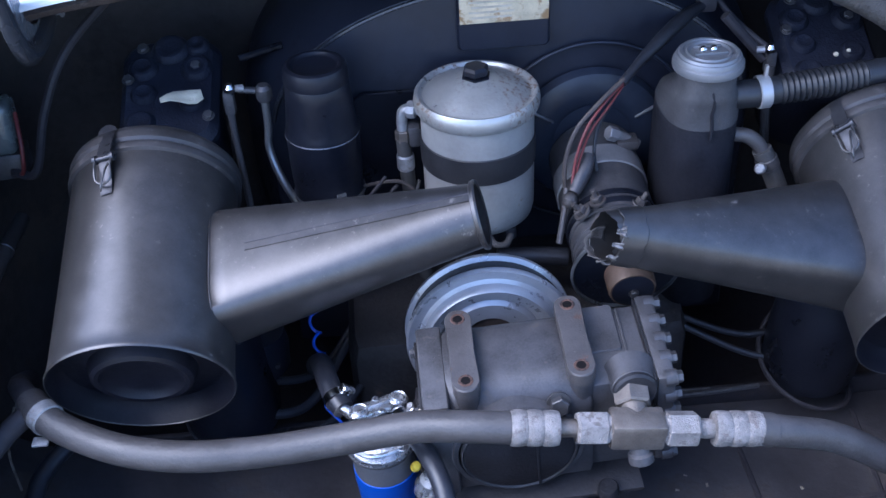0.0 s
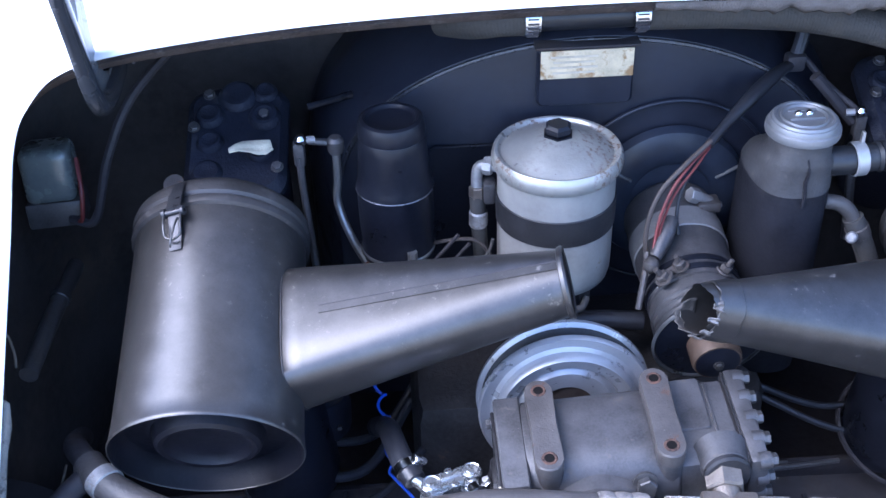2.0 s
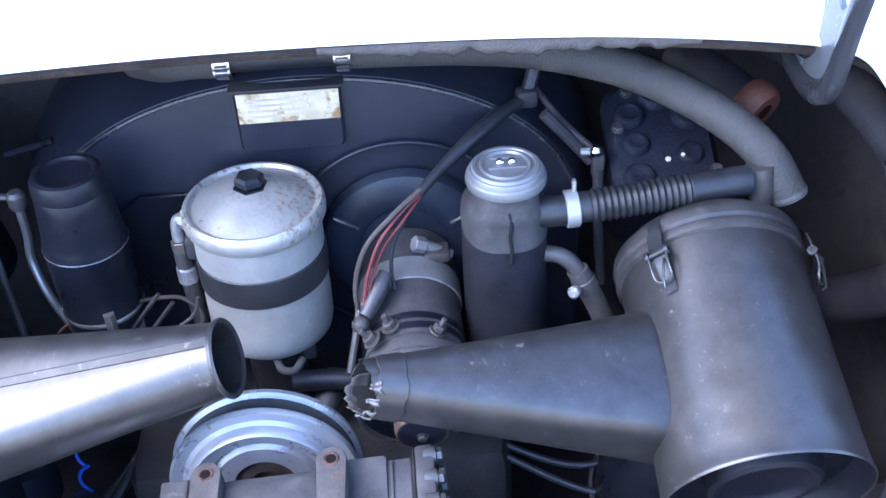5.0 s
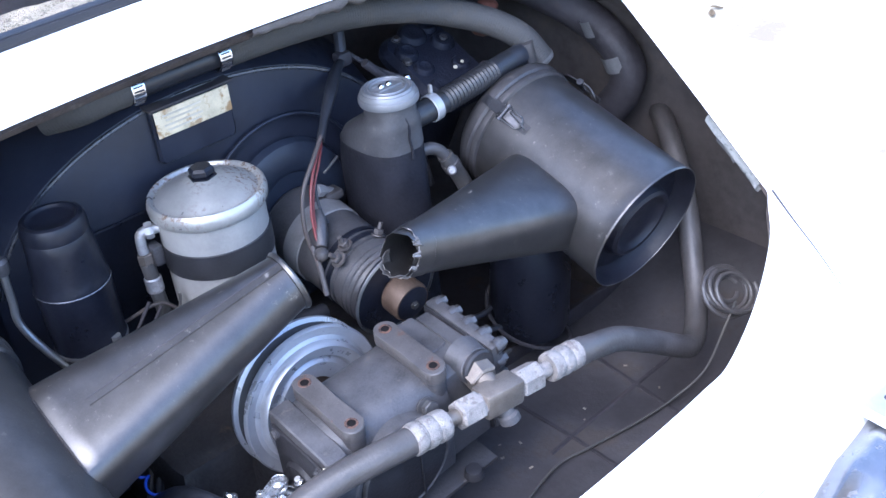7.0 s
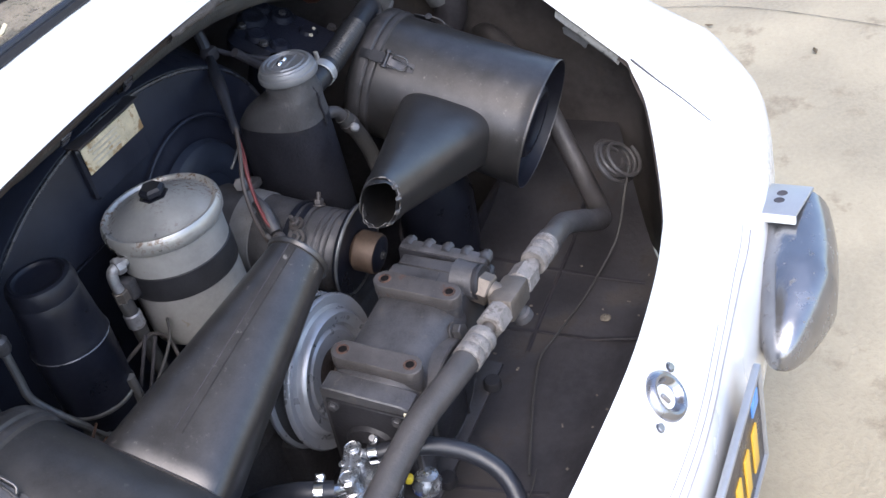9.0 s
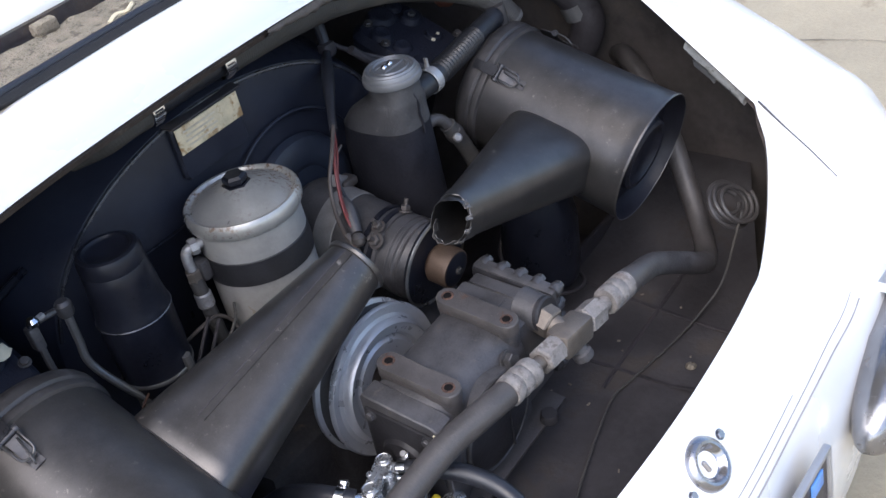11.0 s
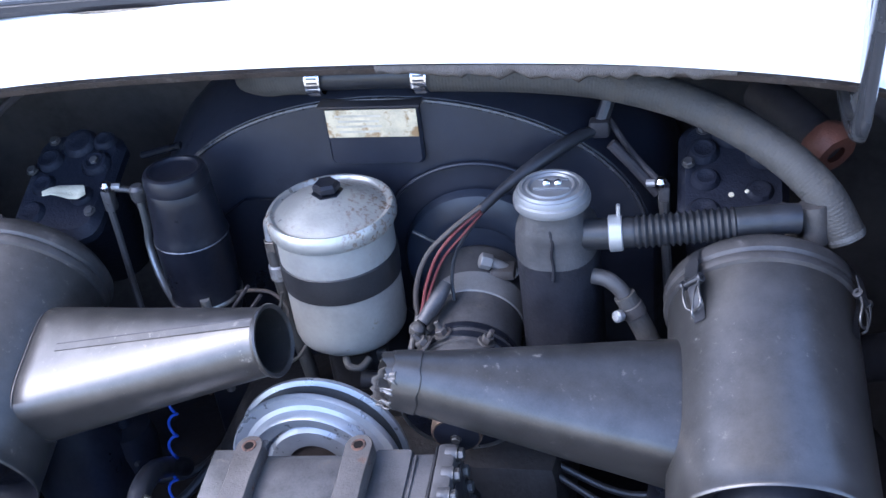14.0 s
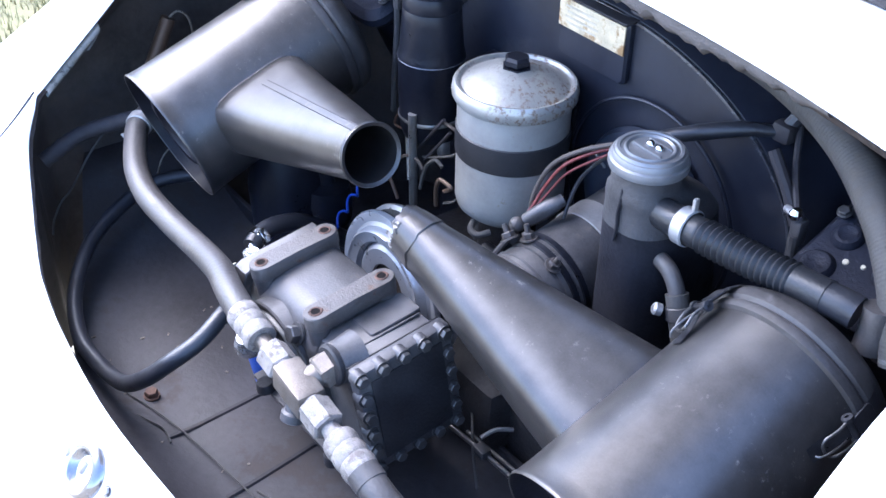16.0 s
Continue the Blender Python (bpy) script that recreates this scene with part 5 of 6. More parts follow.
part("side_bolt", bolt(0.0095, 0.012), M_bolt, comp, "hexagon plug", m=CM @ Matrix.Translation((0.030, -0.0515, -0.036)) @ Matrix.Rotation(radians(66), 4, "X"))
cov = CM @ Matrix.Translation((-0.012, -0.055, -0.092)) @ Matrix.Rotation(radians(90), 4, "X")
part("cover_collar", lathe([(0.066, -0.012), (0.066, 0.003), (0.064, 0.005), (0.060, 0.005), (0.0585, 0.002)], 56), M_castiron, comp, "cast collar", m=cov)
cover_ = part("bearing_cover", lathe([(0, 0.010), (0.050, 0.010), (0.054, 0.008), (0.0565, 0.003), (0.0585, 0.001)], 56), M_oily, comp, "round black bearing cover", m=cov)
part("cover_strap", box((0.003, 0.104, 0.002), (0.018, 0, 0.0105), 0.0006), M_oily, cover_, m=cov)
part("cover_lip", lathe([(0.0545, 0.0078), (0.0560, 0.0092), (0.0572, 0.0075), (0.0575, 0.004)], 56), M_bolt, cover_, "rubbed rim of the cover", m=cov)
part("base_plate", box((0.215, 0.100, 0.006), (0.005, -0.016, -0.178), 0.0015), M_plate_steel, comp, "dusty dark steel base plate", m=CM)
for x in (-0.07, 0.075):
    part("base_boss", lathe([(0, 0.011), (0.009, 0.011), (0.0105, 0.009), (0.0115, 0)], 20), M_oily, comp, m=CM @ Matrix.Translation((x, -0.066, -0.175)))
part("port_boss", lathe([(0.026, -0.012), (0.022, 0.004), (0.021, 0.012), (0.0185, 0.014)], 24), M_castiron, comp, m=CM @ Matrix.Translation((0.102, -0.040, -0.030)) @ Matrix.Rotation(radians(80), 4, "X"))
part("port_collar", lathe([(0.0195, 0.012), (0.0212, 0.014), (0.0212, 0.018), (0.0190, 0.020), (0, 0.020)], 28), M_oily, comp, m=CM @ Matrix.Translation((0.102, -0.040, -0.030)) @ Matrix.Rotation(radians(80), 4, "X"))
part("timing_tag", box((0.002, 0.010, 0.012), (-0.101, -0.054, -0.026), 0.0005), M_paper, comp, "white paper tag", m=CM)

M_engine_hub = surf("rusty_dark_hub", (0.06, 0.045, 0.038), 0.55, 0.4, var=0.5, scale=60, bump=0.4)
# pulley on the far side of the compressor
pul = part("pulley", lathe([(0.030, -0.014), (0.030, -0.022), (0.048, -0.024), (0.054, -0.020), (0.057, -0.026), (0.066, -0.028), (0.069, -0.030), (0.072, -0.027), (0.0735, -0.020), (0.078, -0.018), (0.0885, -0.021), (0.0905, -0.018), (0.0905, -0.015), (0.0760, -0.007), (0.0760, -0.002), (0.0905, 0.006), (0.091, 0.009), (0.0900, 0.0115), (0.02, 0.012)], 80), M_pulley, comp, "grey grooved clutch pulley", m=pose(-0.0415, -0.128, 0.636, 90 - 4, 0, 0) @ Matrix.Rotation(math.pi, 4, "X"))
part("belt_groove", lathe([(0.0885, -0.0145), (0.0775, -0.0075), (0.0775, -0.0015), (0.0885, 0.0050)], 80), M_belt, pul, "dark worn groove", m=pose(-0.0415, -0.128, 0.636, 86, 0, 0) @ Matrix.Rotation(math.pi, 4, "X"))
part("clutch_plate", lathe([(0, -0.012), (0.012, -0.012), (0.014, -0.018), (0.030, -0.018), (0.032, -0.010)], 40), M_engine_hub, pul, "rusty dark clutch hub", m=pose(-0.0415, -0.128, 0.636, 86, 0, 0) @ Matrix.Rotation(math.pi, 4, "X"))

# ---- refrigerant hoses ----
A, B = Vector((-0.043, -0.325, 0.688)), Vector((0.190, -0.331, 0.664))
fit_ = thing("hose_fitting", (0.077, -0.33, 0.66), "corroded zinc and brass tee fitting with hexagon nuts", "pipe fitting")
fx = along(A, B)
L_ = (B - A).length
M_corroded = surf("white_corroded_zinc", (0.23, 0.21, 0.195), 0.55, 0.3, var=0.5, scale=75, bump=0.8, spot=(0.15, 0.128, 0.115), spot_scale=80, spot_at=0.53)
def ferrule(z0, z1, flip=False):
    out, n = [], 3
    for k in range(n + 1):
        z = z0 + (z1 - z0) * k / n
        out += [(0.0158, z), (0.0168, z + (z1 - z0) * 0.12 / n), (0.0171, z + (z1 - z0) * 0.5 / n), (0.0165, z + (z1 - z0) * 0.88 / n)] if k < n else [(0.0158, z)]
    return [(0, z0)] + out + [(0, z1)]
part("ferrule", lathe(ferrule(0.0, 0.19 * L_), 14, wobble=0.05), M_corroded, fit_, "crimped ferrule with whitish corrosion", m=fx)
part("ferrule", lathe(ferrule(0.81 * L_, L_), 14, wobble=0.05), M_corroded, fit_, "crimped ferrule with whitish corrosion", m=fx)
part("neck", lathe([(0, 0.18 * L_), (0.0085, 0.18 * L_), (0.0085, 0.30 * L_), (0, 0.30 * L_)], 20), M_brass, fit_, m=fx)
part("neck", lathe([(0, 0.72 * L_), (0.0085, 0.72 * L_), (0.0095, 0.78 * L_), (0.0085, 0.83 * L_), (0, 0.83 * L_)], 20), M_corroded, fit_, m=fx)
part("hexagon_nut", prism(hexagon(0.0165, 6, 0.2), 0.26 * L_, 0.385 * L_, None, None, 0.002), M_corroded, fit_, m=fx)
part("hexagon_nut", prism(hexagon(0.0168, 6, 0.5), 0.615 * L_, 0.745 * L_, None, None, 0.002), M_corroded, fit_, m=fx)
part("tee_body", box((0.030, 0.030, 0.052), (0, 0, 0.5 * L_), 0.004), M_brass, fit_, "brown-grey tee block", m=fx)
for z0, z1 in ((0.375, 0.43), (0.57, 0.625)):
    part("tee_collar", lathe([(0, z0 * L_), (0.0135, z0 * L_), (0.0135, z1 * L_), (0, z1 * L_)], 20), M_corroded, fit_, m=fx)
mid = A.lerp(B, 0.5)
port = Vector((0.078, -0.262, 0.696))
part("port_nut", prism(hexagon(0.0185, 6, 0.3), 0.022, 0.046, None, None, 0.002), M_brass, fit_, "large brass nut", m=along(mid, port))
part("port_neck", lathe([(0, 0), (0.0125, 0), (0.0125, 0.045), (0.0140, 0.047), (0.0140, 0.066), (0, 0.066)], 20), M_brass, fit_, m=along(mid, port))
part("service_port", lathe([(0, 0.036), (0.009, 0.036), (0.012, 0.034), (0.012, 0.026), (0.009, 0.024), (0.009, 0)], 18), M_castiron, fit_, m=along(mid, (0.080, -0.345, 0.63)))

hl = thing("refrigerant_hose", (-0.27, -0.29, 0.60), "long dusty black rubber hose with a steel clamp", "hose", "refrigerant hoses")
part("rubber", tube([(-0.036, -0.325, 0.687), (-0.08, -0.318, 0.687), (-0.13, -0.306, 0.680), (-0.20, -0.298, 0.664), (-0.27, -0.296, 0.655), (-0.34, -0.295, 0.655), (-0.40, -0.283, 0.656), (-0.45, -0.262, 0.660), (-0.487, -0.240, 0.668), (-0.507, -0.214, 0.668)], 0.0152, 18), M_hose, hl)
part("bulkhead_pipe", tube([(-0.500, -0.223, 0.668), (-0.518, -0.198, 0.664), (-0.535, -0.165, 0.645), (-0.545, -0.12, 0.61)], 0.0118, 16), M_bay, hl, "dark pipe into the bay wall")
part("clamp", lathe([(0.0155, 0), (0.0172, 0.001), (0.0172, 0.013), (0.0155, 0.014)], 24), M_steel, hl, "steel clamp", m=along((-0.483, -0.243, 0.667), (-0.497, -0.228, 0.669)))
part("branch", tube([(-0.50, -0.222, 0.668), (-0.53, -0.25, 0.655), (-0.56, -0.30, 0.635), (-0.565, -0.35, 0.61)], 0.011, 12), M_bay, hl, "black branch hose to the wall")
part("clamp_ear", box((0.016, 0.012, 0.003), (-0.492, -0.256, 0.653), 0.001), M_steel, hl)
hr = thing("refrigerant_hose", (0.42, -0.3, 0.5), "dusty black rubber hose curving up along the bay wall", "hose", "refrigerant hoses")
part("rubber", tube([(0.184, -0.331, 0.665), (0.22, -0.330, 0.655), (0.27, -0.322, 0.632), (0.33, -0.32, 0.592), (0.375, -0.322, 0.560), (0.41, -0.318, 0.538), (0.448, -0.298, 0.535), (0.486, -0.268, 0.556), (0.518, -0.235, 0.594), (0.545, -0.205, 0.632), (0.572, -0.170, 0.668), (0.600, -0.130, 0.698), (0.632, -0.090, 0.705), (0.665, -0.055, 0.69)], 0.0150, 18), M_hose, hr)
part("hose_end", lathe([(0.0150, 0), (0.0162, 0.001), (0.0162, 0.016), (0.0150, 0.017)], 20), M_hose, hr, "moulded rubber cuff", m=along((0.1865, -0.331, 0.6645), (0.22, -0.330, 0.655)))

# ---- grey air hose along the firewall ----
gh = thing("heater_hose", (0.2, 0.1, 0.9), "grey fabric hose joined by a black pipe and worm clamps", "hose")
part("left_hose", ribbed([(-0.056, 0.099, 0.957), (-0.085, 0.102, 0.956), (-0.115, 0.112, 0.950), (-0.145, 0.14, 0.942)], 0.0182, 0.0035, 0.006), M_hose_grey, gh)
part("black_pipe", tube([(-0.07, 0.099, 0.957), (0, 0.100, 0.957), (0.075, 0.101, 0.956)], 0.0145, 18), M_sleeve, gh, "glossy black joining pipe")
part("right_hose", ribbed([(0.058, 0.101, 0.956), (0.10, 0.101, 0.955), (0.17, 0.098, 0.953), (0.25, 0.088, 0.947), (0.33, 0.065, 0.932), (0.40, 0.030, 0.905), (0.445, 0.000, 0.873), (0.470, -0.017, 0.832)], 0.0182, 0.0035, 0.006, segs=22), M_hose_grey, gh, "grey ribbed fabric hose")
part("hose_mouth", lathe([(0.0155, 0.001), (0.0172, 0.001), (0.0185, -0.003), (0.0185, -0.006)], 24), M_foil, gh, m=along((0.470, -0.017, 0.832), (0.478, -0.023, 0.815)))
for x in (-0.054, 0.059):
    cl = part("worm_clamp", lathe([(0.0186, -0.0085), (0.0200, -0.008), (0.0200, 0.008), (0.0186, 0.0085)], 28), M_chrome, gh, "bright slotted worm clamp", m=along((x, 0.0995, 0.957), (x + 0.1, 0.1005, 0.956)))
    for k in range(9):
        part("slot", box((0.0010, 0.0115, 0.0018), (0.0200, 0, 0), 0), M_gap, cl, m=along((x, 0.0995, 0.957), (x + 0.1, 0.1005, 0.956)) @ Matrix.Rotation(radians(120 + 14 * k), 4, "Z") @ Matrix.Rotation(radians(90), 4, "X"))
part("support_tray", box((0.11, 0.03, 0.003), (0.003, 0.09, 0.932), 0.001), M_bay, gh)

# ---- ducts, carburettors and linkages at the sides ----
duct = thing("air_duct", (0.6, -0.02, 0.7), "large dusty black duct with torn silver tape", "duct")
part("duct_hose", ribbed([(0.34, 0.21, 0.92), (0.44, 0.19, 0.93), (0.535, 0.12, 0.90), (0.592, 0.03, 0.85), (0.608, -0.035, 0.80), (0.605, -0.046, 0.75), (0.58, -0.004, 0.69), (0.535, 0.05, 0.64), (0.47, 0.08, 0.60)], 0.0255, 0.02, 0.006, segs=22), M_bay, duct)
for x, y, z, tx in ((0.600, -0.045, 0.790, 15), (0.583, -0.022, 0.845, 40)):
    bm = bmesh.new()
    rows = []
    for i in range(7):
        a = radians(-40 + 14 * i + tx)
        rows.append([(0.0262 * math.cos(a + 3.4), 0.0262 * math.sin(a + 3.4), -0.014 + 0.006 * j + 0.004 * noise.noise((i, j, tx))) for j in range(5)])
    grid(bm, rows)
    part("torn_tape", bm, M_foil, duct, "torn silver tape", m=along((x + 0.006, y + 0.008, z), (x + 0.026, y - 0.024, z - 0.1)))

def carburettor(sx):
    c = thing("carburettor", (sx * 0.37, 0.08, 0.70), "dark cast carburettor top with bosses and screws", "carburettor", "carburettors")
    m = pose(sx * 0.372, 0.085, 0.842, 24, 0, 0)
    bm = bmesh.new()
    out = [(x + 0.004 * noise.noise((x * 60, y * 60, 1)), y) for x, y in rounded(0.112, 0.150, 0.03, 6)]
    prism(out, -0.03, 0.0, bm, None, 0.010)
    cover = part("top_cover", bm, M_carb, c, m=m)
    for x, y, r, h in ((-0.03, 0.03, 0.016, 0.012), (0.03, 0.025, 0.017, 0.013), (-0.028, -0.005, 0.014, 0.01), (0.025, -0.02, 0.013, 0.008), (-0.03, -0.045, 0.016, 0.01), (0.0, 0.055, 0.02, 0.012), (0.03, 0.058, 0.013, 0.01)):
        part("boss", lathe([(0, h * 0.45), (r * 0.45, h * 0.5), (r * 0.6, h * 0.6), (r * 0.8, h * 0.55), (r * 0.95, h * 0.3), (r * 1.08, 0), (r * 1.1, -0.01)], 20), M_carb, cover, m=m @ Matrix.Translation((x, y, 0)))
    for x, y in ((-0.045, 0.012), (0.03, 0.025), (-0.03, 0.055), (0.045, -0.045)):
        part("cover_screw", bolt(0.0055, 0.005), M_castiron, c, m=m @ Matrix.Translation((x, y, 0.005)))
    bm = lathe([(0.03, -0.16), (0.045, -0.15), (0.048, -0.10), (0.05, -0.03)], 28)
    part("throat", bm, M_carb, c, m=m)
    part("fuel_stub", tube([(sx * 0.43, 0.03, 0.79), (sx * 0.43, 0.025, 0.815), (sx * 0.432, 0.018, 0.83)], 0.011, 12), M_bracket, c, "dull fuel stub")
    return c
for sx in (1, -1):
    carburettor(sx)
bm = bmesh.new()
tall = (0.25, 0.62, 0.9, 1.05, 0.95, 0.55)
grid(bm, [[(-0.028 + 0.0112 * i, 0.0035 * math.sin(0.9 * i + 0.4) + 0.0115 * tall[i] * (j - 1.5) / 1.5 + 0.0022 * noise.noise((i * 1.7, j * 1.3, 5)), 0.003 * math.sin(i * 1.2 + 0.5 * j) + 0.0012 * (j - 1.5) ** 2) for j in range(4)] for i in range(6)])
paper = single("paper_scrap", bm, M_paper, "small curled scrap of yellowed paper", "paper", m=pose(-0.353, 0.045, 0.850, 24, 4, 25) @ Matrix.Scale(0.82, 4))
paper.modifiers.new("thick", "SOLIDIFY").thickness = 0.0008
bm = lathe([(0, 0.002), (0.0026, 0.0015), (0.003, 0)], 10)
single("paint_fleck", bm, M_paper, "white paint fleck on the dark casting", "fleck", m=pose(0.368, 0.044, 0.843, 24, 0, 0))
single("paint_fleck", lathe([(0, 0.002), (0.002, 0.0015), (0.0024, 0)], 10), M_paper, "white paint fleck on the dark casting", "fleck", m=pose(0.383, 0.047, 0.845, 24, 0, 0))

def linkage(sx, y, z):
    l = thing("throttle_linkage", (sx * 0.3, y, z - 0.15), "steel throttle rod with a bright ball joint", "linkage", "throttle linkages")
    part("ball_joint", lathe([(0, -0.007), (0.004, -0.006), (0.007, -0.002), (0.007, 0.002), (0.004, 0.006), (0, 0.007)], 16), M_chrome, l, "bright ball", m=pose(sx * 0.300, y, z))
    part("stud", tube([(sx * 0.300, y, z), (sx * 0.286, y + 0.004, z - 0.002)], 0.004, 8), M_steel, l)
    part("clevis", box((0.012, 0.014, 0.028), (sx * 0.303, y + 0.004, z - 0.018), 0.003), M_castiron, l)
    if sx < 0:
        part("lever", tube([(-0.292, y + 0.004, z - 0.004), (-0.276, y + 0.004, z - 0.006), (-0.262, y + 0.002, z - 0.008)], 0.0038, 8), M_castiron, l)
        part("joint_boss", lathe([(0, -0.009), (0.007, -0.009), (0.009, -0.005), (0.009, 0.006), (0.006, 0.010), (0, 0.010)], 16), M_castiron, l, "dark joint boss", m=pose(-0.264, y, z - 0.008))
        part("side_rod", tube([(-0.303, y, z - 0.02), (-0.303, y, z - 0.06), (-0.300, y - 0.006, z - 0.11), (-0.298, y - 0.01, z - 0.17)], 0.0040, 8), M_castiron, l)
        part("rod", tube([(-0.264, y, z - 0.014), (-0.265, y, z - 0.05), (-0.267, y - 0.004, z - 0.078), (-0.254, y - 0.02, z - 0.115), (-0.228, y - 0.035, z - 0.165), (-0.205, y - 0.048, z - 0.215)], 0.0046, 10), M_wire_grey, l, "bright bent rod")
    else:
        part("rod", tube([(0.303, y, z - 0.02), (0.305, y, z - 0.08), (0.31, y - 0.01, z - 0.16)], 0.0055, 10), M_castiron, l)
        part("cross_rod", tube([(0.298, y + 0.004, z), (0.27, y + 0.03, z + 0.02), (0.245, y + 0.06, z + 0.045)], 0.0035, 8), M_bay, l)
    if sx < 0:
        part("cross_shaft", tube([(-0.296, 0.132, 0.849), (-0.246, 0.136, 0.860)], 0.0045, 10, smooth=False), M_black, l)
    else:
        part("cross_shaft", tube([(0.250, 0.082, 0.882), (0.276, 0.078, 0.853), (0.297, 0.070, 0.830)], 0.006, 10), M_bay, l)
linkage(-1, 0.046, 0.857)
linkage(1, 0.063, 0.846)

relay = thing("regulator_box", (-0.575, 0.09, 0.73), "dusty grey-green regulator box on the bay wall", "regulator")
part("cover", box((0.055, 0.05, 0.062), (0, 0, 0.012), 0.010, segs=3), M_relay, relay, m=pose(-0.578, 0.085, 0.800, -8, 0, 6))
part("base", box((0.06, 0.045, 0.03), (0, 0, -0.032), 0.003), M_castiron, relay, m=pose(-0.578, 0.085, 0.800, -8, 0, 6))
part("red_lead", tube([(-0.555, 0.06, 0.765), (-0.545, 0.05, 0.77), (-0.54, 0.055, 0.80), (-0.545, 0.08, 0.83)], 0.0025, 8), M_red, relay, "red lead")
part("black_lead", tube([(-0.56, 0.06, 0.765), (-0.53, 0.05, 0.77), (-0.505, 0.06, 0.84), (-0.47, 0.09, 0.90), (-0.40, 0.16, 0.95)], 0.005, 8), M_bay, relay)

# ---- low things round the engine ----
pump = thing("fuel_pump", (-0.165, -0.25, 0.45), "chromed fuel pump head on a grey and blue cylinder", "fuel pump")
PM = pose(-0.1655, -0.2490, 0.610, 8, -3, 0)
M_pump_grey = surf("grey_pump_paint", (0.16, 0.16, 0.165), 0.5, 0.2, var=0.2, scale=30, bump=0.15)
M_pump_chrome = surf("smeared_plated_metal", (0.55, 0.56, 0.58), 0.24, 0.9, var=0.2, scale=60, bump=0.25, spot=(0.3, 0.29, 0.28), spot_scale=70, spot_at=0.6)
lid_ = part("pump_lid", lathe([(0, 0.007), (0.020, 0.007), (0.024, 0.005), (0.029, 0.004), (0.0325, 0.002), (0.0345, 0.0035), (0.0355, 0.001), (0.0355, -0.004), (0.034, -0.006)], 40), M_pump_chrome, pump, "plated lid with a rolled rim", m=PM)
part("rim_wire", tube([(0.0362 * math.cos(a), 0.0362 * math.sin(a), -0.002) for a in [2 * math.pi * k / 40 for k in range(41)]], 0.0011, 6, smooth=False), M_clip_wire, lid_, m=PM)
part("lid_rib", tube([(-0.026, -0.016, 0.004), (-0.010, -0.026, 0.006), (0.008, -0.025, 0.006), (0.020, -0.020, 0.006)], 0.0028, 10), M_pump_chrome, lid_, m=PM)
part("lid_stud", lathe([(0, 0.006), (0.003, 0.0055), (0.0042, 0.003), (0.0045, 0)], 16), M_pump_chrome, lid_, m=PM @ Matrix.Translation((0.021, -0.019, 0.004)))
part("casing", lathe([(0.0325, -0.003), (0.0328, -0.040), (0.0322, -0.045)], 36), M_pump_grey, pump, "grey painted casing", m=PM)
part("blue_sleeve", lathe([(0.0315, -0.040), (0.0336, -0.042), (0.0342, -0.060), (0.0336, -0.064), (0.0336, -0.14), (0, -0.142)], 36), M_blue_tape, pump, "bright blue sleeve", m=PM)
# the two unions share a waisted cover plate with two screws
ua, ub = Vector((-0.184, -0.241, 0.642)), Vector((-0.145, -0.2265, 0.641))
UM = Matrix.Translation(ua.lerp(ub, 0.5)) @ Matrix((( ub - ua).normalized(), Vector((0, 0, 1)).cross((ub - ua).normalized()), Vector((0, 0, 1)))).transposed().to_4x4()
half = (ub - ua).length / 2
waist = []
for k in range(48):
    a = 2 * math.pi * k / 48
    c, s_ = math.cos(a), math.sin(a)
    waist.append(((half + 0.0105) * c, (0.0105 - 0.0028 * (1 - abs(c)) ** 2 + 0.001) * math.copysign(abs(s_) ** 0.62, s_)))
plate_ = part("union_plate", prism(waist, -0.007, 0.0, None, None, 0.0018), M_pump_chrome, pump, "waisted cover plate", m=UM)
part("plate_web", box((half * 1.1, 0.0022, 0.003), (0, 0, 0.001), 0.0008), M_pump_chrome, plate_, m=UM)
for e in (-1, 1):
    part("union_cap", lathe([(0, 0.0022), (0.0058, 0.0022), (0.0066, 0.0012), (0.0070, -0.0006), (0.0086, 0.0006), (0.0096, -0.0006)], 28), M_pump_chrome, plate_, m=UM @ Matrix.Translation((e * half, 0, 0.001)))
    part("union_body", lathe([(0.0098, 0), (0.0098, -0.012), (0.0118, -0.014), (0.0118, -0.018), (0.0098, -0.020), (0.0098, -0.026)], 28), M_pump_chrome, pump, m=UM @ Matrix.Translation((e * half, 0, -0.003)))
    sc = part("cover_screw", lathe([(0, 0.002), (0.0030, 0.0018), (0.0040, 0.0004), (0.0042, 0)], 16), M_pump_chrome, plate_, m=UM @ Matrix.Translation((0, e * 0.0085, -0.001)))
    part("screw_slot", box((0.006, 0.0009, 0.0006), (0, 0, 0.0020), 0), M_gap, sc, m=UM @ Matrix.Translation((0, e * 0.0085, -0.001)) @ Matrix.Rotation(0.6 * e, 4, "Z"))


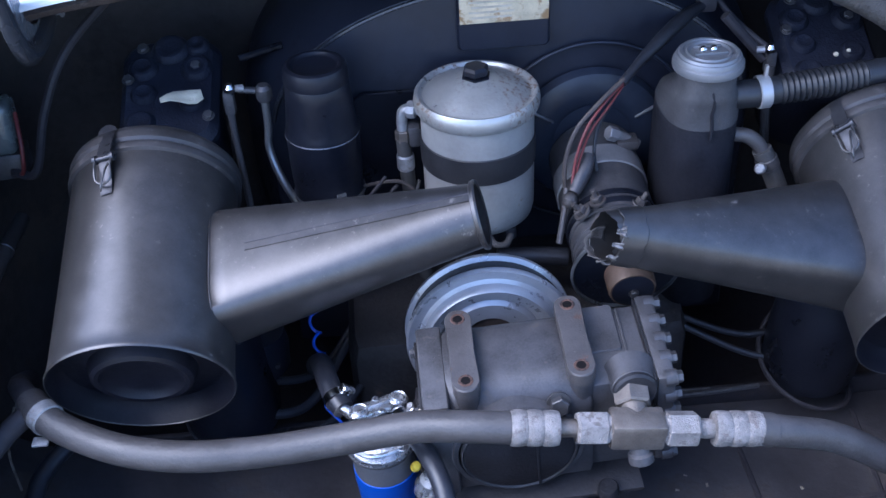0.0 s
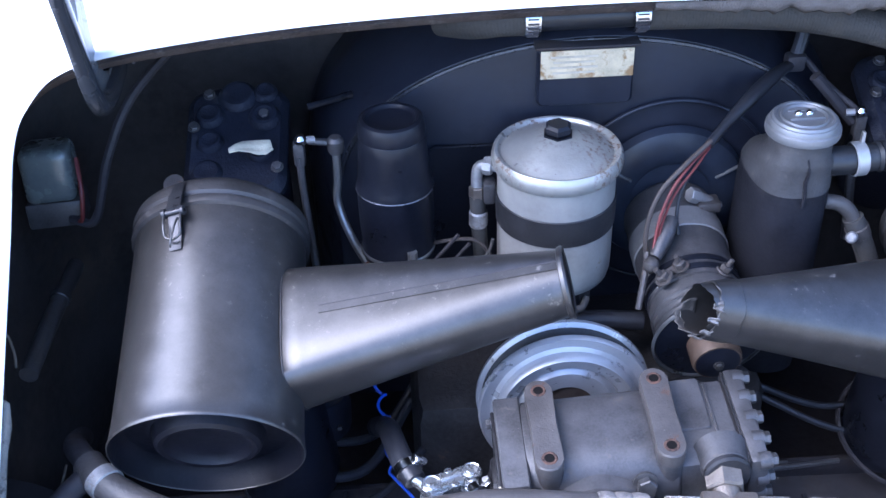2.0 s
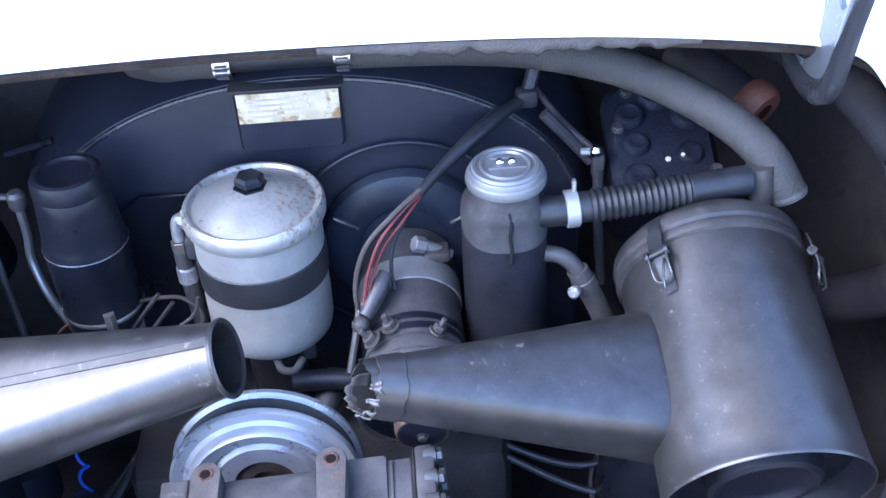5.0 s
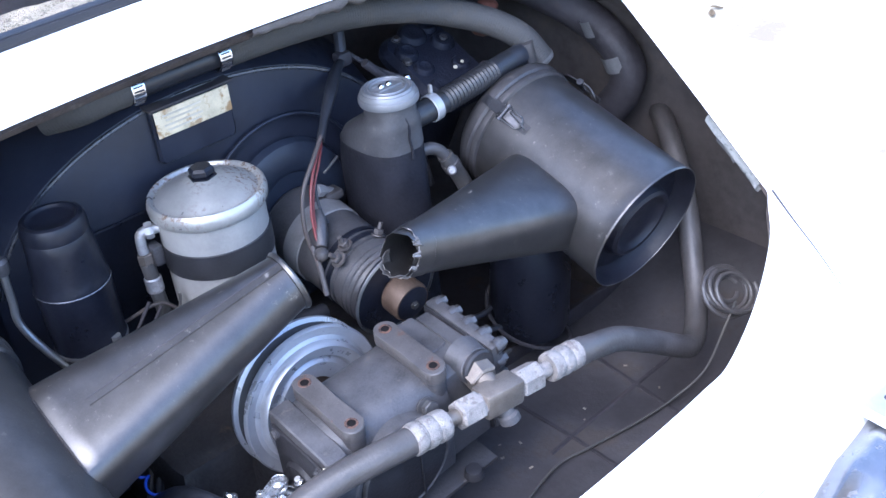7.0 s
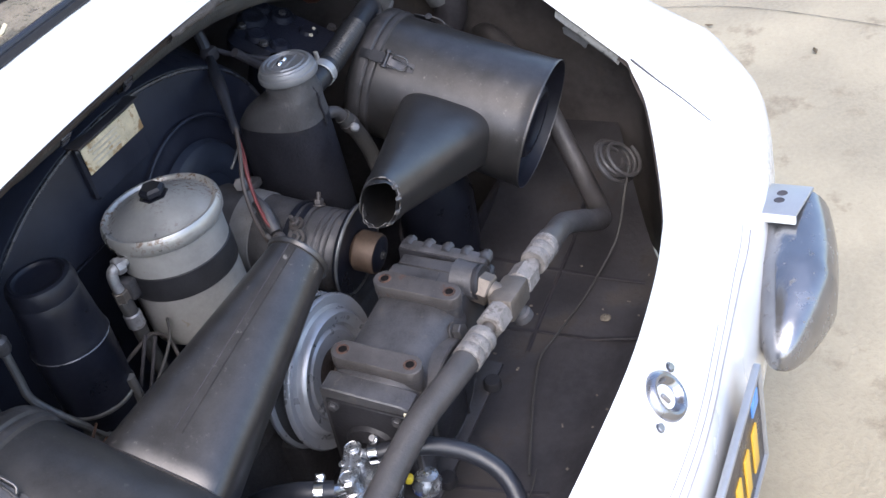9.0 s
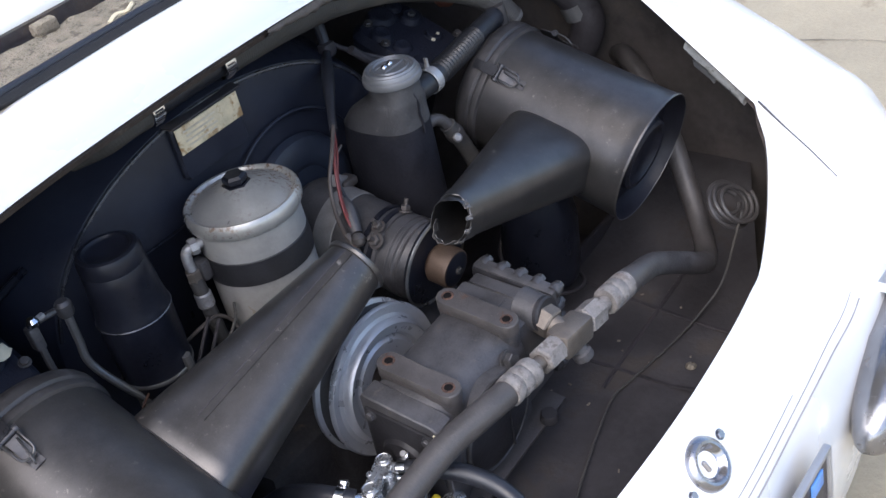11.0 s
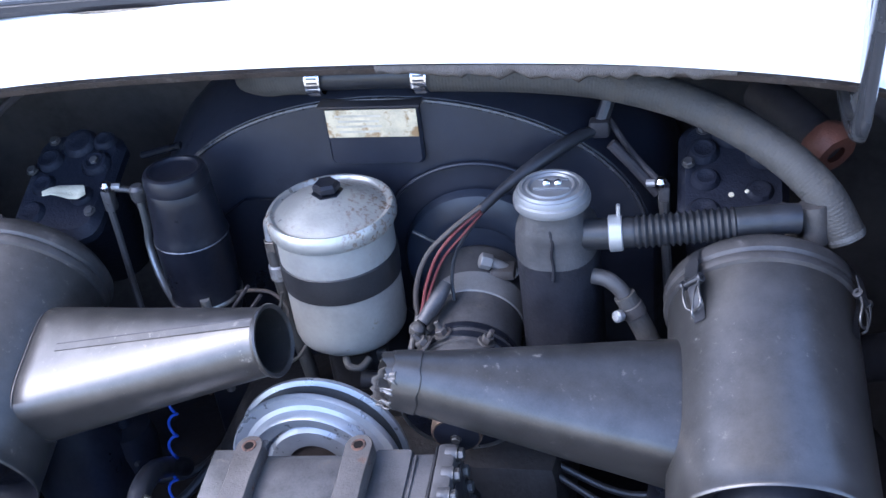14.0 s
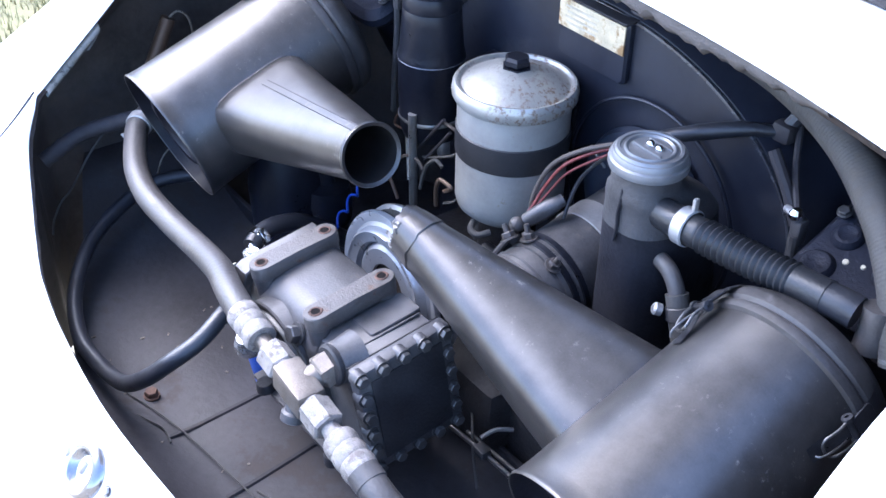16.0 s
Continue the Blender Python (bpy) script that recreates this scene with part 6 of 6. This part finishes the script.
def hose_clamp(parent, p, q, r, screw_side):
    """A slotted band round a hose at p with its worm screw on one side."""
    mm = along(p, q)
    band = part("hose_clamp", lathe([(r, -0.0050), (r + 0.0014, -0.0046), (r + 0.0014, 0.0046), (r, 0.0050)], 28), M_chrome, parent, "bright hose clamp", m=mm)
    ms = mm @ Matrix.Rotation(screw_side, 4, "Z") @ Matrix.Translation((r + 0.0036, 0, 0))
    part("clamp_housing", box((0.0062, 0.014, 0.0098), (0, 0, 0), 0.0016), M_chrome, band, m=ms)
    part("clamp_screw", lathe([(0, 0.0012), (0.0032, 0.001), (0.0036, 0), (0.0036, -0.006)], 14), M_steel, band, m=ms @ Matrix.Translation((0, 0.0088, 0)) @ Matrix.Rotation(radians(-90), 4, "X"))
    return band


part("spigot", tube([ua + Vector((-0.006, 0.004, -0.010)), Vector((-0.206, -0.226, 0.640))], 0.0062, 14, smooth=False), M_pump_chrome, pump)
part("inlet_hose", tube([(-0.200, -0.232, 0.637), (-0.210, -0.214, 0.642), (-0.217, -0.188, 0.640), (-0.224, -0.15, 0.624), (-0.232, -0.11, 0.59), (-0.24, -0.07, 0.55)], 0.0115, 16), M_sleeve, pump, "black inlet hose")
hose_clamp(pump, (-0.2065, -0.220, 0.6405), (-0.212, -0.205, 0.6425), 0.0117, 2.4)
part("outlet_spigot", tube([ub + Vector((0.003, -0.006, -0.009)), Vector((-0.142, -0.252, 0.634))], 0.0055, 14, smooth=False), M_pump_chrome, pump)
hose_clamp(pump, (-0.1415, -0.250, 0.635), (-0.131, -0.277, 0.637), 0.0102, 0.4)
part("outlet_hose", tube([(-0.144, -0.244, 0.634), (-0.131, -0.275, 0.637), (-0.115, -0.312, 0.632), (-0.106, -0.348, 0.617), (-0.113, -0.382, 0.598), (-0.138, -0.404, 0.568), (-0.185, -0.414, 0.531), (-0.25, -0.418, 0.512), (-0.325, -0.415, 0.505), (-0.411, -0.386, 0.506), (-0.49, -0.331, 0.514), (-0.528, -0.266, 0.529), (-0.532, -0.205, 0.544), (-0.50, -0.15, 0.552)], 0.0098, 16, steps=10), M_sleeve, pump, "black outlet hose looping over the rear tray")
part("sender", lathe([(0, 0.026), (0.004, 0.026), (0.005, 0.022), (0.012, 0.020), (0.014, 0.014), (0.0165, 0.010), (0.0165, 0)], 24), M_pump_chrome, pump, "small plated sender", m=pose(-0.120, -0.285, 0.566, 10, 8, 0))
part("yellow_plug", lathe([(0, 0.009), (0.004, 0.008), (0.0052, 0.005), (0.0052, 0)], 14, wobble=0.1), surf("yellow_plastic", (0.55, 0.42, 0.03), 0.45, var=0.15, bump=0.1), pump, "yellow plastic plug", m=pose(-0.133, -0.273, 0.588, 30, 0, 20))

coil_pts = []
for k in range(160):
    t = k / 159
    base_ = Vector((-0.238, -0.05, 0.645)).lerp(Vector((-0.222, -0.145, 0.555)), t)
    amp = 0.005
    coil_pts.append(base_ + Vector((amp * math.cos(2 * math.pi * 5.5 * t), 0, amp * math.sin(2 * math.pi * 5.5 * t))))
coil_pts += [Vector((-0.205, -0.165, 0.54)), Vector((-0.185, -0.195, 0.53)), Vector((-0.165, -0.225, 0.525))]
single("blue_wire", tube(coil_pts, 0.0017, 8, smooth=False), M_blue, "thin coiled bright blue wire hanging below the intake cone", "wire")

M_engine = surf("oily_engine_metal", (0.03, 0.027, 0.027), 0.55, 0.2, var=0.5, scale=20, bump=0.6, spot=(0.1, 0.07, 0.05), spot_scale=25, spot_at=0.62)
eng = thing("engine_block", (0.0, 0.0, 0.42), "oily dark engine case deep below the hoses", "engine")
bm = bmesh.new()
box((0.40, 0.22, 0.18), (0.0, 0.02, 0.50), 0.03, bm, segs=2)
box((0.22, 0.12, 0.10), (0.0, -0.06, 0.52), 0.02, bm, segs=2)
part("crankcase", bm, M_engine, eng)
for sx in (-1, 1):
    bm = lathe([(0.05, 0), (0.055, 0.02), (0.055, 0.10), (0.048, 0.13), (0.04, 0.17)], 32)
    part("manifold", bm, M_black, eng, "black inlet manifold", m=pose(sx * 0.335, -0.10, 0.505, 0, sx * 6, 0))
    part("manifold_strap", tube([(sx * 0.335 + 0.056 * math.cos(a), -0.10 + 0.056 * math.sin(a), 0.53 + 0.05 * math.cos(a * 0.5)) for a in [2 * math.pi * k / 24 for k in range(25)]], 0.003, 6), M_bay, eng)
part("distributor", lathe([(0.032, 0), (0.034, 0.03), (0.03, 0.05), (0.012, 0.055), (0.01, 0.07), (0, 0.07)], 24), M_black, eng, m=pose(-0.30, -0.07, 0.56, 0, 0, 0))
part("fuel_fitting", lathe([(0, 0), (0.014, 0), (0.014, 0.02), (0.008, 0.026), (0.008, 0.045), (0, 0.045)], 16), M_castiron, eng, m=pose(0.01, -0.04, 0.62, -60, 30, 0))
part("horn_pipe", tube([(-0.02, -0.03, 0.655), (0.02, -0.028, 0.652), (0.06, -0.03, 0.648)], 0.011, 14), M_sleeve, eng)
part("small_bracket", box((0.03, 0.01, 0.016), (-0.01, 0.0, 0.668), 0.003), M_castiron, eng)
for a, b, r in (((-0.33, -0.13, 0.54), (-0.20, -0.03, 0.55), 0.006), ((-0.34, -0.16, 0.53), (-0.17, -0.06, 0.53), 0.005), ((-0.32, -0.1, 0.56), (-0.18, 0.02, 0.56), 0.005), ((0.16, -0.05, 0.58), (0.36, -0.06, 0.57), 0.004), ((0.17, -0.06, 0.57), (0.38, -0.10, 0.55), 0.004)):
    a, b = Vector(a), Vector(b)
    mid_ = a.lerp(b, 0.5) + Vector((0.01, -0.02, -0.03))
    part("cable", tube([a, mid_, b], r, 10), M_sleeve, eng)
part("brass_stud", lathe([(0, 0.03), (0.004, 0.03), (0.005, 0)], 10), M_brass, eng, "brass stud", m=pose(-0.093, -0.09, 0.505))
part("bright_nut", bolt(0.008, 0.01), M_steel, eng, m=pose(-0.112, -0.06, 0.52))
part("filter_wire", tube([(-0.165, 0.02, 0.735), (-0.14, 0.01, 0.745), (-0.12, 0.012, 0.74), (-0.105, 0.01, 0.72), (-0.11, 0.0, 0.70)], 0.0022, 8), M_brown, eng)

for line_, r_, mat_, nm in (([(0.070, -0.148, 0.522), (0.142, -0.141, 0.520), (0.206, -0.138, 0.518), (0.27, -0.13, 0.515)], 0.0030, M_bolt, "throttle_rod"), ([(0.090, -0.134, 0.516), (0.155, -0.128, 0.514), (0.215, -0.124, 0.510)], 0.0024, M_bolt, "throttle_rod"), ([(0.111, -0.132, 0.522), (0.113, -0.112, 0.524), (0.121, -0.094, 0.520)], 0.0026, M_steel, "bent_link"), ([(0.037, -0.103, 0.53), (0.062, -0.108, 0.532), (0.080, -0.120, 0.526), (0.121, -0.150, 0.52), (0.162, -0.176, 0.515)], 0.0017, M_hose_grey, "lead")):
    part(nm, tube(line_, r_, 8), mat_, eng)
part("link_joint", box((0.018, 0.014, 0.012), (0.128, -0.143, 0.523), 0.003), M_bolt, eng, "small link joint")
ring_pts = []
for k in range(150):
    t = k / 149
    a = 2 * math.pi * 4 * t
    r = 0.036 + 0.005 * math.sin(7 * t) + 0.003 * math.sin(a * 0.5)
    ring_pts.append((0.475 + r * math.cos(a), -0.330 + 0.55 * r * math.sin(a) + 0.008 * math.sin(5 * t), 0.590 + 0.62 * r * math.sin(a) + 0.006 * t - 0.15 * r * math.cos(a)))
cable = thing("cable_coil", (0.47, -0.33, 0.57), "coil of thin dark cable lying against the bay wall", "cable")
part("coil", tube(ring_pts, 0.0030, 8, smooth=False), M_hose, cable)
part("inner_loop", tube([(0.475 + 0.018 * math.cos(a), -0.325 + 0.010 * math.sin(a), 0.594 + 0.012 * math.sin(a)) for a in [0.5 * k for k in range(12)]], 0.0028, 8), M_hose, cable)
single("trailing_wire", tube([(0.455, -0.352, 0.598), (0.445, -0.345, 0.56), (0.42, -0.335, 0.50), (0.375, -0.322, 0.474), (0.32, -0.316, 0.471), (0.268, -0.308, 0.471), (0.225, -0.300, 0.471), (0.185, -0.294, 0.471), (0.122, -0.308, 0.471), (0.06, -0.326, 0.471), (-0.006, -0.347, 0.471)], 0.0017, 6), M_hose_grey, "thin dark wire trailing across the tray", "wire")
single("trailing_wire", tube([(-0.24, -0.403, 0.472), (-0.193, -0.387, 0.472), (-0.138, -0.374, 0.472), (-0.095, -0.367, 0.472), (-0.021, -0.357, 0.472), (0.004, -0.353, 0.472)], 0.0011, 6), M_hose_grey, "thin dark wire trailing across the tray", "wire")
single("trailing_wire", tube([(-0.204, -0.413, 0.474), (-0.17, -0.398, 0.474), (-0.148, -0.39, 0.474), (-0.124, -0.393, 0.474)], 0.0015, 6), M_hose_grey, "short black wire end lying on the tray", "wire")
single("tray_bolt", bolt(0.008, 0.009), M_rust, "small rusty bolt in the tray", "bolt", m=pose(-0.214, -0.376, 0.467))
single("dirt_blob", lathe([(0, 0.005), (0.004, 0.0042), (0.0068, 0.0015), (0.0075, 0)], 14, wobble=0.15), M_felt, "pale lump of dried dirt on the tray", "debris", m=pose(0.2815, -0.3545, 0.467))
def ragged_tape(m, w, h, seed, sx):
    rnd_ = random.Random(seed)
    out = [(x * (1 + 0.22 * rnd_.uniform(-1, 1)), y * (1 + 0.3 * rnd_.uniform(-1, 1))) for x, y in rounded(w, h, 0.004, 3)]
    single("wall_tape", prism(out, 0, 0.0025), M_foil, "ragged scrap of dusty grey tape under the rim of the opening", "tape", m=m @ Matrix.Rotation(radians(-90 * sx), 4, "Y") @ Matrix.Rotation(radians(90), 4, "Z"))
ragged_tape(pose(0.548, -0.268, 0.755, 41, 10, 0), 0.042, 0.024, 3, 1)
ragged_tape(pose(-0.560, -0.262, 0.765, 41, -10, 0), 0.03, 0.013, 8, -1)
plug = thing("orange_plug", (0.46, 0.12, 0.85), "black tube end wrapped in orange-red tape", "plug")
part("tube", tube([(0.40, 0.17, 0.895), (0.435, 0.125, 0.883), (0.460, 0.086, 0.873)], 0.021, 18), M_bay, plug)
part("orange_wrap", lathe([(0.010, 0.002), (0.022, 0.002), (0.026, -0.004), (0.027, -0.016), (0.023, -0.024)], 24, wobble=0.12), M_orange, plug, "orange-red tape", m=along((0.466, 0.074, 0.871), (0.486, 0.044, 0.858)))
terminals = thing("terminal_wires", (-0.16, 0.0, 0.60), "tangle of thin grey and tan wires below the canisters", "wiring")
part("grey_wire", tube([(-0.182, 0.0, 0.687), (-0.155, 0.0, 0.699), (-0.122, 0.0, 0.718), (-0.108, 0.0, 0.733), (-0.103, 0.0, 0.75)], 0.0018, 8), M_hose_grey, terminals)
part("tan_wire", tube([(-0.247, -0.01, 0.642), (-0.216, -0.01, 0.672), (-0.195, -0.01, 0.685), (-0.179, -0.01, 0.686), (-0.168, -0.01, 0.679)], 0.0022, 8), M_brown, terminals)
part("grey_wire", tube([(-0.174, -0.01, 0.648), (-0.168, -0.01, 0.67), (-0.159, -0.01, 0.69), (-0.142, -0.01, 0.705), (-0.129, -0.01, 0.702)], 0.0024, 8), M_hose_grey, terminals)
part("tan_wire", tube([(-0.127, -0.02, 0.652), (-0.127, -0.02, 0.677), (-0.121, -0.02, 0.692), (-0.111, -0.02, 0.694), (-0.098, -0.02, 0.692), (-0.111, -0.02, 0.681)], 0.0027, 8), M_hub, terminals)
part("orange_wire", tube([(-0.228, 0.01, 0.728), (-0.251, 0.01, 0.71), (-0.256, 0.01, 0.694), (-0.233, 0.01, 0.696), (-0.216, 0.01, 0.687)], 0.0015, 8), M_rust, terminals)
part("grey_wire", tube([(-0.11, -0.02, 0.665), (-0.09, -0.02, 0.679), (-0.074, -0.02, 0.705), (-0.075, -0.02, 0.716)], 0.0021, 8), M_hose_grey, terminals)
part("pale_wire", tube([(-0.23, -0.02, 0.644), (-0.222, -0.02, 0.636), (-0.211, -0.02, 0.622), (-0.209, -0.02, 0.618)], 0.0024, 8), M_hub, terminals)
part("rod", tube([(-0.19, -0.01, 0.746), (-0.189, -0.01, 0.684), (-0.188, -0.01, 0.618)], 0.0055, 10), M_wire_grey, terminals, "bright steel rod")
part("connector", tube([(-0.14, 0.0, 0.758), (-0.165, 0.0, 0.727), (-0.191, 0.0, 0.695)], 0.0021, 8), M_bay, terminals, "grey spade connector")
part("connector", tube([(-0.128, 0.0, 0.746), (-0.153, 0.0, 0.715), (-0.179, 0.0, 0.6829999999999999)], 0.0021, 8), M_bay, terminals, "grey spade connector")

# ---- pipe, post and loose leads on the bay's side wall ----
wall_pipe = thing("wall_pipe", (-0.58, -0.03, 0.68), "dusty black pipe running along the side wall of the bay", "pipe")
part("pipe", tube([(-0.582, -0.112, 0.694), (-0.581, -0.06, 0.693), (-0.580, 0.0, 0.690), (-0.579, 0.048, 0.686), (-0.58, 0.09, 0.68)], 0.0095, 14), M_hose, wall_pipe)
part("clip", lathe([(0.0098, 0), (0.0112, 0.001), (0.0112, 0.009), (0.0098, 0.010)], 18), M_bolt, wall_pipe, m=along((-0.580, 0.012, 0.6895), (-0.579, 0.048, 0.686)))
post = thing("wall_post", (-0.60, -0.166, 0.68), "dusty brown stub of tube with a thin tan wire", "pipe")
part("stub", tube([(-0.602, -0.172, 0.672), (-0.601, -0.150, 0.715), (-0.600, -0.133, 0.748)], 0.0105, 14), M_hub, post)
part("tan_wire", tube([(-0.600, -0.134, 0.748), (-0.596, -0.120, 0.756), (-0.592, -0.108, 0.745), (-0.592, -0.104, 0.72), (-0.594, -0.106, 0.70)], 0.0016, 8), M_felt, post, "thin tan wire")
single("wall_lead", tube([(-0.548, -0.262, 0.640), (-0.562, -0.29, 0.60), (-0.572, -0.318, 0.552), (-0.580, -0.335, 0.53), (-0.575, -0.352, 0.508), (-0.555, -0.362, 0.50)], 0.0016, 8), M_hose_grey, "thin grey lead hanging down the side wall", "wire")
single("wall_lead", tube([(-0.562, -0.138, 0.59), (-0.566, -0.16, 0.575), (-0.564, -0.185, 0.560), (-0.555, -0.205, 0.53)], 0.0014, 8), M_felt, "thin tan lead against the side wall", "wire")

# ---- dirt: chips on the tray, pale flecks on the compressor ----
rnd = random.Random(21)
bm = bmesh.new()
for k in range(46):
    x, y = rnd.uniform(-0.38, 0.42), rnd.uniform(-0.41, -0.20)
    if y < -0.455 + 0.40 * x * x or (-0.15 < x < 0.15 and y > -0.33):
        continue
    w, l = rnd.uniform(0.0012, 0.0030), rnd.uniform(0.0015, 0.006)
    box((l, w, 0.0010), (0, 0, 0), 0, bm, m=pose(x, y, tray_z(x, y) + 0.0008, rnd.uniform(-8, 8), 0, rnd.uniform(0, 180)))
single("tray_debris", bm, M_felt, "small pale chips of dirt scattered on the tray", "debris", kind="stuff")
bm = bmesh.new()
for k in range(30):
    x, y = rnd.uniform(-0.085, 0.115), rnd.uniform(-0.046, 0.044)
    top = 0.0008 if abs(abs(x) - 0.0545) < 0.013 else (-0.0145 if x < 0.07 else -0.0218)
    w = rnd.uniform(0.0004, 0.0009)
    box((w, w * rnd.uniform(0.6, 1.6), 0.0006), (x, y, top), 0, bm)
single("dirt_flecks", bm, M_lip, "tiny pale dirt flecks on the compressor casting", "debris", kind="stuff", m=CM)
